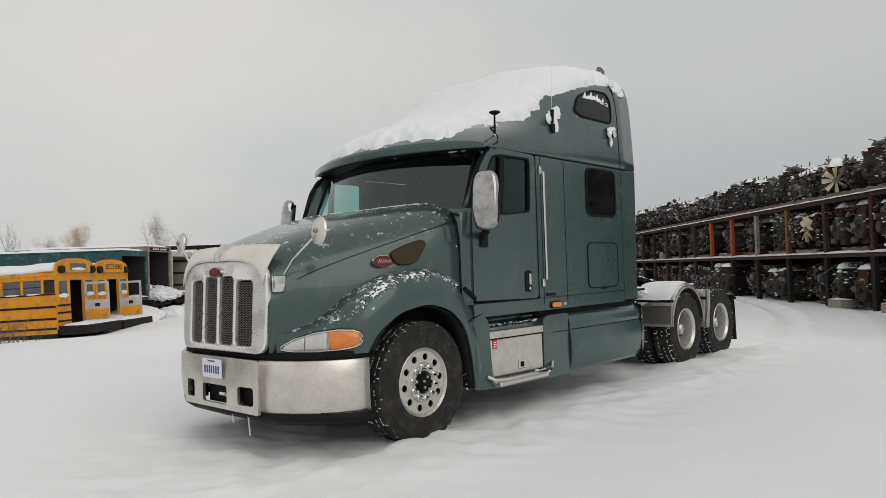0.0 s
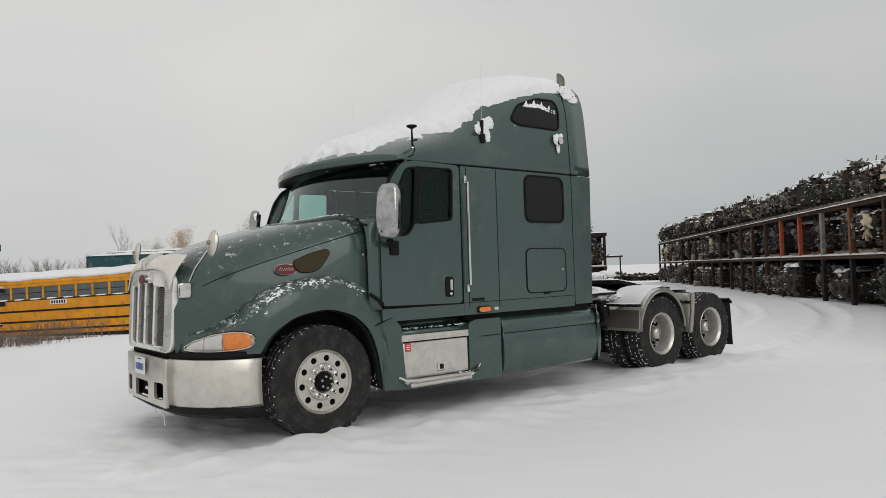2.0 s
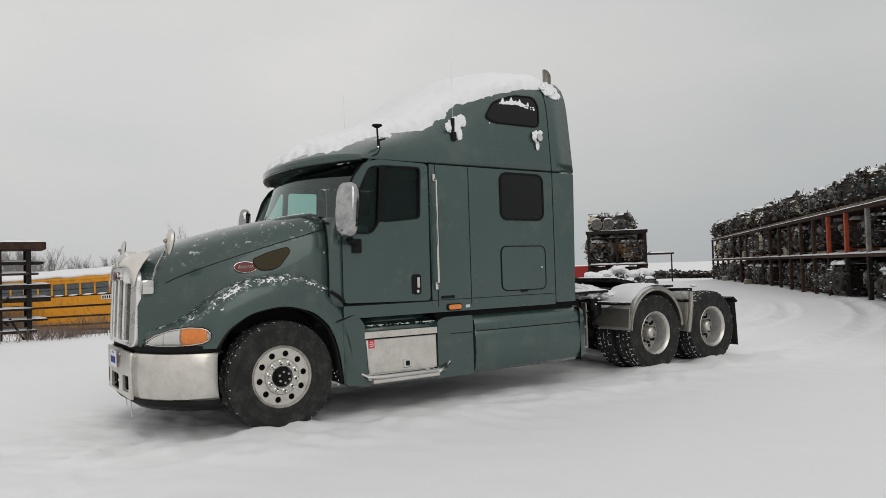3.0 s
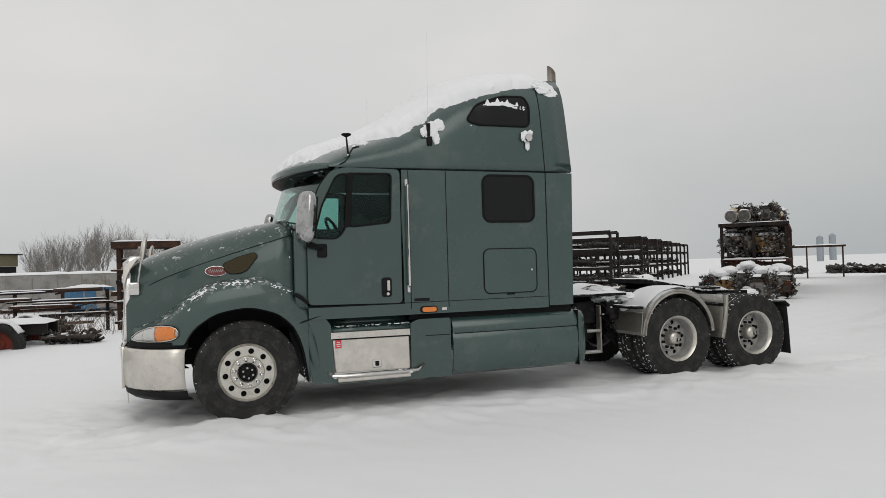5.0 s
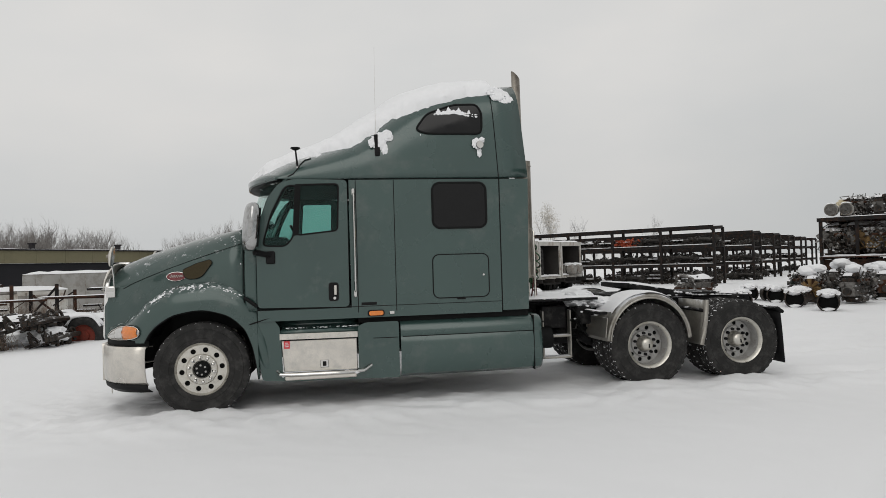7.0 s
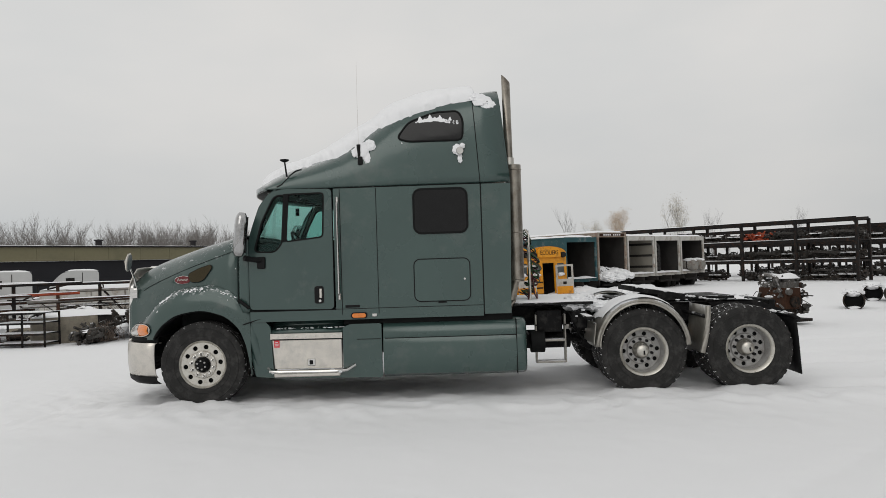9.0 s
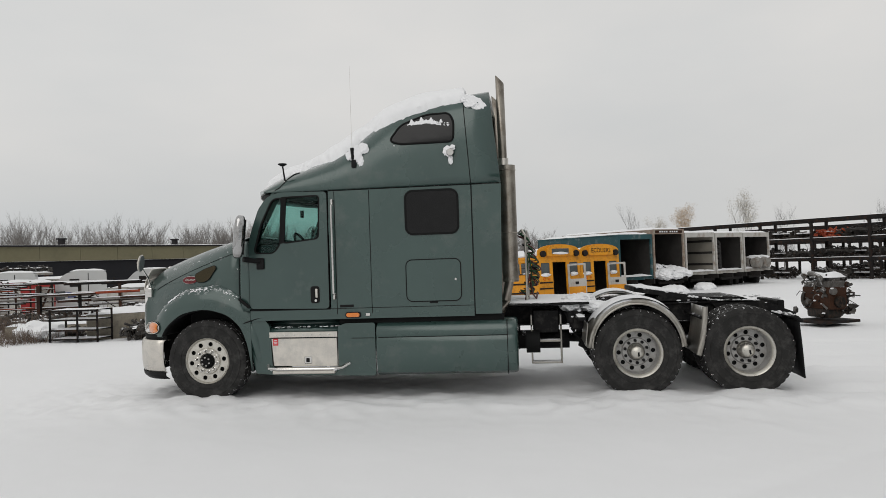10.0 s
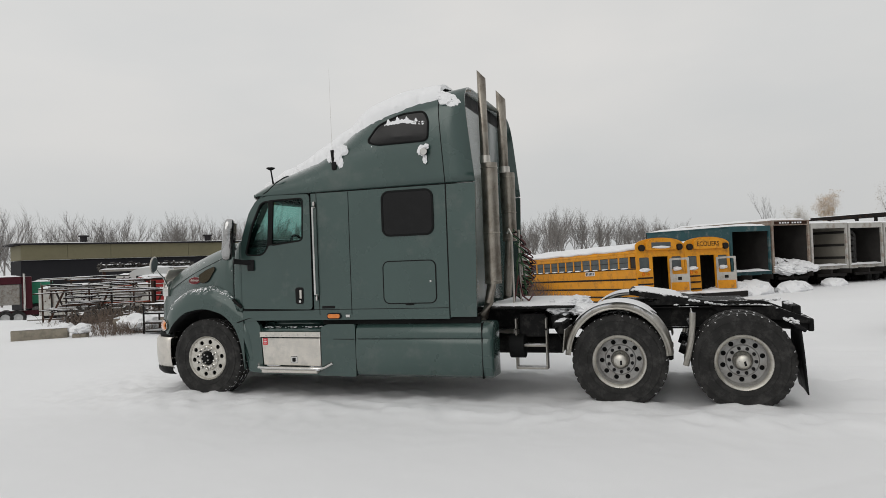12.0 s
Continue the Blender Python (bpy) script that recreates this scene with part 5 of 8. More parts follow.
for y in (0.0, AX1, AX2):
    part("axle", cyl(B(), (-0.95, y, 0.505), (0.95, y, 0.505), 0.075, seg=14), BLACK, TRUCK)
for y in (AX1, AX2):
    part("differential", ball(B(), (0, y, 0.52), 0.24, (1, 0.9, 0.95), 2), BLACK, TRUCK)
    for s in (1, -1):
        part("air_spring", lathe(B(), [(0.001, 0.0), (0.11, 0.0), (0.13, 0.05), (0.11, 0.09), (0.13, 0.13), (0.11, 0.18), (0.001, 0.18)], Matrix.Translation((s * 0.5, y + 0.38, 0.58)), 20), BLACKP, TRUCK)
        part("trailing_arm", box(B(), (s * 0.5, y + 0.08, 0.48), (0.09, 0.95, 0.09), 0.02), BLACK, TRUCK)
        part("brake_chamber", lathe(B(), [(0.001, 0.0), (0.08, 0.0), (0.085, 0.06), (0.095, 0.075), (0.085, 0.09), (0.07, 0.2), (0.001, 0.2)], Matrix.Translation((s * 0.45, y - 0.42, 0.52)) @ Euler((radians(70), 0, 0)).to_matrix().to_4x4(), 16), BLACK, TRUCK)
part("drive_shaft", cyl(B(), (0, 2.0, 0.72), (0, 5.0, 0.56), 0.06, seg=12), BLACK, TRUCK)
part("gearbox", box(B(), (0, 1.5, 0.72), (0.55, 1.5, 0.5), 0.08, seg=2), SEAM, TRUCK)
part("under_tank", cyl(B(), (-0.85, 2.3, 0.62), (-0.85, 3.7, 0.62), 0.3, seg=24), STEEL, TRUCK)
part("air_tank", cyl(B(), (0.72, 3.95, 0.62), (0.72, 4.12, 0.62), 0.14, seg=18), SEAM, TRUCK)
part("air_tank_long", cyl(B(), (0.3, 3.6, 0.6), (0.3, 4.5, 0.6), 0.12, seg=18), BLACK, TRUCK)
deck = part("deck_plate", box(B(), (0, 4.15, 1.085), (1.7, 1.15, 0.03), 0.006), BLACK, TRUCK, "tread-plate deck behind the sleeper")
# fifth wheel
fw = part("fifth_wheel", prism(B(), [round_poly([(-0.47, 5.32), (0.47, 5.32), (0.47, 5.95), (0.36, 6.35), (0.16, 6.52), (0.055, 6.35), (0.05, 5.95), (-0.05, 5.95), (-0.055, 6.35), (-0.16, 6.52), (-0.36, 6.35), (-0.47, 5.95)], 0.05, 3)], 1.08, 1.14, lambda a, b, d: (a, b, d + 0.11 - 0.17 * (b - 5.3))), BLACK, TRUCK, "black greasy fifth-wheel plate, tilted, snow on it")
for s in (1, -1):
    part("pivot_bracket", prism(B(), [[(5.5, 1.06), (6.15, 1.06), (5.95, 1.13), (5.7, 1.16)]], s * 0.4, s * 0.46, side), BLACK, fw)
part("slide_rail", box(B(), (0, 5.85, 1.085), (0.9, 1.5, 0.03), 0.006), BLACK, fw)
for s in (1, -1):
    part("ramp", prism(B(), [[(6.2, 1.06), (6.85, 1.04), (7.22, 0.89), (7.2, 0.84), (6.3, 0.97)]], s * 0.32, s * 0.5, side), BLACK, TRUCK)
part("tow_hitch", box(B(), (0, 7.23, 0.82), (0.9, 0.06, 0.14), 0.012), BLACK, TRUCK)
for s in (1, -1):
    part("tail_lamp", cyl(B(), (s * 0.3, 7.255, 0.82), (s * 0.3, 7.275, 0.82), 0.05, seg=14), REDB, TRUCK)


def half_fender(s):
    """Half-round steel fender over the first drive axle, with its flat forward wing."""
    bm = B()
    prof = [(0.62, 0.01), (0.7, 0.022), (0.95, 0.028), (1.19, 0.022), (1.225, 0.005), (1.23, -0.035)]
    arc = [(5.225 + 0.545 * math.cos(radians(a)), 0.565 + 0.56 * math.sin(radians(a)), math.cos(radians(a)), math.sin(radians(a))) for a in range(178, -6, -8)]
    loft(bm, [[(s * x, y + d * cy, z + d * cz) for x, d in prof] for y, z, cy, cz in arc])
    f = part("drive_fender", bm, FENDERM, TRUCK, "half-round steel fender dusted with snow")
    f.modifiers.new("thick", "SOLIDIFY").thickness = 0.008
    part("fender_edge", tube(B(), [(s * 1.228, y - 0.035 * cy, z - 0.035 * cz) for y, z, cy, cz in arc], 0.012, 6), FENDERM, f)
    part("fender_bracket", tube(B(), [(s * 0.42, 5.05, 1.0), (s * 0.7, 4.95, 1.06), (s * 1.1, 4.95, 1.06)], 0.02, 8), BLACK, f)
    part("front_plate", box(B(), (s * 0.93, 4.655, 0.745), (0.64, 0.012, 0.25), 0.004, rot=Euler((radians(-7), 0, 0)).to_matrix()), FENDERM, f, "flat steel plate before the wheels")
    part("front_ledge", box(B(), (s * 0.9, 4.60, 0.93), (0.78, 0.1, 0.035), 0.008), BLACK, f, "dark ledge across the fender front")
    part("ledge_snow", snow_slab(B(), s * 0.9 - 0.36, s * 0.9 + 0.36, 4.56, 4.64, 0.948, 0.014, 0.05, 0.02, 5.0 + s), SNOW, f)
    bm = B()
    loft(bm, [[(s * x, 6.0 - 0.09 * q + 0.02 * math.sin(3 * q), 1.03 - 0.55 * q) for x in (0.55, 0.8, 1.1, 1.2)] for q in (0, 0.25, 0.5, 0.75, 1.0)])
    part("mid_flap", bm, FENDERM, TRUCK, "bent steel flap between the drive wheels").modifiers.new("thick", "SOLIDIFY").thickness = 0.012
    part("flap_rim", tube(B(), [(s * 1.2, 6.0 - 0.09 * q + 0.02 * math.sin(3 * q), 1.03 - 0.55 * q) for q in (0, 0.25, 0.5, 0.75, 1.0)], 0.032, 8), FENDERM, TRUCK, "rolled rim of the bent flap")
    part("flap_bracket", tube(B(), [(s * 0.43, 5.95, 0.92), (s * 1.18, 5.98, 0.90)], 0.022, 8), BLACK, TRUCK)
    bm = B()
    loft(bm, [[(s * x, 7.02 + 0.05 * q * q + 0.012 * math.sin(5 * x + 4 * q), 0.90 - 0.70 * q) for x in (0.58, 0.8, 1.0, 1.2)] for q in (0, 0.2, 0.4, 0.6, 0.8, 1.0)])
    mf = part("mud_flap", bm, BLACKP, TRUCK, "black rubber mud flap, snow crusted")
    mf.modifiers.new("thick", "SOLIDIFY").thickness = 0.012
    part("flap_hanger", box(B(), (s * 0.82, 7.01, 0.87), (0.8, 0.12, 0.04), 0.01, rot=Euler((radians(-34), 0, 0)).to_matrix()), BLACK, mf)


mirrored(half_fender)
# ladder step behind the cab
lad = part("deck_ladder", box(B(), (0.72, 4.2, 0.365), (0.12, 0.36, 0.03), 0.006), FENDERM, TRUCK, "aluminium deck ladder")
for y in (4.02, 4.38):
    part("ladder_rail", box(B(), (0.72, y, 0.65), (0.1, 0.022, 0.6), 0.006), FENDERM, lad)
    for z in (0.82, 0.97):
        part("ladder_bolt", cyl(B(), (0.77, y, z), (0.782, y, z), 0.012, seg=8), SEAM, lad)
part("ladder_rung", box(B(), (0.72, 4.2, 0.63), (0.12, 0.36, 0.03), 0.006), FENDERM, lad)
part("ladder_mount", box(B(), (0.55, 4.2, 0.86), (0.24, 0.32, 0.28), 0.01), BLACK, TRUCK)
bm = B()
box(bm, (0.68, 4.58, 0.88), (0.2, 0.15, 0.24), 0.03, seg=2)
cyl(bm, (0.76, 4.5, 0.84), (0.76, 4.5, 0.98), 0.045, seg=12)
part("valve_box", bm, BLACK, TRUCK)
for k in range(4):
    part("brake_hose", tube(B(), [(0.72 - 0.05 * k, 4.44, 0.97), (0.8 - 0.04 * k, 4.48 + 0.02 * k, 0.86), (0.75 - 0.05 * k, 4.55, 0.72 - 0.02 * k), (0.6, 4.7, 0.7)], 0.011, 6), SEAM, TRUCK)


def stack(x, y, r, z_low, z_high, top):
    """A straight exhaust pipe cut on the slant, standing in its muffler's heat shield."""
    s = part("exhaust_pipe", tube(B(), [(x, y, 2.3), (x, y - 0.004, 3.1), (x, y - 0.01, top)], r, 20, caps=False), STACK, TRUCK, "tall weathered exhaust pipe")
    s.modifiers.new("thick", "SOLIDIFY").thickness = 0.004
    for v in s.data.vertices:
        if v.co.z > 3.6:
            v.co.z += 0.05 - 1.05 * (v.co.y - (y - 0.01))
    yy = y + 0.045
    part("muffler_shield", tube(B(), [(x, yy, z_low), (x, yy, z_high)], 0.098, 24), STACK, s, "perforated muffler heat shield")
    for z in (z_low + 0.03, z_low + 0.42 * (z_high - z_low), z_high - 0.06):
        part("muffler_clamp", tube(B(), [(x + 0.1 * math.cos(2 * math.pi * k / 24), yy + 0.1 * math.sin(2 * math.pi * k / 24), z) for k in range(25)], 0.007, 5, caps=False), STACK, s)
    part("pipe_collar", cyl(B(), (x, y, z_high), (x, y, z_high + 0.09), r + 0.012, seg=20), STEEL, s)
    part("exhaust_elbow", tube(B(), [(x, y + 0.03, z_low + 0.03), (x, y - 0.02, 1.15), (x, y - 0.08, 1.0), (x * 0.8, y - 0.4, 0.85)], 0.055, 14), STACK, s)
    return s


stack(0.85, 3.745, 0.052, 1.375, 2.81, 3.83), stack(-0.60, 3.64, 0.066, 1.9, 2.85, 3.9)
# air lines on their rack
rack = part("hose_rack", tube(B(), [(0.62, 3.98, 1.1), (0.62, 3.98, 1.95), (0.58, 3.94, 2.02), (0.5, 3.9, 1.98)], 0.013, 8), STEEL, TRUCK)
part("hose_post", tube(B(), [(0.3, 4.0, 1.1), (0.3, 4.0, 2.02)], 0.014, 8), STEEL, rack)
rnd = random.Random(8)
for (mat, x, ph) in ((HOSE_R, 0.14, 0.0), (HOSE_G, 0.34, 1.4), (SEAM, 0.24, 2.6), (HOSE_R, 0.06, 4.0)):
    pts, w = [], [rnd.uniform(0.035, 0.085) for _ in range(14)]
    for k in range(180):
        q = k / 179
        a = 2 * math.pi * 9 * q + ph
        r = float(np.interp(q * 13, range(14), w))
        sag = 0.16 * math.sin(math.pi * q)
        pts.append((x + r * math.cos(a) + 0.1 * math.sin(4 * q + ph), 3.93 + r * math.sin(a) + sag, 2.0 - 0.86 * q ** 0.85 + 0.04 * math.sin(7 * q + ph) + 0.5 * r * math.cos(a + 1)))
    part("coiled_air_hose", tube(B(), pts, 0.0085, 5), mat, TRUCK, "tangled coiled air hose")
part("air_hose_loop", tube(B(), [(0.4, 3.98, 1.3), (0.45, 4.0, 1.62), (0.36, 4.02, 1.72), (0.28, 4.04, 1.55), (0.26, 4.06, 1.2)], 0.011, 6), HOSE_G, TRUCK)
part("air_hose_loop", tube(B(), [(0.52, 3.96, 1.12), (0.5, 4.02, 1.45), (0.44, 4.05, 1.2), (0.3, 4.1, 1.13), (0.1, 4.12, 1.2)], 0.011, 6), HOSE_R, TRUCK)

# ---- snow on the truck ----
SNOW_EDGE = [(0.3, 2.64), (0.7, 2.70), (0.95, 2.78), (1.2, 2.84), (1.65, 2.94), (1.92, 3.06), (2.04, 3.18), (2.39, 3.36), (2.58, 3.42), (3.23, 3.575), (3.32, 3.60)]


def roof_snow():
    NS, NT = 150, 190
    bm, grid = B(), {}
    for i in range(NS + 1):
        for j in range(NT + 1):
            s, t = 0.004 + 0.893 * i / NS, 0.02 + 0.96 * j / NT
            p = roof_point(s, t)
            a = roof_point(min(1, s + 0.01), t) - roof_point(max(0, s - 0.01), t)
            b = roof_point(s, t + 0.01) - roof_point(s, t - 0.01)
            n = a.cross(b)
            n = (n if n.z > 0 else -n).normalized()
            rag = 0.055 * noise.noise(p * 4.0) + 0.03 * noise.noise(p * 11.0) + 0.012 * noise.noise(p * 30.0)
            e = p.z - interp(SNOW_EDGE, p.y) - rag
            front = (s - 0.004) / 0.018
            e = min(e, 0.12 * min(front, (0.9 - s) / 0.02) + rag * 0.3)
            if e < -0.06:
                continue
            if e < 0:
                grid[i, j] = bm.verts.new(p + n * (e * 0.5))
                continue
            h = (0.12 + 0.03 * soft(0.6, 1.3, p.y)) * (1 - math.exp(-(e / 0.06) ** 0.8)) * (1 + 0.2 * noise.noise(p * 1.4) + 0.07 * noise.noise(p * 5) + 0.03 * noise.noise(p * 14))
            grid[i, j] = bm.verts.new(p + n * h * 0.7 + Vector((0, 0, h * 0.35)))
    for (i, j) in list(grid):
        q = [grid.get(k) for k in ((i, j), (i + 1, j), (i + 1, j + 1), (i, j + 1))]
        if all(q):
            bm.faces.new(q)
    ob = part("roof_snow", bm, SNOW, None, "", (-5.3, 4.2, 0.0))
    tagged(ob, "thick ragged layer of fresh snow on the truck roof", "snow", kind="stuff")


roof_snow()


def snow_lump(name, pts, label):
    """Clumps of snow that cling to the truck's side: (x, y, z, radius, flat x, tall z)."""
    bm = B()
    for x, y, z, r, fx, fz in pts:
        ball(bm, (x, y, z), r, (fx, 1, fz), 3, 0.5)
    ob = part(name, bm, SNOW, None, "", (-5.3, 4.2, 0.0))
    tagged(ob, label, "snow", kind="stuff")


snow_lump("clinging_snow", [(1.26, 1.98, 2.98, 0.075, 0.3, 1.3), (1.25, 2.07, 3.05, 0.07, 0.3, 0.9), (1.26, 1.9, 2.97, 0.04, 0.3, 1.2), (1.26, 2.04, 2.9, 0.04, 0.3, 1.6)], "snow clinging round the antenna mount")
snow_lump("clinging_snow", [(1.3, 3.11, 2.96, 0.05, 0.6, 1.2), (1.29, 3.14, 2.86, 0.025, 0.6, 2.2), (1.31, 3.17, 3.0, 0.03, 0.7, 1.0)], "snow clinging to the roof lamp")
snow_lump("clinging_snow", [(1.22, 3.42, 3.53, 0.10, 0.4, 0.8), (1.23, 3.5, 3.48, 0.07, 0.35, 0.9), (1.2, 3.36, 3.58, 0.08, 0.6, 0.7), (1.24, 3.5, 3.38, 0.025, 0.5, 1.4)], "snow clinging to the roof corner")
snow_lump("clinging_snow", [(roof_x(2.62 + 0.02 * k, 3.32) + 0.004, 2.62 + 0.02 * k, 3.275 + 0.05 * math.sin(math.pi * min(1.0, k / 22)) + 0.004 * math.sin(k * 2.3), 0.022 + 0.008 * abs(math.sin(k * 1.7)), 0.3, 0.9 + (1.3 if k % 6 == 3 else 0.0)) for k in range(27)], "strip of snow stuck across the roof window")
snow_lump("clinging_snow", [(1.25, 2.46, 3.05, 0.03, 0.4, 1.6)], "snow clump under the roof window")
rnd = random.Random(17)
snow_lump("clinging_snow", [(x, 0.5 + 0.24 * x * x + 0.08, 2.555, rnd.uniform(0.008, 0.022), 1.8, 0.5) for x in (1.01, 0.93, 0.9, 0.31)], "crumbs of snow stuck under the sun visor")
snow_lump("clinging_snow", [(1.2 - 0.03 * q, 0.66 + 0.27 * q, 2.0 + 0.56 * q, rnd.uniform(0.005, 0.011), 1.0, 1.6) for q in [0.07 * k + rnd.uniform(-0.02, 0.02) for k in range(14)]], "line of snow along the windscreen pillar")


def crust(bm, nu, nv, at, want):
    """Broken patches of frozen snow on a curved surface: at(u, v, lift) gives the place, want(u, v) how much lies there."""
    grid = {}
    for i in range(nu + 1):
        for j in range(nv + 1):
            u, v = i / nu, j / nv
            p = at(u, v, 0.0)
            k = 0.3 * noise.noise(p * 6.0) + 0.4 * noise.noise(p * 21.0) + 0.55 * noise.noise(Vector((p.x * 62, p.y * 40, p.z * 62))) + want(u, v)
            if k > -0.06:
                grid[i, j] = bm.verts.new(at(u, v, 0.0008 + 0.009 * min(1.0, max(0.0, k) * 2.0) ** 0.7))
    for i, j in list(grid):
        q = [grid.get(k) for k in ((i, j), (i + 1, j), (i + 1, j + 1), (i, j + 1))]
        if all(q):
            bm.faces.new(q)


def fender_crown(y, q, s):
    """A point across the top of a fender: q from the hood (0) over the crown to the outer face (1)."""
    zf, xf, zl = interp(FEND_Z, y), interp(FEND_X, y), interp(ARCH_Z, y)
    x0 = min(hood_x(y, zf) - 0.02, xf - 0.03)
    sh = max(zl + 0.03, zf - 0.17)
    pts = [(x0, zf + 0.03), (x0 + 0.45 * (xf - x0), zf + 0.012), (xf - 0.05, zf - 0.035), (xf - 0.018, zf - 0.5 * (zf - sh)), (xf, sh)]
    k = min(3, int(q * 4))
    t = q * 4 - k
    return s * (pts[k][0] + (pts[k + 1][0] - pts[k][0]) * t), pts[k][1] + (pts[k + 1][1] - pts[k][1]) * t


def fender_frost():
    """Crusted snow along the crown of the fenders, on the hood and along the foot of the windscreen."""
    bm = B()

    def hood_at(u, v, lift):
        return hood_point(-0.95 + 1.40 * u, 0.13 + 0.74 * v, 0.002 + lift)

    def hood_want(u, v):
        rear = 0.42 * soft(0.9, 0.99, u) + 0.2 * soft(0.55, 0.95, u)
        return -0.47 + rear - 0.6 * soft(0.27, 0.36, abs(v - 0.5))

    crust(bm, 210, 280, hood_at, hood_want)
    for s in (1, -1):
        def at(u, v, lift):
            y = -0.86 + 1.40 * u
            x, z = fender_crown(y, v, s)
            return Vector((x + s * lift * 0.6, y, z + 0.004 + lift))

        def want(u, v):
            line = math.exp(-((v - 0.46) / 0.13) ** 2)
            return -0.60 + 0.50 * line * soft(0.1, 0.3, u) + 0.2 * soft(0.55, 0.2, u) * soft(0.95, 0.6, v)
        crust(bm, 280, 100, at, want)
    ob = part("frozen_crust", bm, SNOW, None, "", (-5.3, 4.2, 0.0))
    tagged(ob, "broken crusts of frozen snow on hood and fenders", "snow", kind="stuff")


fender_frost()
bm = B()
snow_slab(bm, -0.84, 0.84, 3.62, 4.72, 1.10, 0.026, 0.05, 0.09)
tagged(part("deck_snow", bm, SNOW, None, "", (-5.3, 4.2, 0.0)), "layer of snow on the deck behind the cab", "snow", kind="stuff")
for s in (1, -1):
    bm = B()
    snow_slab(bm, s * 0.925 - 0.27, s * 0.925 + 0.27, 4.74, 5.6, 0, 0.022, 0.05, 0.05, 3.0 + s, top=lambda x, y: 0.568 + math.sqrt(max(0.02, 0.585 ** 2 - (y - 5.225) ** 2)))
    tagged(part("fender_snow", bm, SNOW, None, "", (-5.3, 4.2, 0.0)), "thin snow on the drive fender", "snow", kind="stuff")
bm = B()
snow_slab(bm, -0.4, 0.4, 5.36, 5.9, 0.0, 0.03, 0.06, 0.05, 8.0, top=lambda x, y: 1.252 - 0.17 * (y - 5.3))
tagged(part("plate_snow", bm, SNOW, None, "", (-5.3, 4.2, 0.0)), "patch of snow on the fifth-wheel plate", "snow", kind="stuff")

rnd = random.Random(29)
snow_lump("clinging_snow", [(rnd.uniform(0.62, 0.8), rnd.uniform(4.44, 4.68), rnd.uniform(0.8, 1.0), rnd.uniform(0.01, 0.028), 0.9, 0.6) for _ in range(14)], "bits of snow stuck to valves and hoses")
snow_lump("clinging_snow", [(rnd.uniform(-0.45, 0.6), rnd.uniform(4.75, 7.1), 1.07, rnd.uniform(0.015, 0.05), 1.3, 0.35) for _ in range(40)], "scattered snow along the chassis frame")
snow_lump("clinging_snow", [(rnd.uniform(0.15, 0.7), 4.5 + 0.028 * k + rnd.uniform(-0.05, 0.05), 1.06 + 0.05 * math.sin(k * 0.35), rnd.uniform(0.09, 0.17), 1.3, 0.5) for k in range(14)], "heap of snow on the frame before the rear wheels")
snow_lump("clinging_snow", [(0.44 + rnd.uniform(-0.03, 0.02), 5.36 + 0.045 * k, 1.25 - 0.17 * (0.06 + 0.045 * k) + (0.0 if k < 14 else -0.02), rnd.uniform(0.012, 0.032), 1.3, 0.55) for k in range(22)], "line of snow along the edge of the fifth-wheel plate")
snow_lump("clinging_snow", [(rnd.uniform(0.5, 1.18), 6.98 + rnd.uniform(-0.04, 0.04), 0.905, rnd.uniform(0.01, 0.028), 1.6, 0.5) for _ in range(24)], "crumbs of snow on the mud-flap hanger")
snow_lump("clinging_snow", [(rnd.uniform(0.33, 0.5), 6.25 + 0.04 * k, 1.062 - 0.03 * k / 15 - max(0, k - 15) * 0.016, rnd.uniform(0.012, 0.03), 1.4, 0.45) for k in range(22)], "snow lying on the loading ramp")
snow_lump("clinging_snow", [(rnd.uniform(1.02, 1.2), 0.60 + rnd.uniform(-0.03, 0.02), rnd.uniform(0.36, 0.62), rnd.uniform(0.003, 0.007), 1.0, 1.2) for _ in range(60)], "frozen spray behind the front wheel")
snow_lump("clinging_snow", [(1.27 + rnd.uniform(-0.03, 0.04), rnd.choice((0.9, 1.6, 1.65)) + rnd.uniform(-0.06, 0.06), 0.405, rnd.uniform(0.012, 0.03), 1.1, 0.7) for _ in range(14)], "snow left on the boarding step")
# short links, lines and brackets between the deck and the first drive axle
for k in range(7):
    a = (rnd.uniform(0.45, 0.75), rnd.uniform(4.42, 4.7), rnd.uniform(0.75, 1.0))
    part("air_line", tube(B(), [a, (a[0] + rnd.uniform(-0.1, 0.15), a[1] + rnd.uniform(-0.1, 0.1), a[2] - rnd.uniform(0.08, 0.2)), (a[0] + rnd.uniform(-0.2, 0.1), a[1] + rnd.uniform(0.0, 0.25), a[2] - rnd.uniform(0.0, 0.12))], 0.012, 6), SEAM, TRUCK)

# ---- the yard ----
def frame_of(x, y, z, xd, zturn=None):
    """A pose at (x, y, z) whose local x points along xd in plan."""
    return Matrix.Translation((x, y, z)) @ Matrix.Rotation(math.atan2(xd[1], xd[0]), 4, "Z")


FACE = (-0.63, 0.78)          # along the open ends of buses and box bodies
RACK_X = (0.671, -0.742)      # along the long engine rack, towards the viewer


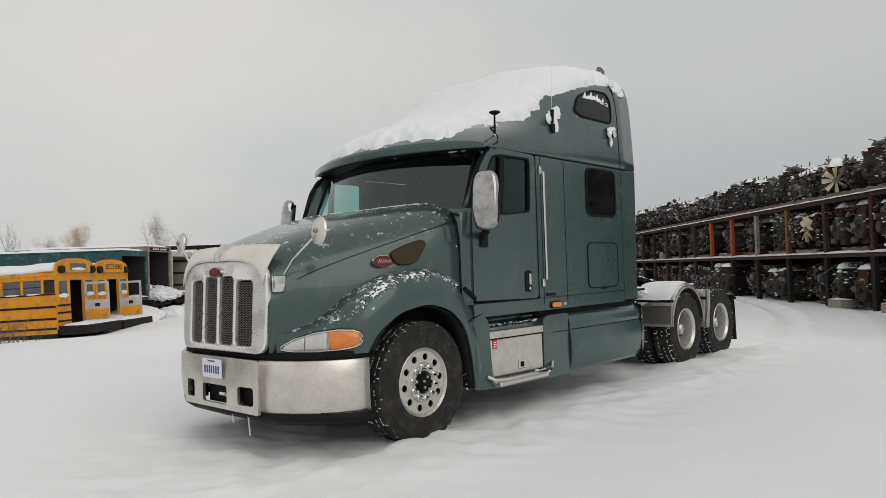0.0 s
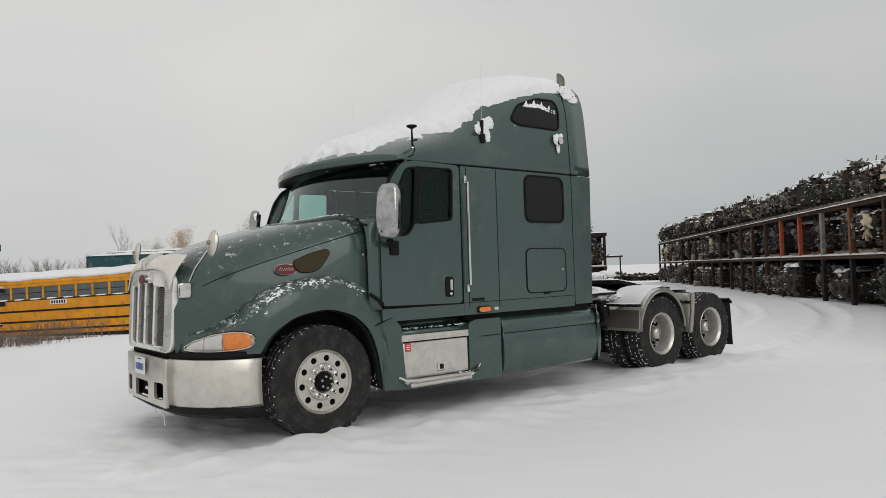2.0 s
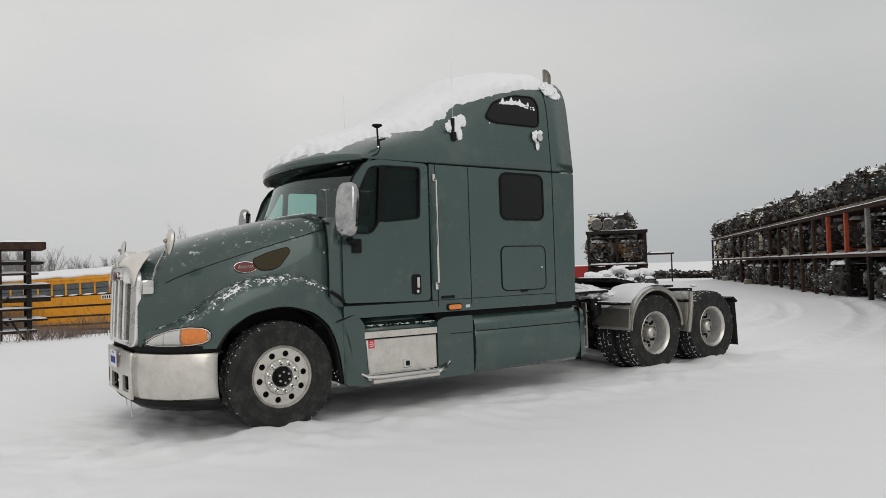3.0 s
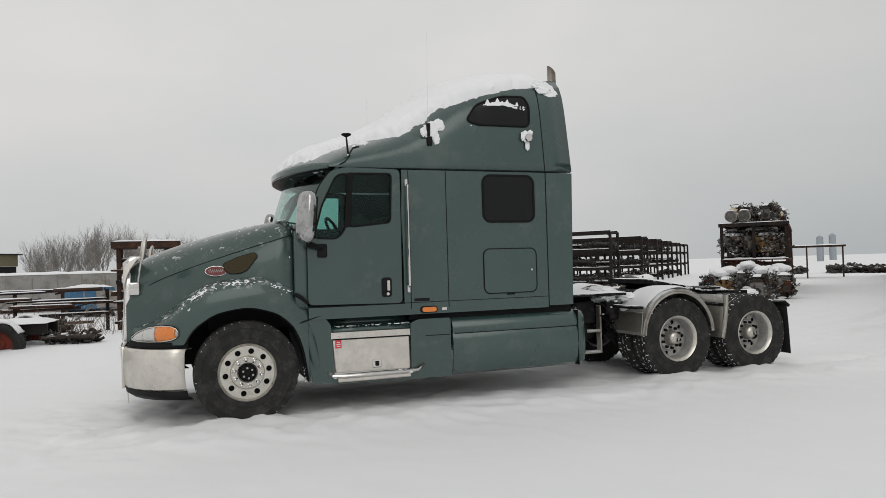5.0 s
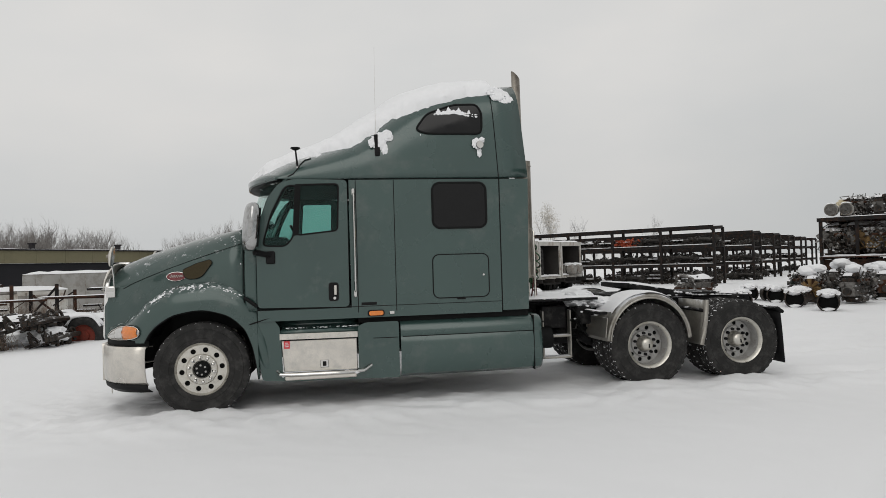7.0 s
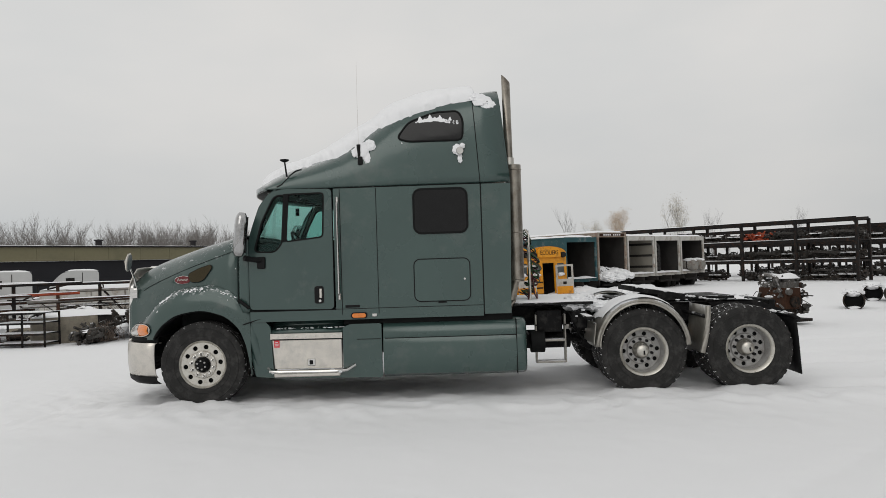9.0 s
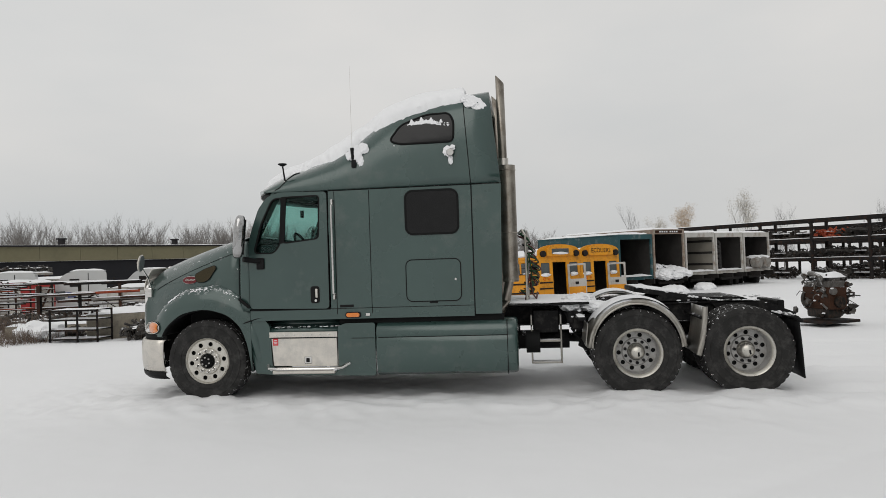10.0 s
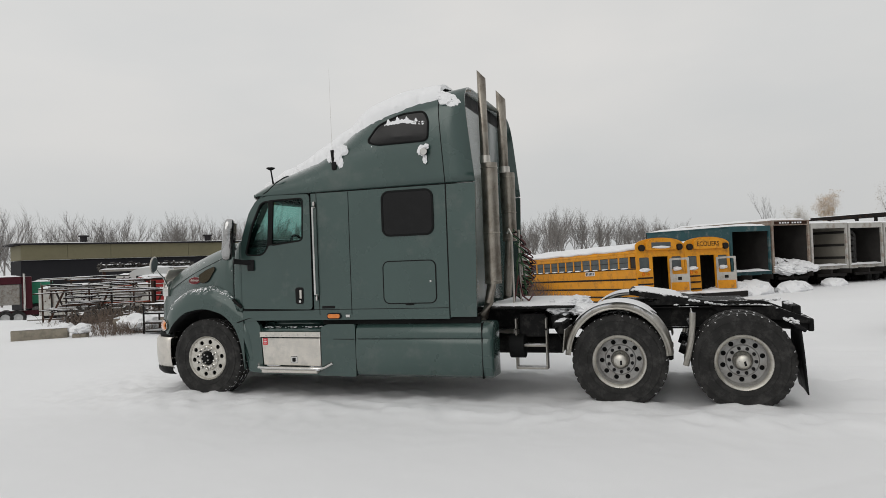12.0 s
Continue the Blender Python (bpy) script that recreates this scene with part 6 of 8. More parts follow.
def letters(name, text, size, m, material, parent, depth=0.004):
    cu = bpy.data.curves.new(name, "FONT")
    cu.body, cu.size, cu.extrude, cu.align_x, cu.align_y = text, size, depth, "CENTER", "CENTER"
    cu.resolution_u = 3
    tmp = new("tmp_text", cu)
    me = bpy.data.meshes.new_from_object(tmp.evaluated_get(bpy.context.evaluated_depsgraph_get()))
    bpy.data.objects.remove(tmp)
    bpy.data.curves.remove(cu)
    me.materials.clear()
    me.materials.append(material)
    ob = new(name, me)
    ob.parent, ob.matrix_basis = parent, m
    return ob


front = lambda a, b, d: (a, d, b)


def yard_wheel(parent, x, y, z, r, w, rim, axis="x"):
    d = Vector((w / 2, 0, 0)) if axis == "x" else Vector((0, w / 2, 0))
    q = (Vector((0, 0, 1)).rotation_difference(d)).to_matrix().to_4x4()
    m = Matrix.Translation((x, y, z)) @ q
    t = part("tyre", lathe(B(), [(r * 0.58, -w * 0.42), (r * 0.8, -w * 0.5), (r * 0.95, -w * 0.44), (r, -w * 0.3), (r, w * 0.3), (r * 0.95, w * 0.44), (r * 0.8, w * 0.5), (r * 0.58, w * 0.42)], m, 22), RUBBER, parent)
    for s in (1, -1):
        part("rim", lathe(B(), [(0.001, s * w * 0.12), (r * 0.22, s * w * 0.2), (r * 0.25, s * w * 0.05), (r * 0.5, s * w * 0.1), (r * 0.59, s * w * 0.42)], m, 18), rim, t)
    return t


def school_bus(x, y, z, length, sign, n_win):
    """A bus body with its nose gone: open front end, doorway, sign board and a long side of windows."""
    T = thing("school_bus", frame_of(x, y, z, FACE) @ Matrix.Rotation(radians(-1.9), 4, "X"), "derelict yellow school bus body, front end open, snow on its roof", "school bus", "derelict school buses")
    W, D = 2.35, -0.06
    for sx in (0.0, W):
        wall = part("side_wall", box(B(), (sx, length / 2, 0.95 + D), (0.05, length, 1.36), 0.01), YELLOW, T)
        for k, zz in enumerate((0.45, 0.78, 1.18, 1.60)):
            part("rub_rail", box(B(), (sx + (-0.03 if sx == 0 else 0.03), length / 2, zz + D), (0.03, length, 0.07 if k != 3 else 0.05), 0.006), BUSBLACK, wall, "black rub rail")
        step = (length - 0.7) / n_win
        for k in range(n_win + 1):
            part("window_post", box(B(), (sx, 0.45 + k * step, 1.84 + D), (0.06, 0.09, 0.5), 0.01), YELLOW, T)
        for k in range(n_win):
            w = part("window", box(B(), (sx, 0.45 + (k + 0.5) * step, 1.84 + D), (0.012, step - 0.09, 0.46)), GLASS_B, T, "dull window pane")
            part("window_bar", box(B(), (sx, 0.45 + (k + 0.5) * step, 1.86 + D), (0.03, step - 0.09, 0.022)), BUSBLACK, w)
            part("sill_snow", ball(B(), (sx - 0.02, 0.45 + (k + 0.5) * step, 1.625 + D), 0.05, (0.8, step * 7.5, 0.6), 2, 0.3), SNOW, w)
        part("eave", box(B(), (sx, length / 2, 2.14 + D), (0.06, length, 0.12), 0.015), YELLOW, T)
    part("side_skirt", box(B(), (0.03, length * 0.5, 0.2), (0.04, length, 0.2)), BUSBLACK, T)
    arc = [(W / 2 + (W / 2 + 0.02) * math.cos(radians(a)), 2.2 + 0.36 * math.sin(radians(a)) ** 0.8) for a in range(0, 181, 12)]
    bm = B()
    loft(bm, [[(a, yy, b + D) for a, b in arc] for yy in (0.0, length * 0.5, length)])
    part("roof", bm, YELLOW, T).modifiers.new("thick", "SOLIDIFY").thickness = 0.03
    bm = B()
    nn = 26
    loft(bm, [[(W / 2 + (W / 2 + 0.05) * math.cos(radians(a)), 0.05 + (length + 0.1) * i / nn + (0.06 * noise.noise(Vector((a, i, 3.3))) if i in (0, nn) else 0), 2.27 + D + 0.06 * noise.noise(Vector((a * 0.05, i * 0.5, x))) + 0.42 * math.sin(radians(a)) ** 0.8) for a in range(10, 171, 10)] for i in range(nn + 1)])
    part("roof_snow", bm, SNOW, T, "thick snow on the bus roof").modifiers.new("thick", "SOLIDIFY").thickness = 0.09
    # rear end and floor; dark linings and partition stand in for shade inside
    part("rear_wall", box(B(), (W / 2, length - 0.03, 1.25), (W - 0.06, 0.05, 1.9), 0.02), YELLOW, T)
    part("bus_floor", box(B(), (W / 2, length / 2 - 0.3, 0.42), (W - 0.06, length + 0.5, 0.08)), BUSBLACK, T)
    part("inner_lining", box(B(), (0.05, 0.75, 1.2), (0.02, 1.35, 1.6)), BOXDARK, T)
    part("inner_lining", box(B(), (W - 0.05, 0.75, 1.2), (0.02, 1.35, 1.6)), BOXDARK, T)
    part("inner_partition", box(B(), (W / 2, 1.42, 1.25), (W - 0.1, 0.03, 1.9)), BOXDARK, T, "dark panel standing in for shade inside the bus")
    for k in range(4):
        part("bus_seat", box(B(), (0.55, 1.6 + 1.3 * k, 1.05), (0.8, 0.12, 0.75), 0.04), BOXDARK, T)
    # open front end
    cap_out = [(0.0, 0.35), (W, 0.35), (W, 2.2)] + [(a, b + 0.2) for a, b in arc[1:-1]] + [(0.0, 2.2)]
    holes = [round_poly([(0.14, 1.45), (0.62, 1.45), (0.62, 1.98), (0.14, 1.98)], 0.06), [(0.78, 0.5), (1.55, 0.5), (1.55, 2.0), (0.78, 2.0)], round_poly([(1.72, 1.45), (2.2, 1.45), (2.2, 1.98), (1.72, 1.98)], 0.06)]
    face = part("front_wall", prism(B(), [cap_out] + holes, -0.03, 0.03, front), YELLOW, T)
    for a0, a1 in ((0.14, 0.62), (1.72, 2.2)):
        part("front_window", box(B(), ((a0 + a1) / 2, 0.0, 1.715), (a1 - a0, 0.012, 0.53)), GLASS_B, face, "dark front window")
        part("ledge_snow", ball(B(), ((a0 + a1) / 2, -0.05, 1.47), 0.1, (2.3, 0.8, 0.9), 2, 0.4), SNOW, face)
    for zz in (0.62, 0.9, 1.15):
        part("front_rail", box(B(), (0.38, -0.045, zz), (0.72, 0.03, 0.06), 0.006), BUSBLACK, face)
    board = part("sign_board", prism(B(), [round_poly([(0.42, 2.26), (1.93, 2.26), (1.9, 2.58), (1.6, 2.72), (0.75, 2.72), (0.45, 2.58)], 0.08)], -0.12, -0.03, front), YELLOW, T)
    if sign:
        letters("sign_text", sign, 0.27, Matrix.Translation((1.175, -0.123, 2.46)) @ Euler((radians(90), 0, 0)).to_matrix().to_4x4(), BUSBLACK, board)
    else:
        part("sign_window", box(B(), (1.175, -0.125, 2.46), (0.95, 0.02, 0.22), 0.03), GLASS_B, board)
        part("sign_snow", ball(B(), (1.175, -0.14, 2.37), 0.08, (5.5, 0.5, 0.7), 2, 0.3), SNOW, board)
    for a in (0.24, 2.1):
        part("lamp_hood", cyl(B(), (a, -0.15, 2.36), (a, -0.02, 2.36), 0.13, seg=16), BUSBLACK, T, "black hooded warning lamp")
    for a, zz, r in ((0.3, 1.3, 0.07), (0.55, 1.3, 0.05)):
        part("front_lamp", cyl(B(), (a, -0.06, zz), (a, -0.02, zz), r, seg=14), AMBER, T)
    # folded-out door leaf
    m = Matrix.Translation((1.6, -0.05, 0.55)) @ Matrix.Rotation(radians(-62), 4, "Z")
    leaf = part("door_leaf", prism(B(), [rrect(0, 0, 0.8, 1.35, 0.04), rrect(0.08, 0.7, 0.72, 1.27, 0.05)], -0.02, 0.02, front), BOXWHITE, T, "pale folded-out door leaf", m)
    part("door_stripe", box(B(), (0.4, -0.025, 0.2), (0.74, 0.012, 0.34), 0.004), YELLOW, leaf)
    part("door_mark", box(B(), (0.4, -0.026, 0.52), (0.16, 0.012, 0.12), 0.004), BUSBLACK, leaf)
    # bared chassis in front
    ch = part("bare_chassis", box(B(), (W / 2, -0.5, 0.3), (W * 0.95, 1.0, 0.3), 0.02), BUSBLACK, T, "black floor frame")
    part("chassis_snow", snow_slab(B(), 0.1, W - 0.1, -0.98, -0.08, 0.45, 0.09, 0.12), SNOW, ch)
    for yy in (1.6, length - 2.6):
        for xx in (0.16, W - 0.16):
            yard_wheel(T, xx, yy, 0.42, 0.46, 0.26, BUSBLACK)
    # fleet number board: bars
    nb = part("number_board", box(B(), (-0.045, length * 0.36, 1.47 + D), (0.02, 0.72, 0.17), 0.004), PLATEW, T, "white fleet number board")
    for k in range(6):
        part("number_bar", box(B(), (-0.058, length * 0.36 - 0.27 + 0.108 * k, 1.47 + D), (0.008, 0.06, 0.11)), BUSBLACK, nb)
    return T


school_bus(-25.4, 8.65, -0.54, 9.2, "", 12)
school_bus(-26.9, 10.5, -0.56, 9.0, "ECOLIERS", 12)


def box_body(x, y, z, width, length, height, floor, outside, lining, label, group="open box bodies", rust=False, load=None):
    """A van box body standing on its frame, with its doors gone."""
    T = thing("box_trailer", frame_of(x, y, z, FACE), label, "box trailer", group)
    top = floor + height
    for sx in (0.03, width - 0.03):
        part("side_panel", box(B(), (sx, length / 2, floor + height / 2), (0.05, length, height)), outside, T)
        part("side_lining", box(B(), (sx + (0.03 if sx < 1 else -0.03), length / 2, floor + height / 2), (0.012, length - 0.1, height - 0.12)), lining, T)
        for k in range(3 if lining is PLY else 0):
            part("side_slat", box(B(), (sx + (0.045 if sx < 1 else -0.045), length / 2, floor + 0.4 + 0.6 * k), (0.02, length - 0.1, 0.12)), PLY if lining is not PLY else BOXDARK, T)
    part("front_bulkhead", box(B(), (width / 2, length - 0.03, floor + height / 2), (width, 0.05, height)), lining, T)
    part("roof", box(B(), (width / 2, length / 2, top), (width + 0.04, length, 0.06), 0.015), outside, T)
    part("floor_deck", box(B(), (width / 2, length / 2, floor), (width, length, 0.09)), BOXDARK, T)
    jamb = prism(B(), [[(0, floor - 0.12), (width, floor - 0.12), (width, top + 0.04), (0, top + 0.04)], [(0.11, floor + 0.05), (width - 0.11, floor + 0.05), (width - 0.11, top - 0.2), (0.11, top - 0.2)]], -0.05, 0.03, front)
    door_frame = part("door_frame", jamb, BOXRUST if rust else outside, T, "rust-streaked end frame" if rust else "")
    if rust:
        for k in range(8):
            part("header_bar", box(B(), (0.5 + 0.16 * k + (0.1 if k > 3 else 0), -0.055, top - 0.08), (0.1, 0.012, 0.07)), PLATEW, door_frame)
        part("header_panel", box(B(), (width / 2, -0.05, top - 0.08), (width - 0.3, 0.012, 0.14)), IRON_R, door_frame)
    part("roof_snow", snow_slab(B(), -0.02, width + 0.02, -0.04, length, top + 0.03, 0.11, 0.25, 0.05, x), SNOW, T)
    part("sill_snow", snow_slab(B(), 0.05, width - 0.05, -0.12, 0.5, floor + 0.045, 0.09, 0.12, 0.05, y), SNOW, T)
    for sx in (0.55, width - 0.55):
        part("frame_rail", box(B(), (sx, length / 2 - 0.3, floor - 0.2), (0.1, length + 0.6, 0.22)), BUSBLACK, T)
    part("rear_bumper", box(B(), (width / 2, -0.1, floor - 0.38), (width * 0.8, 0.1, 0.12), 0.02), BUSBLACK, T)
    for yy in (1.0, 2.0):
        for sx in (0.22, width - 0.22):
            yard_wheel(T, sx, yy, 0.45, 0.47, 0.3, BUSBLACK)
    if load:
        load(T, width, floor)
    return T


def load_snow(T, w, f):
    rnd = random.Random(3)
    bm = B()
    for k in range(16):
        q = rnd.uniform(0, 1)
        ball(bm, (0.35 + rnd.uniform(0, w - 0.7), 0.9 - 1.5 * q, f + 0.45 - 0.55 * q + rnd.uniform(-0.08, 0.08)), rnd.uniform(0.18, 0.34), (1.3, 1.2, 0.7), 3, 0.4)
    part("blown_in_snow", bm, SNOW, T, "drift of snow and scrap in the opening")["kind"] = "stuff"
    for k in range(8):
        a = rnd.uniform(0, 3)
        part("scrap_bar", tube(B(), [(0.3 + 0.2 * k, -0.15, f + 0.1), (0.3 + 0.2 * k + 0.4 * math.cos(a), 0.3, f + 0.3 + 0.2 * math.sin(a))], 0.025, 5), IRON, T)


def load_tanks(T, w, f):
    for k in range(2):
        c = w * 0.36 + 0.72 * k
        tank = part("fuel_tank", lathe(B(), [(0.001, 1.0), (0.26, 1.0), (0.32, 0.95), (0.33, 0.9), (0.33, -0.34), (0.32, -0.39), (0.26, -0.43), (0.001, -0.44)], frame_of(c, 0, f + 0.38, (1, 0)) @ Matrix.Rotation(radians(-90), 4, "X"), 24), RACKGREY, T, "grey cylindrical tank with snow on top")
        part("tank_band", lathe(B(), [(0.331, 0.0), (0.341, 0.0), (0.341, -0.06), (0.331, -0.06)], frame_of(c, 0, f + 0.38, (1, 0)) @ Matrix.Rotation(radians(-90), 4, "X"), 24), BUSBLACK, tank)
        part("tank_snow", ball(B(), (c, -0.05, f + 0.64), 0.28, (0.95, 1.5, 0.42), 3, 0.25), SNOW, T)


def load_tyres(T, w, f):
    for k in range(5):
        yard_wheel(T, 0.35, 0.25, f + 0.25 + 0.27 * k, 0.36, 0.25, BUSBLACK, "y")


C0 = Vector((-29.38, 12.4))
FV = Vector(FACE)
# BOXDARK linings carry the shade of the open insides in their colour
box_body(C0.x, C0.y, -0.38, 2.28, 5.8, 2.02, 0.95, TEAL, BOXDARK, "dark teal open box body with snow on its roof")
C1 = C0 + FV * 2.36
box_body(C1.x, C1.y, -0.38, 2.26, 6.5, 2.2, 1.0, BOXRUST, BOXDARK, "rusty white box body, snow drifted into its opening", rust=True, load=load_snow)
C2 = C1 + FV * 2.34
box_body(C2.x, C2.y, -0.36, 2.28, 6.0, 2.0, 1.0, BOXWHITE, PLY, "grubby white box body with plywood-lined inside")
C3 = C2 + FV * 2.36
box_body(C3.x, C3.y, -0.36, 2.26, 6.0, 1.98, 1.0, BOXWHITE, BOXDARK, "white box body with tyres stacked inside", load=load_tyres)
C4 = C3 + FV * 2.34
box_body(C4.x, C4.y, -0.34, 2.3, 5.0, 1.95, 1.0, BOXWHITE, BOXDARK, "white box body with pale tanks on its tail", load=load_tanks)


rnd = random.Random(14)
for k, (x, y, r) in enumerate(((-29.6, 12.4, 0.8), (-29.9, 13.5, 0.75), (-30.6, 14.8, 0.65), (-28.6, 11.4, 0.6), (-33.0, 17.0, 0.5))):
    bm = B()
    for j in range(4):
        ball(bm, (rnd.uniform(-0.5, 0.5) * r, rnd.uniform(-0.5, 0.5) * r, 0.1), r * rnd.uniform(0.5, 0.8), (1.4, 1.3, 0.8), 3, 0.3)
    tagged(part("snow_mound", bm, SNOW, None, "", (x + 0.9, y, ground_z(x, y))), "mound of shovelled snow before the box bodies", "snow mound", kind="stuff")


# ---- engines ----
def engine_proto(kind, body, cover, fan=None, seed=0):
    """A salvaged diesel engine, 1.2 m long along x, standing on z = 0."""
    rnd = random.Random(seed)
    T = thing("engine", (0, 0, 0), "greasy salvaged diesel engine dusted with snow", "engine")
    L = rnd.uniform(1.0, 1.3)
    part("block", box(B(), (0, 0, 0.5), (L, 0.46, 0.5), 0.05, seg=2), body, T)
    part("oil_pan", box(B(), (0.03, 0, 0.17), (L * 0.8, 0.36, 0.24), 0.06, seg=2), IRON, T)
    head = part("cylinder_head", box(B(), (0, 0, 0.8), (L * 0.94, 0.4, 0.16), 0.02), cover, T)
    part("valve_cover", box(B(), (0, 0.0, 0.93), (L * 0.86, 0.26, 0.14), 0.05, seg=2), cover, head)
    pts = [(-L * 0.42 + L * 0.84 * k / 7, -0.3 - 0.04 * (k % 2), 0.78 + 0.02 * (k % 3)) for k in range(8)]
    part("exhaust_manifold", tube(B(), pts, 0.06, 8), IRON_R, T)
    part("turbocharger", lathe(B(), [(0.001, 0.0), (0.07, 0.0), (0.14, 0.05), (0.14, 0.11), (0.06, 0.16), (0.001, 0.16)], Matrix.Translation((rnd.uniform(-0.2, 0.2), -0.42, 0.72)) @ Euler((0, radians(90), 0)).to_matrix().to_4x4(), 16), IRON_G, T)
    wheel_m = Matrix.Translation((L / 2, 0, 0.45)) @ Euler((0, radians(90), 0)).to_matrix().to_4x4()
    part("flywheel_housing", lathe(B(), [(0.001, 0.1), (0.05, 0.1), (0.06, 0.03), (0.15, 0.02), (0.17, 0.05), (0.25, 0.04), (0.28, -0.02), (0.28, -0.12), (0.001, -0.12)], wheel_m, 22), IRON, T)
    for k, (yy, zz, r) in enumerate(((0.0, 0.42, 0.13), (0.16, 0.66, 0.08))):
        part("pulley", cyl(B(), (-L / 2 - 0.09, yy, zz), (-L / 2 - 0.01, yy, zz), r, seg=18), IRON_G if k else IRON, T)
    for k in range(2):
        a, b = rnd.uniform(-0.5, 0.1), rnd.uniform(0.1, 0.5)
        part("hose", tube(B(), [(a, -0.33, rnd.uniform(0.5, 0.9)), ((a + b) / 2, -0.4, rnd.uniform(0.6, 1.15)), (b, -0.3, rnd.uniform(0.5, 1.0))], rnd.uniform(0.012, 0.03), 6), SEAM if k else IRON_G, T)
    part("intake_pipe", tube(B(), [(-0.3, 0.2, 0.9), (-0.1, 0.26, 1.02), (0.25, 0.2, 1.04), (0.4, 0.05, 0.95)], 0.055, 8), IRON_G, T)
    if fan is not None:
        loop = []
        for k in range(8):
            a = 2 * math.pi * k / 8
            loop += [(r * math.cos(a + w), 0.58 + r * math.sin(a + w)) for r, w in ((0.09, -0.36), (0.2, -0.26), (0.37, -0.2), (0.38, 0.12), (0.2, 0.2), (0.09, 0.3))]
        part("cooling_fan", prism(B(), [loop], 0.0, 0.03, lambda y, z, d: (-L / 2 - 0.17 + d + 0.06 * math.sin(8 * math.atan2(z - 0.58, y)), y, z)), fan, T, "radial cooling fan")
        part("fan_hub", cyl(B(), (-L / 2 - 0.2, 0, 0.58), (-L / 2, 0, 0.58), 0.085, seg=14), IRON_G, T)
    for nm, mat, count in (("pipework", IRON, 46), ("alloy_pipework", IRON_G, 70)):
        bm = B()
        for _ in range(count):
            x, z = rnd.uniform(-L * 0.55, L * 0.52), rnd.uniform(0.12, 1.02)
            y = rnd.choice((-1, -1, -1, 1)) * rnd.uniform(0.2, 0.44) * (1.0 if z < 0.85 else 0.7)
            kind_ = rnd.random()
            if kind_ < 0.35:
                box(bm, (x, y, z), (rnd.uniform(0.04, 0.16), rnd.uniform(0.04, 0.14), rnd.uniform(0.03, 0.14)), 0, Euler((rnd.uniform(-0.6, 0.6), rnd.uniform(-0.6, 0.6), rnd.uniform(-0.6, 0.6))).to_matrix())
            elif kind_ < 0.7:
                d = Vector((rnd.uniform(-1, 1), rnd.uniform(-1, 1), rnd.uniform(-1, 1))).normalized() * rnd.uniform(0.05, 0.16)
                cyl(bm, Vector((x, y, z)) - d / 2, Vector((x, y, z)) + d / 2, rnd.uniform(0.02, 0.06), seg=8)
            else:
                e = Vector((x, y, z))
                tube(bm, [e, e + Vector((rnd.uniform(-0.2, 0.2), rnd.uniform(-0.12, 0.05), rnd.uniform(0, 0.22))), e + Vector((rnd.uniform(-0.35, 0.35), rnd.uniform(-0.1, 0.1), rnd.uniform(-0.1, 0.3)))], rnd.uniform(0.008, 0.022), 5)
        part(nm, bm, mat, T, "small pipes, brackets and pumps")["kind"] = "stuff"
    part("snow_cap", snow_slab(B(), -L * 0.47, L * 0.47, -0.24, 0.22, 0.95, 0.12, 0.07, 0.045, seed * 3.1), SNOW, T, "cap of fresh snow")
    bm = B()
    for _ in range(50):
        z = rnd.uniform(0.15, 1.05)
        ball(bm, (rnd.uniform(-L * 0.6, L * 0.55), rnd.choice((-1, -1, 1)) * rnd.uniform(0.2, 0.34), z), rnd.uniform(0.012, 0.045), (1.4, 1.1, 0.6), 1, 0.4)
    part("snow_dusting", bm, SNOW, T, "bits of snow lodged on the fittings")["kind"] = "stuff"
    return T


PROTOS = [engine_proto("a", IRON, IRON_G, None, 1), engine_proto("b", IRON_G, IRON, None, 2), engine_proto("c", IRON, IRON_R, FANPLASTIC, 3), engine_proto("d", IRON_T, IRON, None, 4),
          engine_proto("e", IRON_O, IRON_R, IRON_O, 5), engine_proto("f", IRON, IRON, IRON_G, 6), engine_proto("g", IRON_R, IRON_G, None, 7)]
USED = set()


def put_engine(k, m, group, label=""):
    p = PROTOS[k % len(PROTOS)]
    if k % len(PROTOS) not in USED:
        USED.add(k % len(PROTOS))
        p.matrix_basis = m
        ob = p
    else:
        ob = copy_thing(p, m)
    ob["group"] = group
    if label:
        ob["label"] = label
    return ob


def pallet(m, group):
    T = thing("pallet", m, "weathered wooden pallet carrying an engine", "pallet", group)
    for k in range(3):
        part("board", box(B(), (-0.45 + 0.45 * k, 0, 0.12), (0.2, 1.0, 0.025)), PALLET, T)
    for y in (-0.44, 0.44):
        part("bearer", box(B(), (0, y, 0.055), (1.1, 0.09, 0.1)), PALLET, T)
    return T


PAL = None


def put_pallet(m, group):
    global PAL
    if PAL is None:
        PAL = pallet(m, group)
    else:
        copy_thing(PAL, m)


def block(m, size, name="concrete_block", label="weathered concrete block with a snow cap"):
    T = thing(name, m, label, "concrete block", "concrete blocks")
    part("block_body", box(B(), (0, 0, size[2] / 2), size, 0.03, seg=2), CONCRETE, T)
    part("block_snow", snow_slab(B(), -size[0] / 2, size[0] / 2, -size[1] / 2, size[1] / 2, size[2], 0.06, 0.12, 0.03, size[0]), SNOW, T)
    return T


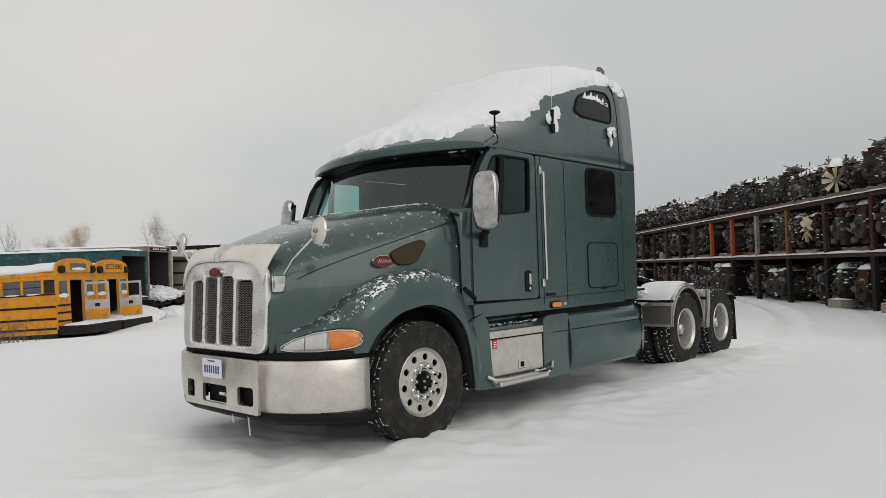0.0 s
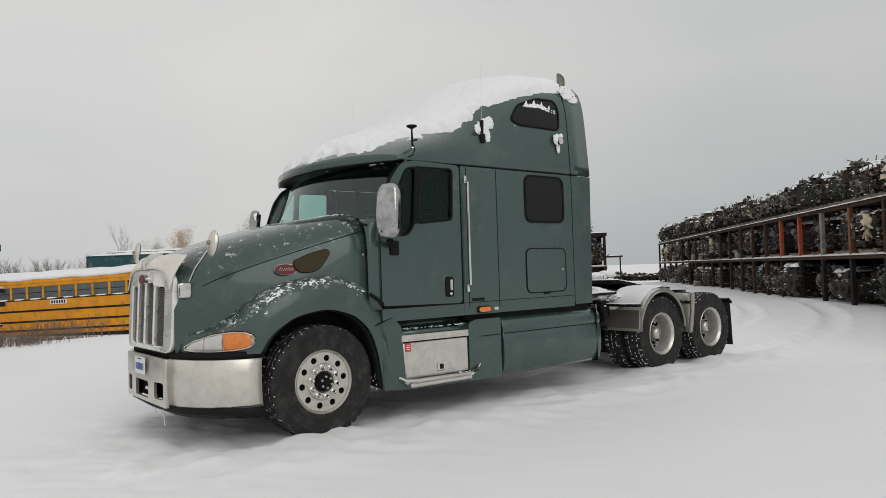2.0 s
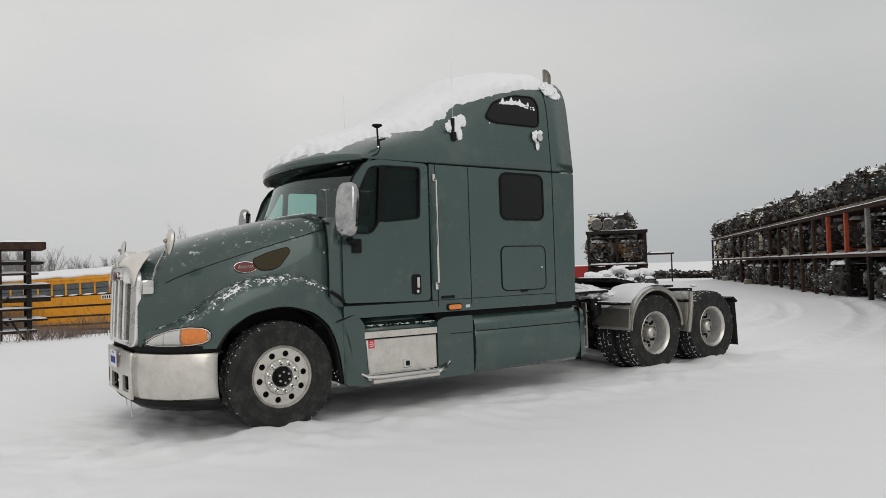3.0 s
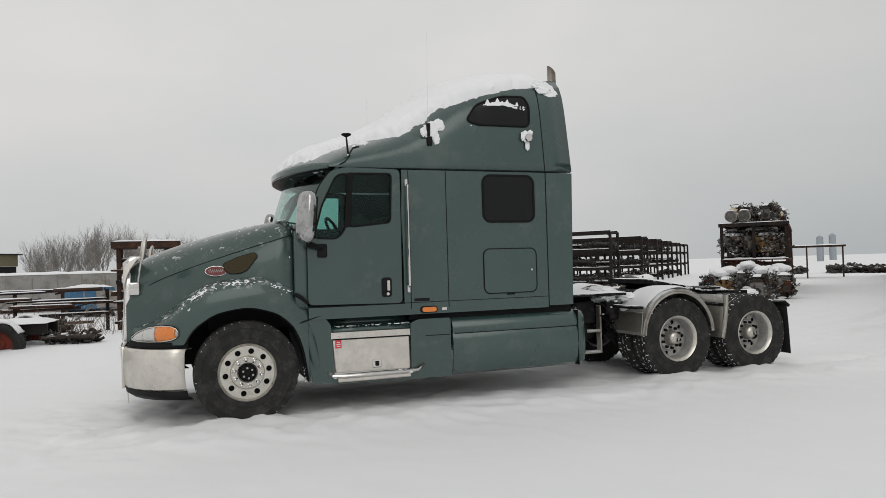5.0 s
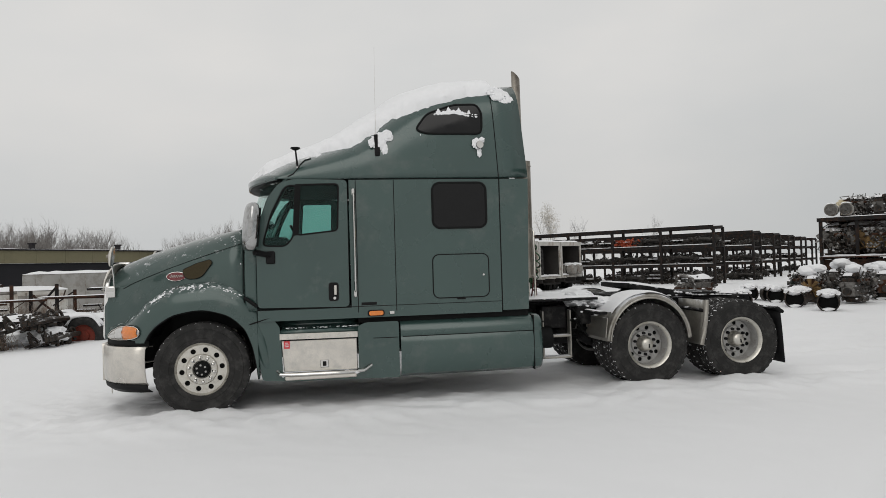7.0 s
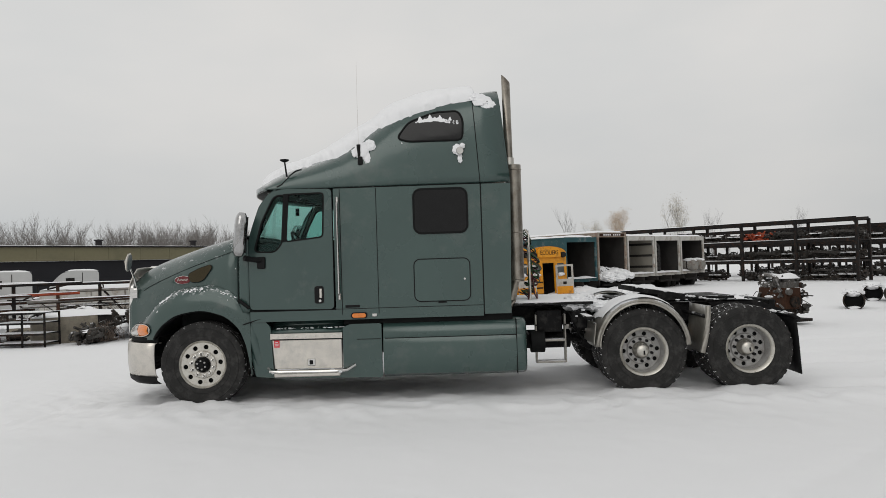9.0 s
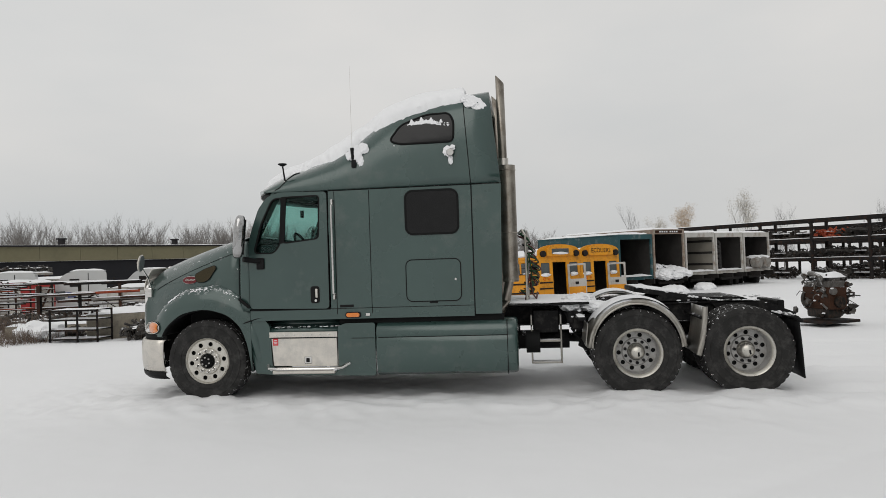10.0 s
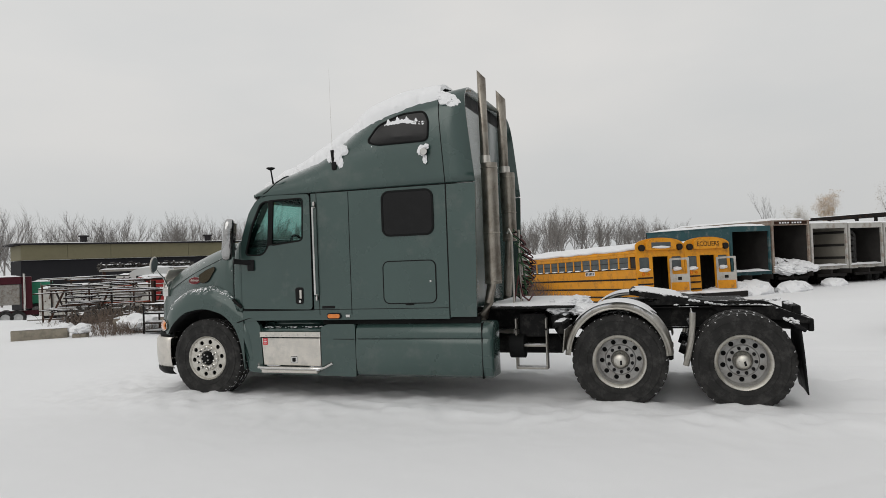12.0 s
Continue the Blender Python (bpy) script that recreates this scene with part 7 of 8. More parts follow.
def engine_rack(name, base, s_list, depth, z0, z1, z2, post_mats, group, label, seed, back=True, top_pile=True):
    """Two storeys of welded steel bays full of engines, with more piled on the roof deck."""
    rnd = random.Random(seed)
    M = frame_of(base[0], base[1], z0, RACK_X)
    T = thing(name, M, label, "engine rack")
    xs = [-s for s in s_list]
    x_lo, x_hi = min(xs), max(xs)
    length, mid = x_hi - x_lo, (x_hi + x_lo) / 2
    for k, x in enumerate(xs):
        up, low = post_mats.get(k, (RACKBROWN, RACKBROWN))
        for y in (0.06, depth - 0.06):
            part("lower_post", box(B(), (x, y, z1 / 2), (0.16, 0.12, z1), 0.012), low, T)
            part("upper_post", box(B(), (x, y, (z1 + z2) / 2), (0.13, 0.12, z2 - z1), 0.012), up, T)
        if (k % 2 == 0 or k in post_mats) and (back or k):
            part("divider_panel", box(B(), (x, depth * 0.45, (z1 + z2) / 2), (0.03, depth * 0.4, z2 - z1 - 0.25)), up, T)
    for z in (z1, z2):
        part("front_beam", box(B(), (mid, 0.05, z), (length + 0.2, 0.12, 0.1), 0.01), RACKBROWN, T)
        part("back_beam", box(B(), (mid, depth - 0.05, z), (length + 0.2, 0.14, 0.13), 0.01), RACKBROWN, T)
        part("shelf_deck", box(B(), (mid, depth / 2, z + 0.04), (length + 0.2, depth - 0.1, 0.05)), RACKBROWN, T)
        part("beam_snow", snow_slab(B(), x_lo - 0.1, x_hi + 0.1, -0.07, 0.34, z + 0.05, 0.065, 0.1, 0.04, z), SNOW, T)
    part("deck_snow", snow_slab(B(), x_lo - 0.1, x_hi + 0.1, 0.3, depth, z2 + 0.066, 0.06, 0.35, 0.05, 2.2), SNOW, T)
    if back:
        for k in range(len(xs) - 1):
            if rnd.random() < 0.55:
                part("back_panel", box(B(), ((xs[k] + xs[k + 1]) / 2, depth - 0.1, (z1 + z2) / 2 - 0.1), (abs(xs[k] - xs[k + 1]) - 0.1, 0.03, z2 - z1 - 0.3)), rnd.choice((RACKBROWN, RACKBLACK, RACKBLACK, RACKORANGE)), T)
            # black panels added behind every lower bay to stand in for shade
            if True:
                part("back_panel", box(B(), ((xs[k] + xs[k + 1]) / 2, depth - 0.1, z1 / 2), (abs(xs[k] - xs[k + 1]) - 0.02, 0.03, z1 - 0.02)), RACKBLACK, T)
    for k in range(len(xs) - 1):
        w = abs(xs[k] - xs[k + 1])
        xc = (xs[k] + xs[k + 1]) / 2
        for z in (0.02, z1 + 0.07):
            for q in range(2 if z > 1 else 1):
                sc = rnd.uniform(0.92, 1.08)
                y = 0.62 + 0.95 * q + rnd.uniform(-0.12, 0.12)
                turn = rnd.choice((-78, -90, -100, 80, 95, 5, 180, -12)) + rnd.uniform(-8, 8)
                for d in ((-0.45, 0.45) if abs(turn) > 60 and abs(turn) < 120 else (0.0,)):
                    m = M @ Matrix.Translation((xc + d * w * 0.52 + rnd.uniform(-0.05, 0.05), y, z + 0.13)) @ Matrix.Rotation(radians(turn + rnd.uniform(-9, 9)), 4, "Z") @ Matrix.Scale(sc, 4)
                    if q == 0 or d >= 0:
                        put_engine(rnd.choice((0, 1, 2, 5, 1, 1, 5, 3, 6, 2)), m, group)
                if q == 0:
                    put_pallet(M @ Matrix.Translation((xc, y, z)), "rack pallets")
            if rnd.random() < 0.3:
                block(M @ Matrix.Translation((xc + rnd.uniform(-0.5, 0.5), -0.05 if z < 1 else 0.22, z)), (0.6, 0.34, 0.34))
    if top_pile:
        x = x_lo + 0.4
        while x < x_hi - (0 if back else 4.6):
            for y in (0.55, 1.65):
                sc = rnd.uniform(0.7, 1.0)
                m = M @ Matrix.Translation((x + rnd.uniform(-0.2, 0.2), y, z2 + 0.2)) @ Matrix.Rotation(radians(rnd.uniform(0, 360)), 4, "Z") @ Matrix.Rotation(radians(rnd.choice((0, 0, 0, 24, -15))), 4, "Y") @ Matrix.Scale(sc, 4)
                put_engine(rnd.choice((0, 1, 2, 5, 1, 1, 5, 3, 6, 2)), m, group)
                if y < 1:
                    put_pallet(M @ Matrix.Translation((x, y, z2 + 0.06)), "rack pallets")
            x += rnd.uniform(0.85, 1.15)
    return T


S_LIST = [-10.2, -8.2, -6.1, -4.1, -2.05, 0.0, 2.05, 4.0, 5.9, 7.7, 9.5, 11.3, 13.2, 15.1, 17.0, 19.0, 21.0, 23.0, 25.2, 27.5, 29.8, 32.2, 34.5]
MATS = {3: (RACKBROWN, RACKBLACK), 4: (RACKBROWN, RACKBLACK), 5: (RACKORANGE, RACKBLACK), 6: (RACKGREY, RACKBLACK), 7: (RACKRED, RACKBLACK), 8: (RACKRED, RACKBLACK)}
engine_rack("engine_rack", (-6.44, 21.92), S_LIST, 2.4, 0.0, 1.47, 2.88, MATS, "engines on the long rack", "long two-storey steel rack packed with salvaged engines", 11)
engine_rack("engine_rack", (-19.76, 24.4), [0.0, 2.6, 5.2, 7.8, 10.4], 2.5, -0.05, 1.4, 2.86, {0: (RACKBLACK, RACKBLACK)}, "engines on the short rack", "short two-storey steel rack with engines, seen end on", 23, back=False)
T = thing("rack_panels", frame_of(-19.76, 24.4, -0.05, RACK_X), "dark end panels in the short rack, upper one for shade", "steel panels")
# upper panel is added to paint the darkness behind the engines
part("upper_panel", box(B(), (-1.5, 1.25, 2.1), (0.04, 2.3, 1.35)), RACKBLACK, T)
part("lower_panel", box(B(), (-0.25, 1.25, 1.0), (0.04, 2.4, 0.7)), RACKBROWN, T)
part("side_panel", box(B(), (-5.2, 2.45, 0.7), (10.2, 0.04, 1.3)), RACKBLACK, T)
part("mid_post", box(B(), (-0.02, 1.25, 2.1), (0.12, 0.12, 1.4)), RACKBLACK, T)
part("end_beam", box(B(), (0.06, 1.25, 2.86), (0.12, 2.6, 0.14)), RACKBLACK, T)
part("ledge_snow", snow_slab(B(), -0.3, 0.12, 0.0, 2.5, 1.46, 0.09, 0.12, 0.05), SNOW, T)
for y, kind in ((0.62, 5), (1.85, 4)):
    put_engine(kind, T.matrix_basis @ Matrix.Translation((-0.55, y, 1.5)) @ Matrix.Rotation(radians(90 + 10 * kind), 4, "Z") @ Matrix.Scale(0.95, 4), "engines on the short rack")
# twin drums on the short rack's roof
for k in range(2):
    T = thing("fan_shroud", frame_of(-19.5 + 0.37 * k, 24.75 + 0.335 * k, 2.94, (0.742, 0.671)), "round grey metal drum lying on the rack roof", "metal drum", "roof drums")
    part("drum_ring", cyl(B(), (0, -0.12, 0.235), (0, 0.2, 0.235), 0.235, seg=26), RACKGREY, T)
    part("drum_hub", lathe(B(), [(0.001, 0.0), (0.2, 0.0), (0.205, 0.02), (0.17, 0.025), (0.16, 0.008), (0.06, 0.008), (0.05, 0.05), (0.001, 0.05)], Matrix.Translation((0, -0.123, 0.235)) @ Euler((radians(90), 0, 0)).to_matrix().to_4x4(), 22), IRON_G, T)
    part("drum_snow", ball(B(), (0, 0.05, 0.46), 0.15, (1.2, 1.1, 0.3), 2, 0.4), SNOW, T)

# heap of engines, fans and axle ends in the open
rnd = random.Random(41)
for k, (x, y, z, kind, turn) in enumerate(((-15.7, 20.9, 0.0, 4, 130), (-15.0, 21.8, 0.0, 1, 115), (-16.3, 22.4, 0.15, 0, 100), (-17.0, 21.6, 0.0, 3, 60), (-16.8, 24.4, 0.0, 0, 40), (-16.0, 23.6, 0.0, 6, 150), (-17.5, 23.3, 0.0, 1, 30))):
    put_engine(kind, Matrix.Translation((x, y, z)) @ Matrix.Rotation(radians(turn), 4, "Z") @ Matrix.Scale(0.86, 4), "engines heaped on the snow", "engine with a large fan heaped under thick snow" if kind in (4, 5) else "")
    bm = B()
    for j in range(3):
        ball(bm, (rnd.uniform(-0.25, 0.25), rnd.uniform(-0.25, 0.25), 1.02 + rnd.uniform(-0.05, 0.1)), rnd.uniform(0.16, 0.27), (1.1, 1.1, 0.6), 3, 0.16)
    tagged(part("heap_snow", bm, SNOW, None, "", (x, y, z)), "thick snow on the heaped engines", "snow", kind="stuff")


def axle_end(x, y, turn, r=0.28):
    T = thing("axle_housing", Matrix.Translation((x, y, ground_z(x, y) + r - 0.04)) @ Matrix.Rotation(radians(turn), 4, "Z"), "black hollow axle housing lying in snow", "axle housing", "axle housings")
    bm = B()
    lathe(bm, [(r, 0.0), (r * 0.99, 0.35), (r * 0.6, 0.5), (r * 0.4, 0.9), (r * 0.34, 0.9), (r * 0.5, 0.45), (r * 0.88, 0.3), (r * 0.88, 0.0), (r, 0.0)], Euler((radians(-90), 0, 0)).to_matrix().to_4x4(), 20)
    part("housing", bm, IRON, T)
    part("lip_snow", ball(B(), (0, 0.05, -r * 0.72), r * 0.5, (1.2, 0.5, 0.4), 2, 0.4), SNOW, T)
    # black plug paints the shade inside the hollow end
    part("dark_bore", cyl(B(), (0, 0.22, 0), (0, 0.24, 0), r * 0.86, seg=20), SEAM, T)
    part("housing_snow", ball(B(), (0, 0.3, r * 0.8), r * 0.85, (1.15, 1.5, 0.5), 3, 0.35), SNOW, T)


for x, y, turn in ((-18.0, 20.2, 58), (-16.5, 20.1, 50), (-14.4, 19.2, 52), (-12.8, 19.0, 48), (-15.7, 23.3, 42), (-17.3, 20.5, 70), (-15.1, 19.7, 20)):
    axle_end(x, y, turn)

axle_end(-15.1, 18.0, 62, 0.27)

# lone engine on a steel plate
put_engine(6, Matrix.Translation((-12.0, 14.6, 0.1)) @ Matrix.Rotation(radians(196), 4, "Z") @ Matrix.Diagonal((0.78, 0.9, 0.95, 1)), "engine standing alone", "rust-brown engine standing alone on a steel plate")
T = thing("steel_plate", (-12.0, 14.6, 0.05), "black steel plate under an engine in the snow", "steel plate")
part("plate_body", box(B(), (0, 0, 0.03), (0.9, 1.0, 0.06), 0.01, rot=Euler((0, 0, radians(25))).to_matrix()), RACKBLACK, T)


# ---- black pallet racks ----
def scrap_frame(material, label, seed, name="salvage_heap"):
    """A bundle of tubes, beams and springs as they lie on the shelves."""
    rnd = random.Random(seed)
    T = thing(name, (0, 0, 0), label, "steel parts")
    for k in range(4):
        y0, z = rnd.uniform(-0.45, 0.45), rnd.uniform(0.05, 0.35)
        part("steel_bar", tube(B(), [(-1.1 + rnd.uniform(-0.2, 0.2), y0, z), (rnd.uniform(-0.2, 0.2), y0 + rnd.uniform(-0.1, 0.1), z + rnd.uniform(0, 0.1)), (1.1 + rnd.uniform(-0.2, 0.2), y0 + rnd.uniform(-0.2, 0.2), z)], rnd.uniform(0.05, 0.1), 7), material, T)
    for k in range(2):
        x, y = rnd.uniform(-1, 1), rnd.uniform(-0.3, 0.3)
        part("brake_drum", lathe(B(), [(0.001, -0.1), (0.1, -0.12), (0.22, -0.1), (0.26, 0.0), (0.22, 0.1), (0.1, 0.12), (0.001, 0.1)], Matrix.Translation((x, y, 0.26)) @ Euler((radians(80), 0, k * 1.3)).to_matrix().to_4x4(), 14), IRON, T)
    bm = B()
    for _ in range(84):
        e = Vector((rnd.uniform(-1.1, 1.1), rnd.uniform(-0.5, 0.5), rnd.uniform(0.02, 0.5)))
        if rnd.random() < 0.5:
            d = Vector((rnd.uniform(-1, 1), rnd.uniform(-1, 1), rnd.uniform(-0.4, 0.4))).normalized() * rnd.uniform(0.1, 0.3)
            cyl(bm, e - d, e + d, rnd.uniform(0.02, 0.07), seg=7)
        else:
            lathe(bm, [(0.1, -0.04), (0.17, -0.04), (0.17, 0.04), (0.1, 0.04), (0.1, -0.04)], Matrix.Translation(e) @ Euler((rnd.uniform(0.9, 1.9), 0, rnd.uniform(-0.8, 0.8))).to_matrix().to_4x4(), 10) if _ % 3 == 0 else box(bm, e, (rnd.uniform(0.08, 0.3), rnd.uniform(0.06, 0.2), rnd.uniform(0.05, 0.16)), 0, Euler((rnd.uniform(-0.5, 0.5), 0, rnd.uniform(-1, 1))).to_matrix())
    part("scrap", bm, material, T, "jumble of small steel pieces")["kind"] = "stuff"
    part("snow_cap", snow_slab(B(), -0.95, 0.95, -0.3, 0.35, 0.36, 0.09, 0.13, 0.16, seed * 2.3), SNOW, T, "cap of fresh snow")
    return T


FRAMES = [scrap_frame(IRON, "heap of black axle parts under snow on a shelf", 1), scrap_frame(SCRAP, "heap of grey axle parts under snow on a shelf", 2), scrap_frame(RACKRED, "stack of red steel frames under snow on a shelf", 3)]
FUSED = set()


def put_frame(k, m, group="parts on the black racks"):
    if k not in FUSED:
        FUSED.add(k)
        FRAMES[k].matrix_basis = m
        ob = FRAMES[k]
    else:
        ob = copy_thing(FRAMES[k], m)
    ob["group"] = group


def pallet_rack(x, y, z, length, bays, levels, depth, seed, red=(), per=2):
    """Open black shelving that runs back from (x, y)."""
    rnd = random.Random(seed)
    M = frame_of(x, y, z, FACE)
    T = thing("pallet_rack", M, "black open steel shelving loaded with snow-covered axle parts", "steel shelving", "black shelving rows")
    for k in range(bays + 1):
        yy = length * k / bays
        for xx in (0.0, depth):
            part("upright", box(B(), (xx, yy, levels[-1] / 2), (0.15, 0.15, levels[-1]), 0.01), RACKBLACK, T)
        for lv in levels:
            part("cross_arm", box(B(), (depth / 2, yy, lv - 0.02), (depth, 0.08, 0.1), 0.008), RACKBLACK, T)
            for xx in (0.0,):
                part("knee_brace", prism(B(), [[(yy, lv - 0.06), (yy + 0.28, lv - 0.06), (yy, lv - 0.34)]], xx - 0.02, xx + 0.02, side), RACKBLACK, T)
    for lv in levels:
        for xx in (0.0, depth):
            part("shelf_beam", box(B(), (xx, length / 2, lv), (0.08, length, 0.2), 0.01), RACKBLACK, T)
        part("beam_snow", snow_slab(B(), -0.05, 0.42, 0, length, lv + 0.1, 0.06, 0.16, 0.03, lv), SNOW, T)
    for lv in [0.0] + levels[:-1]:
        for k in range(bays):
            for q in range(per):
                if rnd.random() < 0.88:
                    kind = 2 if (lv, k) in red and q == 1 else rnd.randrange(2)
                    put_frame(kind, M @ Matrix.Translation((depth / 2, length * (k + (0.28 if per == 2 else 0.5) + 0.46 * q) / bays, lv + 0.1)) @ Matrix.Rotation(radians(90 + rnd.uniform(-6, 6)), 4, "Z") @ Matrix.Scale(rnd.uniform(0.85, 1.1), 4))
    return T


R0 = Vector((-34.2, 28.9))
pallet_rack(R0.x, R0.y, -0.18, 16.4, 5, [1.2, 2.35, 3.5], 1.6, 7, red={(2.35, 1)})
for k, (off, ln, back) in enumerate(((7.4, 16.0, 0.0), (14.0, 14.0, 0.5), (20.0, 14.0, 1.0), (26.0, 14.0, 1.5), (32.0, 14.0, 2.0))):
    P = R0 + FV * off + Vector((-0.78, -0.63)) * back
    pallet_rack(P.x, P.y, -0.18, ln, 5 if k == 0 else 4, [1.2, 2.3, 3.3 - 0.05 * k], 1.6, 17 + k, (), 2 if k == 0 else 1)

# ---- the corner behind the truck's nose ----
GRP = "long steel on the racks"
def steel_rack(x, y, z, xd, length, levels, seed, label, rows=4):
    """A rack of long snow-lined beams, with posts and cross braces."""
    rnd = random.Random(seed)
    T = thing("beam_rack", frame_of(x, y, z, xd), label, "steel rack", "beam racks")
    thin = 1.0 if rows < 5 else 0.55
    n = max(3, int(length / (1.1 * thin)))
    for k in range(n + 1):
        xx = length * k / n
        part("post", box(B(), (xx, 0, levels[-1] / 2), (0.1 * thin, 0.1 * thin, levels[-1]), 0.008), RACKBROWN if k % 2 else RACKBLACK, T)
        if k < n and rnd.random() < 0.7:
            a, b = (0.15, levels[-1] - 0.1) if k % 2 else (levels[-1] - 0.1, 0.15)
            part("brace", tube(B(), [(xx, -0.06, a), (xx + length / n, -0.06, b)], 0.035, 6), rnd.choice((RACKGREY, RACKBROWN, RACKBLACK)), T)
    for lv in levels:
        for q in range(rows):
            a = rnd.uniform(-0.4, length * 0.75)
            b = min(length + 0.5, a + rnd.uniform(length * 0.25, length * 0.55))
            y0 = -0.3 + 0.8 / rows * q + rnd.uniform(-0.05, 0.05)
            zz = lv + rnd.uniform(-0.1, 0.1)
            h, tip = rnd.uniform(0.05, 0.1) * thin, rnd.uniform(-0.012, 0.012)
            bm = tube(B(), [(a, y0, zz - tip), ((a + b) / 2, y0, zz), (b, y0, zz + tip)], h / 2, 4)
            part("beam", bm, rnd.choice((RACKBROWN, RACKBLACK, RACKBLACK, RACKGREY, RACKRED if q == 2 else RACKBROWN)), T)
            part("beam_snow", snow_slab(B(), a, b, y0 - 0.03 * thin, y0 + 0.03 * thin, zz + h * 0.4, 0.04 * thin, 0.16, 0.012 * thin, lv + q, top=lambda x, y: tip * (2 * (x - a) / (b - a) - 1)), SNOW, T)
    for k in range(int(length * 3)):
        p = Vector((rnd.uniform(0, length), rnd.uniform(-0.35, 0.3), rnd.uniform(0.1, levels[-1])))
        d = Vector((rnd.uniform(-0.7, 0.7), rnd.uniform(-0.2, 0.2), rnd.uniform(-0.5, 0.5)))
        part("offcut", tube(B(), [p - d / 2, p + d / 2], rnd.uniform(0.012, 0.03), 5), rnd.choice((RACKBLACK, RACKBROWN, RACKBLACK)), T)
    return T


steel_rack(-21.5, 1.5, -0.35, (0.2, -0.98), 5.0, [0.4, 0.7, 0.95, 1.2, 1.45], 4, "rack of long rusty beams lined with snow")
steel_rack(-20.4, -2.6, -0.45, (0.48, -0.877), 6.2, [0.35, 0.65, 0.95, 1.2, 1.45, 1.75], 5, "rack of long rusty beams lined with snow")
steel_rack(-17.5, -8.0, -0.5, (0.68, -0.73), 3.6, [0.2, 0.4, 0.6, 0.8, 1.0, 1.2, 1.4, 1.6, 1.8], 6, "rack of thin steel sections lined with snow", 7)
steel_rack(-18.9, -8.6, -0.5, (0.6, -0.8), 4.0, [0.25, 0.45, 0.7, 0.95, 1.2, 1.45, 1.7, 1.95], 9, "rack of thin steel sections lined with snow", 6)


def beam_stack():
    """An open stand of posts and boards with a heavy slab on top."""
    rnd = random.Random(9)
    T = thing("beam_stand", Matrix.Translation((-20.0, 3.4, -0.55)), "open stand of dark steel posts and snow-lined boards", "steel stand")
    for x in (0.0, -1.0):
        for y in (-0.12, -0.8, -1.45):
            part("post", box(B(), (x, y, 1.45), (0.1, 0.12, 2.9), 0.01), RACKBROWN if y < -1 else RACKBLACK, T)
    part("top_slab", box(B(), (-0.5, -0.68, 2.96), (1.3, 1.95, 0.2), 0.02), RACKBROWN, T)
    part("slab_snow", snow_slab(B(), -1.15, 0.15, -1.65, 0.29, 3.062, 0.06, 0.15, 0.03, 1.7), SNOW, T)
    for k, z in enumerate((2.5, 2.2, 1.85, 1.5, 1.25, 0.95, 0.65, 0.3)):
        h, y1, w = rnd.choice((0.05, 0.07, 0.12)), rnd.uniform(-0.05, 0.42), rnd.uniform(1.5, 2.1)
        x = rnd.uniform(-0.15, 0.15)
        part("board", box(B(), (-0.4 + x, y1 - w / 2, z), (0.9, w, h), 0.01), rnd.choice((RACKBLACK, RACKBROWN, RACKBLACK)), T)
        part("board_snow", snow_slab(B(), -0.82 + x, 0.03 + x, y1 - w, y1, z + h / 2 + 0.002, 0.06, 0.14, 0.04, k), SNOW, T)
    for k in range(5):
        p = Vector((0.08, rnd.uniform(-1.4, 0.0), rnd.uniform(0.2, 1.4)))
        part("leaning_bar", tube(B(), [p, p + Vector((0, rnd.uniform(-0.7, 0.7), rnd.uniform(0.3, 0.8)))], 0.03, 6), rnd.choice((RACKBLACK, RACKBROWN)), T)


beam_stack()


def bare_chassis(x, y, z, turn, length, rim, label):
    T = thing("truck_chassis", Matrix.Translation((x, y, z)) @ Matrix.Rotation(radians(turn), 4, "Z"), label, "truck chassis", "stripped chassis")
    for s in (-0.42, 0.42):
        part("frame_rail", box(B(), (0, s, 0.72), (length, 0.08, 0.24), 0.01), BUSBLACK, T)
    for k in range(4):
        part("cross_member", box(B(), (-length * 0.45 + length * 0.3 * k, 0, 0.72), (0.1, 0.84, 0.18)), BUSBLACK, T)
    part("frame_snow", snow_slab(B(), -length / 2, length / 2, -0.6, 0.6, 0.85, 0.12, 0.2, 0.08, x), SNOW, T)
    for xx in (-length * 0.36, -length * 0.12, length * 0.38):
        for s in (-0.95, 0.95):
            w = yard_wheel(T, xx, s, 0.46, 0.48, 0.28, rim, "y")
            bm = B()
            rows = []
            for k in range(9):
                a = radians(30 + 120 * k / 8)
                r = 0.49 + 0.05 * math.sin(math.pi * k / 8)
                rows.append([(xx + (r + w_) * math.cos(a), s + q * (1 + 3 * w_), 0.46 + (r + w_) * math.sin(a)) for q in (-0.15, -0.07, 0, 0.07, 0.15) for w_ in (0.07 * noise.noise(Vector((k * 0.7, q * 9, xx * 3 + s))),)])
            loft(bm, rows)
            part("wheel_snow", bm, SNOW, w, "snow on the tyre").modifiers.new("thick", "SOLIDIFY").thickness = 0.05
        part("axle", cyl(B(), (xx, -0.9, 0.46), (xx, 0.9, 0.46), 0.07, seg=10), IRON, T)
    for k in range(6):
        part("axle_part", box(B(), (-0.3 + 0.35 * k, -0.55, 0.5 + 0.05 * (k % 2)), (0.24, 0.3, 0.24), 0.05), IRON, T)
    return T


bare_chassis(-15.5, -1.9, -0.36, -96, 5.6, REDRIM, "stripped truck chassis with red rims half buried in snow")


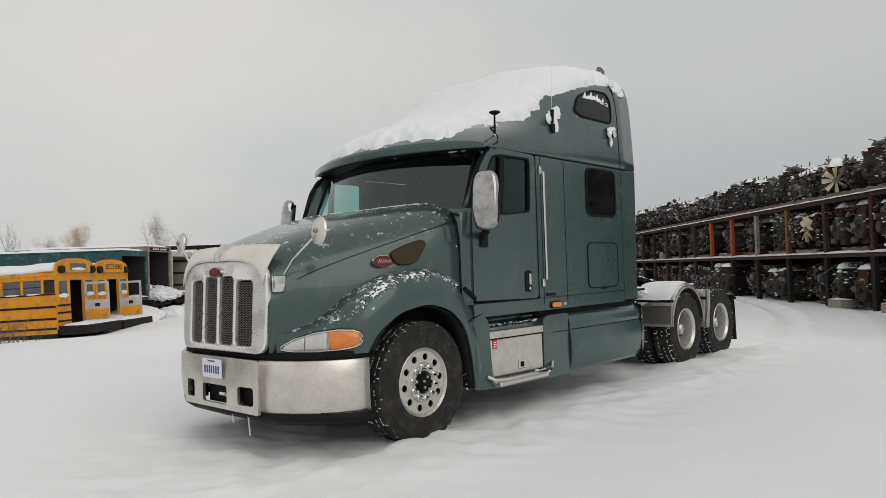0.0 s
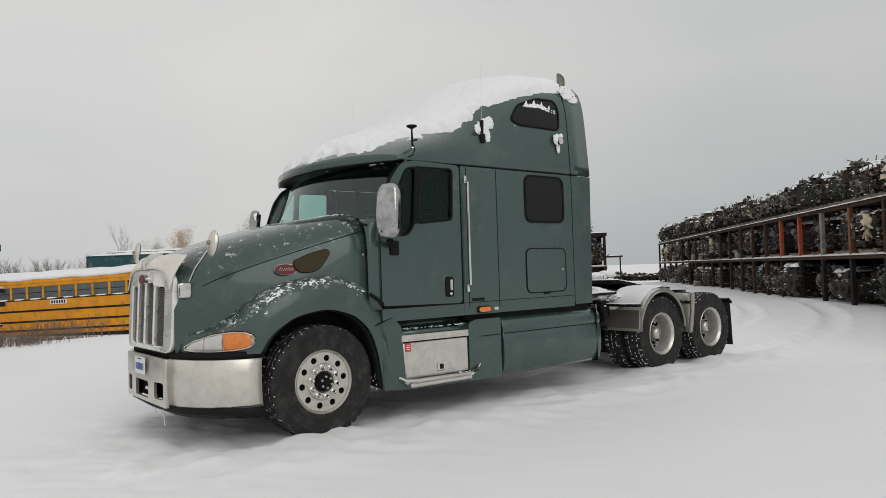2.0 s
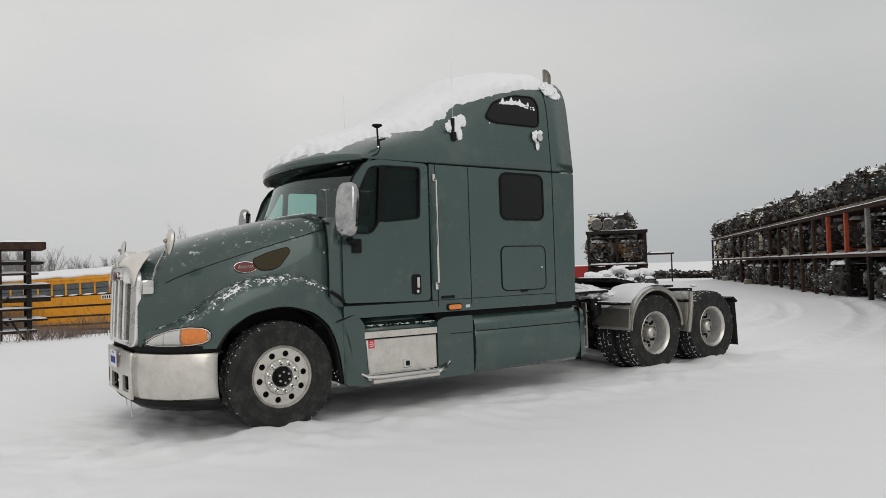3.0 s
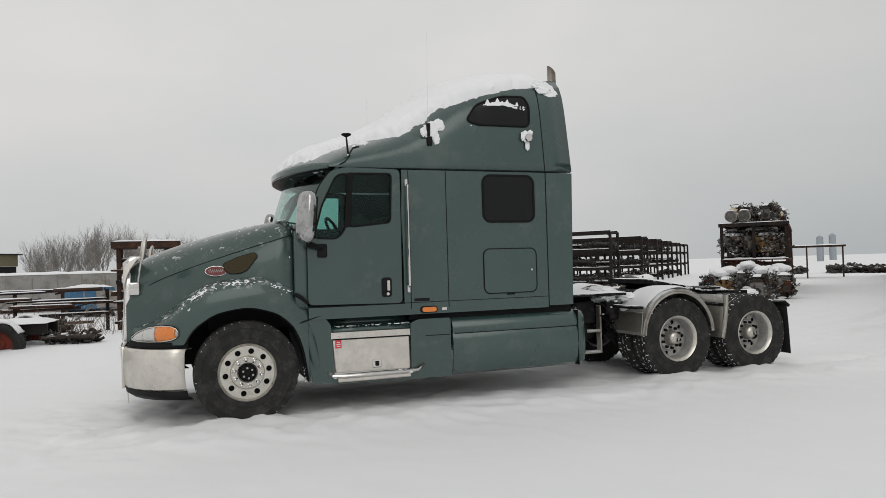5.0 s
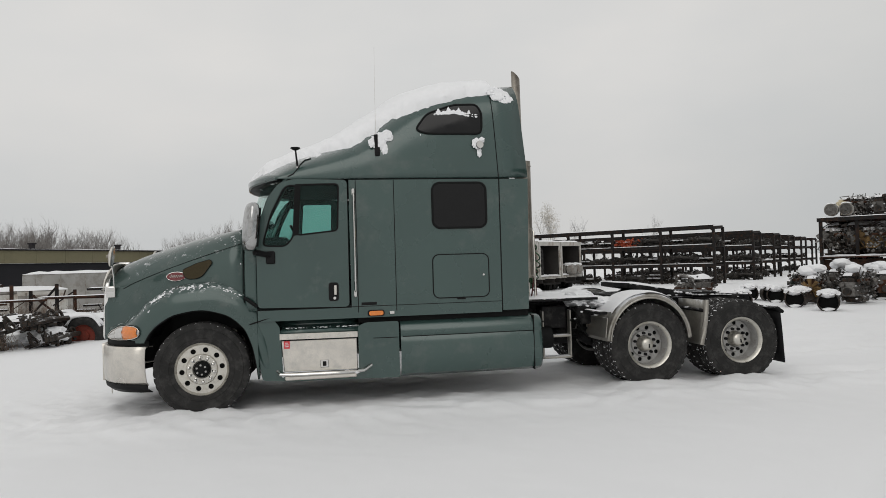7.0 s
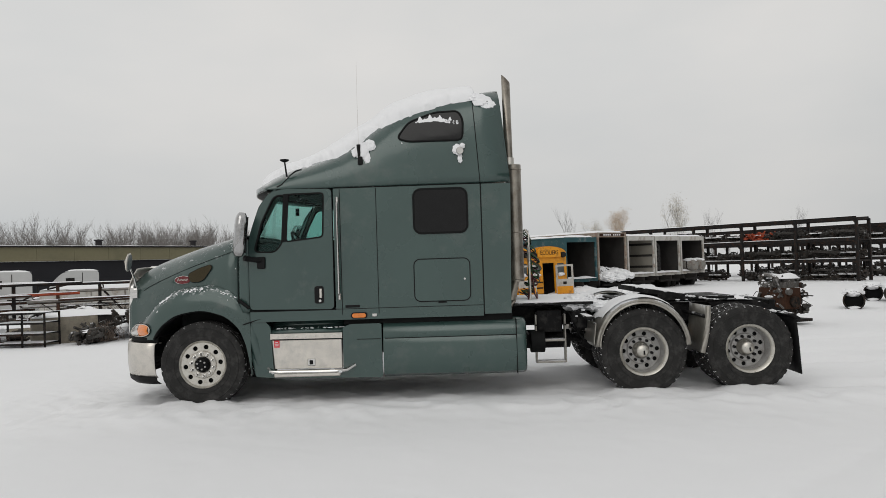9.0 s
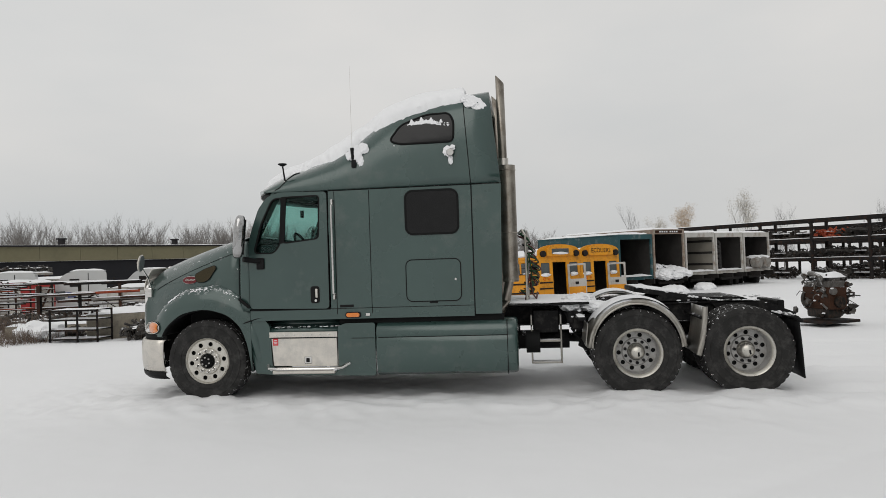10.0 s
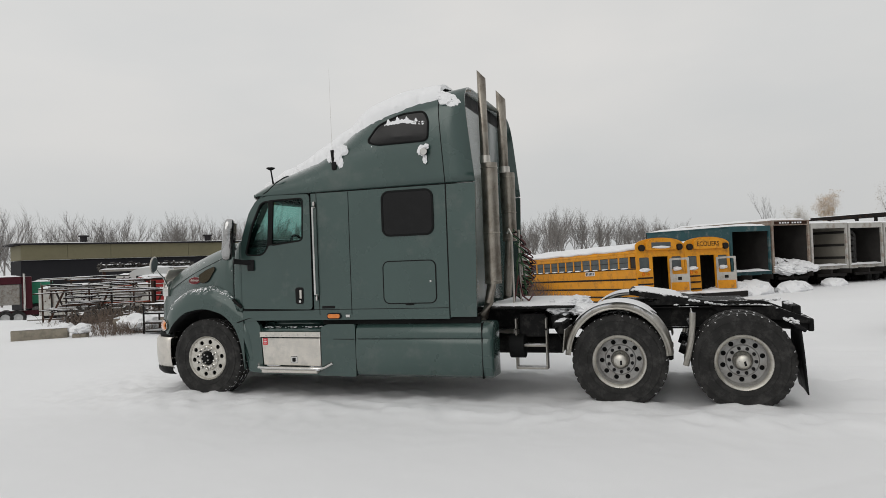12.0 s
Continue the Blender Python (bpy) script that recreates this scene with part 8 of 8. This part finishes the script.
def steel_cage(x, y, z, turn):
    T = thing("steel_cage", Matrix.Translation((x, y, z)) @ Matrix.Rotation(radians(turn), 4, "Z"), "low black steel cage with snow on its shelves", "steel cage")
    for a in (-0.62, 0.1, 0.62):
        for b in (-0.3, 0.3):
            part("cage_post", box(B(), (a, b, 0.4), (0.035, 0.035, 0.8)), RACKBLACK, T)
    for lv in (0.08, 0.3, 0.55, 0.78):
        for b in (-0.3, 0.3):
            part("cage_rail", box(B(), (0, b, lv), (1.28, 0.035, 0.04)), RACKBLACK, T)
        part("shelf_snow", snow_slab(B(), -0.6, 0.6, -0.3, 0.3, lv + 0.02, 0.04, 0.2, 0.03, lv), SNOW, T)
    return T


steel_cage(-11.97, -2.82, -0.02, 90)
block(frame_of(-12.75, -2.35, -0.05, (-0.59, 0.81)), (1.4, 0.6, 0.66), "concrete_barrier", "long beige concrete block capped with snow")
block(frame_of(-10.62, -5.85, -0.05, (-0.63, 0.78)), (1.3, 0.45, 0.3), "concrete_barrier", "long grey concrete barrier capped with snow")
block(frame_of(-13.6, -4.6, -0.1, (0.3, -0.95)), (2.4, 0.7, 0.4), "concrete_barrier", "long grey concrete barrier capped with snow")


def brush_patch(name, spots, seed):
    """Dry stems and snow-laden twigs."""
    rnd = random.Random(seed)
    verts, faces = [], []
    for x, y, spread, h, n in spots:
        for _ in range(n):
            px, py = rnd.gauss(x, spread), rnd.gauss(y, spread)
            pz = ground_z(px, py)
            p = Vector((px, py, pz))
            d = Vector((rnd.uniform(-0.6, 0.6), rnd.uniform(-0.6, 0.6), 1)).normalized()
            hh, r = h * rnd.uniform(0.5, 1.1), 0.0055
            for seg in range(3):
                q = p + d * hh / 3
                k = len(verts)
                a, b = Vector((r, 0, 0)), Vector((0, r, 0))
                verts += [p + a, p + b, p - a - b, q + a * 0.7, q + b * 0.7, q - (a + b) * 0.7]
                faces += [(k, k + 1, k + 4, k + 3), (k + 1, k + 2, k + 5, k + 4), (k + 2, k, k + 3, k + 5)]
                p, d = q, (d + Vector((rnd.uniform(-0.6, 0.6), rnd.uniform(-0.6, 0.6), rnd.uniform(-0.3, 0.2)))).normalized()
    me = bpy.data.meshes.new(name)
    me.from_pydata([tuple(v) for v in verts], [], faces)
    me.materials.append(BRUSH)
    tagged(new(name, me), "tangle of dry snow-dusted brush beside the racks", "brush", kind="stuff")


brush_patch("dry_brush", [(-18.6, 3.8, 0.45, 0.32, 260), (-21.5, 5.2, 0.6, 0.7, 260), (-31.6, 3.0, 0.9, 1.2, 900), (-28.6, 4.2, 0.7, 0.45, 300), (-26.6, 5.4, 0.6, 0.25, 120), (-13.5, -6.2, 0.7, 0.7, 500), (-11.5, -4.5, 0.35, 0.36, 260), (-11.9, -4.0, 0.3, 0.34, 200), (-12.7, -1.45, 0.2, 0.5, 260), (-18.5, -1.8, 0.9, 0.7, 500), (-20, -4, 1.5, 0.9, 600), (-17.5, 0.5, 0.7, 0.6, 400)], 3)


block(frame_of(-10.95, -4.85, -0.1, (-0.5, 0.86)), (0.34, 0.34, 0.2), "concrete_block", "small concrete block rounded over with snow")
for x, y, r in ((-13.4, -0.5, 0.3), (-13.7, -1.2, 0.35), (-14.2, -3.0, 0.4), (-10.95, -4.85, 0.2), (-10.6, -5.9, 0.16), (-11.0, -5.5, 0.2), (-12.2, -3.9, 0.3), (-12.5, -4.5, 0.35)):
    tagged(part("snow_mound", ball(B(), (0, 0, 0), r, (1.3, 1.2, 0.7), 3, 0.5), SNOW, None, "", (x, y, 0.2)), "soft lump of snow over the scrap", "snow mound", kind="stuff")
# scrap lying among the racks and chassis
rnd = random.Random(52)
for x, y, z, k, sc in ((-13.3, -0.75, 0.35, 0, 0.8), (-12.7, -1.6, 0.0, 1, 0.7), (-16.6, 0.1, 0.0, 0, 0.9), (-17.2, -2.8, 0.0, 1, 0.9), (-15.2, -3.9, 0.1, 0, 0.8), (-14.6, -6.2, 0.0, 1, 0.9), (-16.4, -7.2, 0.0, 0, 1.0), (-15.0, -8.6, 0.0, 1, 0.9), (-13.5, -0.45, 0.0, 0, 0.7), (-14.9, 1.3, 0.0, 0, 0.6), (-18.6, -5.2, 0.1, 0, 1.1), (-17.6, -10.6, 0.0, 1, 1.0), (-12.6, -3.9, 0.0, 0, 0.6)):
    put_frame(k, Matrix.Translation((x, y, z + ground_z(x, y))) @ Matrix.Rotation(rnd.uniform(0, 3.1), 4, "Z") @ Matrix.Scale(sc, 4), "scrap lying among the racks")


# ---- parked cabs and vans further off ----
def sleeper_cab(x, y, z, xd, paint, label):
    """A high-roof highway cab seen from its side; the nose points along local -x."""
    T = thing("parked_truck", frame_of(x, y, z, xd), label, "truck", "parked trucks")
    outline = round_poly([(-1.3, 1.0), (1.9, 1.0), (1.9, 3.55), (0.4, 3.6), (-0.2, 3.45), (-0.75, 2.9), (-1.15, 2.15), (-1.3, 2.0)], 0.22, 5)
    body = part("cab_shell", prism(B(), [outline], -1.2, 1.2, lambda a, b, d: (a, d, b)), paint, T)
    part("hood", prism(B(), [round_poly([(-2.7, 0.9), (-1.28, 0.9), (-1.28, 2.0), (-2.5, 1.7), (-2.7, 1.4)], 0.12)], -1.0, 1.0, lambda a, b, d: (a, d, b)), paint, T)
    for s in (-1, 1):
        part("door_window", box(B(), (-0.55, s * 1.205, 2.2), (0.65, 0.02, 0.5), 0.05), GLASS_B, body)
        part("sleeper_window", box(B(), (0.25, s * 1.205, 2.9), (0.5, 0.02, 0.45), 0.05), BUSBLACK, body)
        part("body_seam", box(B(), (0.95, s * 1.204, 2.3), (0.04, 0.012, 2.3)), BUSBLACK, body)
        for k in range(3):
            part("lettering_bar", box(B(), (-0.1 + 0.1 * k, s * 1.206, 2.35 - 0.12 * k), (0.8 - 0.2 * k, 0.01, 0.06)), PLATEB, body)
        for xx in (-2.0, 3.0, 4.2):
            yard_wheel(T, xx, s * 0.95, 0.5, 0.5, 0.3, STEEL_RIM, "y")
    part("frame_rail", box(B(), (2.6, 0, 0.85), (4.4, 0.9, 0.25)), BUSBLACK, T)
    part("roof_snow", snow_slab(B(), 0.0, 1.9, -1.15, 1.15, 3.55, 0.12, 0.3, 0.06, x), SNOW, T)
    part("hood_snow", snow_slab(B(), -2.6, -1.3, -0.9, 0.9, 1.75, 0.1, 0.3, 0.06, y, top=lambda a, b: 0.2 * (a + 2.6) / 1.3), SNOW, T)
    part("exhaust_stack", cyl(B(), (1.3 - 2.9, 1.1, 1.2), (1.3 - 2.9, 1.1, 3.1), 0.07, seg=10), BUSBLACK, T)
    return T


sleeper_cab(-33.7, -18.2, -1.75, (-0.55, 0.84), CABWHITE, "white high-roof sleeper truck parked among scrap")
sleeper_cab(-41.0, -18.2, -1.75, (-0.5, 0.87), CABWHITE, "white high-roof sleeper truck with a weathered roof")
sleeper_cab(-31.2, -20.8, -1.75, (-0.55, 0.84), CABWHITE, "white sleeper truck nose half hidden behind scrap")


def van_box(x, y, z, xd, length, height, paint, label):
    T = thing("van_body", frame_of(x, y, z, xd), label, "van body", "parked van bodies")
    part("box", box(B(), (0, 0, 0.9 + height / 2), (length, 2.3, height), 0.05), paint, T)
    for k in range(int(length / 1.2)):
        part("wall_rib", box(B(), (-length / 2 + 0.6 + 1.2 * k, -1.16, 0.9 + height / 2), (0.05, 0.03, height - 0.15)), RACKGREY, T)
    part("door_outline", box(B(), (length * 0.3, -1.165, 0.9 + height * 0.45), (0.9, 0.02, height * 0.8), 0.01), RACKGREY, T)
    part("roof_snow", snow_slab(B(), -length / 2, length / 2, -1.15, 1.15, 0.9 + height, 0.14, 0.4, 0.06, x), SNOW, T)
    part("under_frame", box(B(), (0, 0, 0.75), (length * 0.95, 1.0, 0.25)), BUSBLACK, T)
    for xx in (-length * 0.3, length * 0.3):
        for s in (-0.9, 0.9):
            yard_wheel(T, xx, s, 0.45, 0.46, 0.28, STEEL_RIM, "y")
    return T


van_box(-24.0, -6.3, -0.95, (-0.3, 0.95), 5.5, 1.1, BOXWHITE, "grubby white van body parked beside the beam racks")
van_box(-40.3, -4.3, -1.3, (-0.35, 0.94), 12.5, 2.05, TRAILERGREY, "long grey trailer body with snow along its roof")
van_box(-36.0, -0.6, -1.0, (-0.3, 0.95), 2.0, 1.05, BLUETARP, "blue tarpaulin-sided body dusted with snow")
van_box(-34.0, -21.0, -1.5, (-0.7, 0.7), 6.0, 2.0, BOXWHITE, "white box body half hidden by racks")
van_box(-31.0, -19.0, -1.5, (-0.7, 0.7), 2.6, 1.9, REDCAB, "bright red cab shell behind the beam racks")
van_box(-24.5, -17.5, -1.2, (-0.7, 0.7), 5.0, 1.3, BOXWHITE, "low white body heaped with snow behind the racks")
van_box(-35.3, -33.0, -1.25, (-0.75, 0.66), 1.35, 1.5, GREENCAB, "green cab shell parked behind the racks")
# maroon dump truck at the edge
T = thing("dump_truck", frame_of(-33.6, -33.0, -1.74, (-0.75, 0.66)), "maroon tandem dump truck with a grey steel box", "dump truck")
part("dump_box", box(B(), (-2.15, 0, 2.1), (4.2, 2.3, 1.4), 0.05), RACKGREY, T)
part("top_rail", box(B(), (-2.15, 0, 3.05), (4.4, 2.4, 0.5), 0.03), MAROON, T)
part("cab_back", box(B(), (0.35, 0, 2.2), (0.62, 2.3, 2.2), 0.08, seg=2), MAROON, T)
part("box_snow", snow_slab(B(), -4.2, 0.0, -1.1, 1.1, 3.3, 0.1, 0.3), SNOW, T)
part("exhaust_pipe", cyl(B(), (0.2, -1.24, 1.0), (0.2, -1.24, 3.5), 0.07, seg=10), CHROME, T)
part("frame_rail", box(B(), (-0.8, 0, 0.8), (5.5, 0.9, 0.3)), MAROON, T)
for xx in (-0.95, -0.2):
    for s in (-0.95, 0.95):
        yard_wheel(T, xx, s, 0.5, 0.5, 0.3, CABWHITE, "y")
# platform of snow-covered parts before the building
T = thing("parts_platform", frame_of(-42.5, -31.0, -1.6, (-0.75, 0.66)), "raised platform heaped with snow-covered parts", "platform")
part("deck", box(B(), (0.8, 0, 3.35), (7, 1.5, 0.16)), RACKGREY, T)
for xx in (-2.4, 0.8, 4.0):
    part("leg", box(B(), (xx, 0, 1.65), (0.2, 0.8, 3.3)), RACKBROWN, T)
part("deck_snow", snow_slab(B(), -2.7, 4.3, -0.75, 0.75, 3.43, 0.12, 0.3), SNOW, T)
rnd = random.Random(12)
for k in range(5):
    put_frame(rnd.randrange(2), T.matrix_basis @ Matrix.Translation((-1.9 + 1.35 * k, 0, 3.5)) @ Matrix.Rotation(rnd.uniform(-0.3, 0.3), 4, "Z") @ Matrix.Scale(0.8, 4), "parts on the platform")

# ---- long low building ----
PL, PR = Vector((-47.0, -48.4)), Vector((-101.5, -15.8))
bd = (PR - PL).normalized()
T = thing("warehouse", frame_of(PL.x, PL.y, -1.8, tuple(bd)), "long low warehouse with olive fascia over dark walls", "warehouse")
LB = (PR - PL).length
part("wall", box(B(), (LB / 2, 2.5, 2.4), (LB, 5, 4.8)), WALLDARK, T)
n_p = 16
for k in range(n_p):
    part("fascia_panel", box(B(), (LB * (k + 0.5) / n_p, -0.12, 5.55), (LB / n_p - 0.012, 0.3, 1.45), 0.02), OLIVE, T)
part("fascia_core", box(B(), (LB / 2, 2.5, 5.55), (LB, 4.9, 1.4)), OLIVE, T)
part("roof_edge", box(B(), (LB / 2, 2.4, 6.36), (LB + 1.2, 5.8, 0.16)), ROOFDARK, T)
part("roof_snow", snow_slab(B(), -0.6, LB + 0.6, -0.45, 5.2, 6.44, 0.14, 1.5), SNOW, T)
part("fascia_snow", snow_slab(B(), 0, LB, -0.3, 0.0, 4.81, 0.06, 0.6), SNOW, T)
for k in range(5):
    v = part("roof_vent", cyl(B(), (6 + 13.0 * k, 2, 6.4), (6 + 13.0 * k, 2, 7.1), 0.35, seg=12), ROOFDARK, T)
    part("vent_cap", cyl(B(), (6 + 13.0 * k, 2, 7.1), (6 + 13.0 * k, 2, 7.25), 0.5, seg=12), ROOFDARK, v)


# ---- trees ----
def tree_mesh(seed, height, spread, levels=4, twigs=3, lean=0.12, thick=0.02, up=0.35, trunk=0.56, reach=1.0, taper=0.32):
    """Branches as tapered three-sided limbs: lists of vertices and faces for wood and twigs, and the tips."""
    rnd = random.Random(seed)
    out = {"wood": ([], []), "twig": ([], [])}
    tips = []

    def limb(key, p, q, r0, r1, seg):
        v, f = out[key]
        d = (q - p).normalized()
        a = d.cross(Vector((0.3, 0.2, 0.93)))
        a = (a if a.length > 0.01 else Vector((1, 0, 0))).normalized()
        b = d.cross(a)
        k = len(v)
        if r1 == 0:
            v.extend(tuple(p + r0 * (math.cos(t) * a + math.sin(t) * b)) for t in (0.0, 2.1, 4.2))
            v.append(tuple(q))
            f.extend(((k, k + 1, k + 3), (k + 1, k + 2, k + 3), (k + 2, k, k + 3)))
            return
        for c, r in ((p, r0), (q, r1)):
            v.extend(tuple(c + r * (math.cos(t) * a + math.sin(t) * b)) for t in (2 * math.pi * j / seg for j in range(seg)))
        f.extend((k + j, k + (j + 1) % seg, k + seg + (j + 1) % seg, k + seg + j) for j in range(seg))

    def grow(p, d, ln, r, lv):
        n = 4 if lv == 0 else (3 if lv < 3 else (2 if lv < 4 else 1))
        for k in range(n):
            q = p + d * ln / n
            r1 = r * (1 - 0.28 / n * (1.2 if lv == 0 else 1))
            limb("wood" if lv < 2 else "twig", p, q, r, 0 if lv == 4 else r1, 6 if lv == 0 else (4 if lv < 2 else 3))
            p, r = q, r1
            d = (d + Vector((rnd.gauss(0, lean), rnd.gauss(0, lean), up * 0.15))).normalized()
            if lv < levels and (lv or k):
                for _ in range(twigs if 0 < lv < 3 else rnd.choice((1, 2, 2))):
                    a = rnd.uniform(0, 2 * math.pi)
                    w = Vector((math.cos(a), math.sin(a), rnd.uniform(0.3, 1.0)))
                    e = (d * rnd.uniform(0.5, 1.0) + w * spread).normalized()
                    grow(p, e, ln * (rnd.uniform(0.62, 0.85) * (1.15 - 0.17 * k) * reach if lv == 0 else rnd.uniform(taper, taper + 0.22)), r * rnd.uniform(0.45, 0.62), lv + 1)
        tips.append(p)

    grow(Vector((0, 0, 0)), Vector((rnd.gauss(0, 0.05), rnd.gauss(0, 0.05), 1)).normalized(), height * trunk, height * thick, 0)
    return out, tips


def mesh_of(name, vf, material):
    me = bpy.data.meshes.new(name)
    me.from_pydata(vf[0], [], vf[1])
    me.materials.append(material)
    me.shade_smooth()
    return me


def far_woods(name, rows, material, seed):
    """Many bare trees far off, as one belt."""
    rnd = random.Random(seed)
    kinds = []
    for k in range(7):
        o, _ = tree_mesh(seed * 10 + k, 1.0, 0.42, 4, 3, 0.17, 0.010, 0.4, 0.42, 1.3, 0.36)
        kinds.append(o)
    V, F = [], []
    base = 0
    for x, y, h in rows:
        o = kinds[rnd.randrange(len(kinds))]
        a = rnd.uniform(0, 6.28)
        c, s = math.cos(a) * h, math.sin(a) * h
        z0 = ground_z(x, y) - 0.3
        for key in ("wood", "twig"):
            v = np.array(o[key][0])
            w = np.stack([x + c * v[:, 0] - s * v[:, 1], y + s * v[:, 0] + c * v[:, 1], z0 + h * v[:, 2]], 1)
            V.append(w)
            F.extend(tuple(i + base for i in f) for f in o[key][1])
            base += len(v)
    me = bpy.data.meshes.new(name)
    me.from_pydata(np.concatenate(V).tolist(), [], F)
    me.materials.append(material)
    tagged(new(name, me), "far belt of bare winter trees, dusted with snow, in pale tones", "woods", kind="stuff")


rnd = random.Random(77)
near_row, far_row = [], []
for k in range(92):
    q = (k / 91) ** 0.55
    p = PL.lerp(PR, -0.35 + 1.7 * q) + Vector((-0.51, -0.86)) * rnd.uniform(22, 42)
    d_tree = math.hypot(p.x - 4, p.y - 7)
    near_row.append((p.x, p.y, 5.5 + d_tree * (3.3 / (d_tree - 32) + rnd.uniform(0.016, 0.032))))
for k in range(80):
    deg = rnd.uniform(78, 101)
    yaw = radians(deg)
    d = rnd.uniform(95, 130)
    near_row.append((3 - d * math.sin(yaw), 6 + d * math.cos(yaw), 5.0 + 3.6 * soft(84, 93, deg) + rnd.uniform(-1.0, 1.6)))
for k in range(20):
    yaw = radians(rnd.uniform(60, 84))
    d = rnd.uniform(130, 190)
    far_row.append((3 - d * math.sin(yaw), 6 + d * math.cos(yaw), rnd.uniform(4.0, 8.0)))
far_woods("bare_woods", near_row, TWIG, 3)
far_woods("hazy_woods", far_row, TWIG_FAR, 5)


def leafy_aspen(x, y, h, seed, leaves, label, leaf=LEAF):
    o, tips = tree_mesh(seed, h, 0.46, 3, 3, 0.08, 0.006, 0.7, 0.74, 0.8)
    T = thing("aspen_tree", (x, y, ground_z(x, y) - 0.2), label, "tree", "sparse aspens")
    ob = new("trunk", mesh_of("trunk", o["wood"], BARK))
    ob.parent = T
    ob = new("branch_mass", mesh_of("branch_mass", o["twig"], TWIG_FAR))
    ob.parent = T
    rnd = random.Random(seed)
    v, f = [], []
    for p in tips:
        for _ in range(leaves * 3):
            c = p + Vector((rnd.gauss(0, 0.14), rnd.gauss(0, 0.14), rnd.gauss(0, 0.14)))
            if c.z < h * 0.35:
                continue
            a, b = Vector((rnd.gauss(0, 1), rnd.gauss(0, 1), rnd.gauss(0, 1))).normalized() * 0.028, Vector((rnd.gauss(0, 1), rnd.gauss(0, 1), rnd.gauss(0, 1))).normalized() * 0.024
            k = len(v)
            v += [tuple(c - a), tuple(c + b), tuple(c + a), tuple(c - b)]
            f.append((k, k + 1, k + 2, k + 3))
    if v:
        ob = new("crown", mesh_of("crown", (v, f), leaf))
        ob.parent = T
        ob["label"] = "sparse dry leaves"


leafy_aspen(-59.9, 23.0, 5.4, 5, 4, "slim aspen with a few dry orange leaves")
leafy_aspen(-52.0, 24.6, 5.5, 9, 3, "slim aspen with pale frosted leaves", FROSTLEAF)
leafy_aspen(-60.0, 19.8, 4.4, 12, 2, "small aspen with pale leaves beside the box bodies", FROSTLEAF)
leafy_aspen(-62.0, 17.6, 5.8, 15, 0, "tall thin bare aspen with upright twigs")
leafy_aspen(-57.5, 29.4, 5.0, 18, 0, "thin bare aspen with upright twigs")
leafy_aspen(-55.0, 35.0, 4.9, 24, 0, "thin bare aspen with upright twigs")
leafy_aspen(-38.0, -41.0, 8.8, 21, 0, "tall bare tree beside the warehouse")

# ---- distance ----
T = thing("storage_silo", (-194, 230, -1.2), "far-off storage silo with haze painted into its colour", "silo", "distant silos")
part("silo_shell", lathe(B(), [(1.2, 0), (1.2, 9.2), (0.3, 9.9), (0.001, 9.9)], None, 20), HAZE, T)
copy_thing(T, Matrix.Translation((-190.9, 232.8, -0.6)))
T = thing("low_shed", frame_of(-34.6, 45.6, -0.2, (0.742, 0.671)), "open low shed roof on posts far behind the racks", "shed")
part("shed_roof", box(B(), (0, 0, 2.3), (4.8, 2.4, 0.12), 0.02), RACKBROWN, T)
for xx in (-2.2, 0, 2.2):
    part("shed_post", box(B(), (xx, -1.1, 1.15), (0.1, 0.1, 2.3)), RACKBROWN, T)
part("shed_snow", snow_slab(B(), -2.4, 2.4, -1.2, 1.2, 2.36, 0.08, 0.4), SNOW, T)
rnd = random.Random(31)
for k in range(15):
    q = k / 14
    x, y = -44 + 14 * q + rnd.uniform(-1, 1), 56 + 7 * q + rnd.uniform(-2, 3)
    put_frame(rnd.randrange(2), Matrix.Translation((x, y, ground_z(x, y) + 0.0)) @ Matrix.Rotation(rnd.uniform(0, 3), 4, "Z") @ Matrix.Scale(1.4, 4), "parts heaped far behind the racks")
T = thing("fuel_container", frame_of(-40.0, 44.5, -0.2, (0.7, 0.7)), "small bright red steel container behind the rack", "container")
part("container_box", box(B(), (0, 0, 0.75), (1.2, 1.2, 1.5), 0.04), REDCAB, T)
part("container_snow", snow_slab(B(), -0.6, 0.6, -0.6, 0.6, 1.5, 0.1, 0.2), SNOW, T)
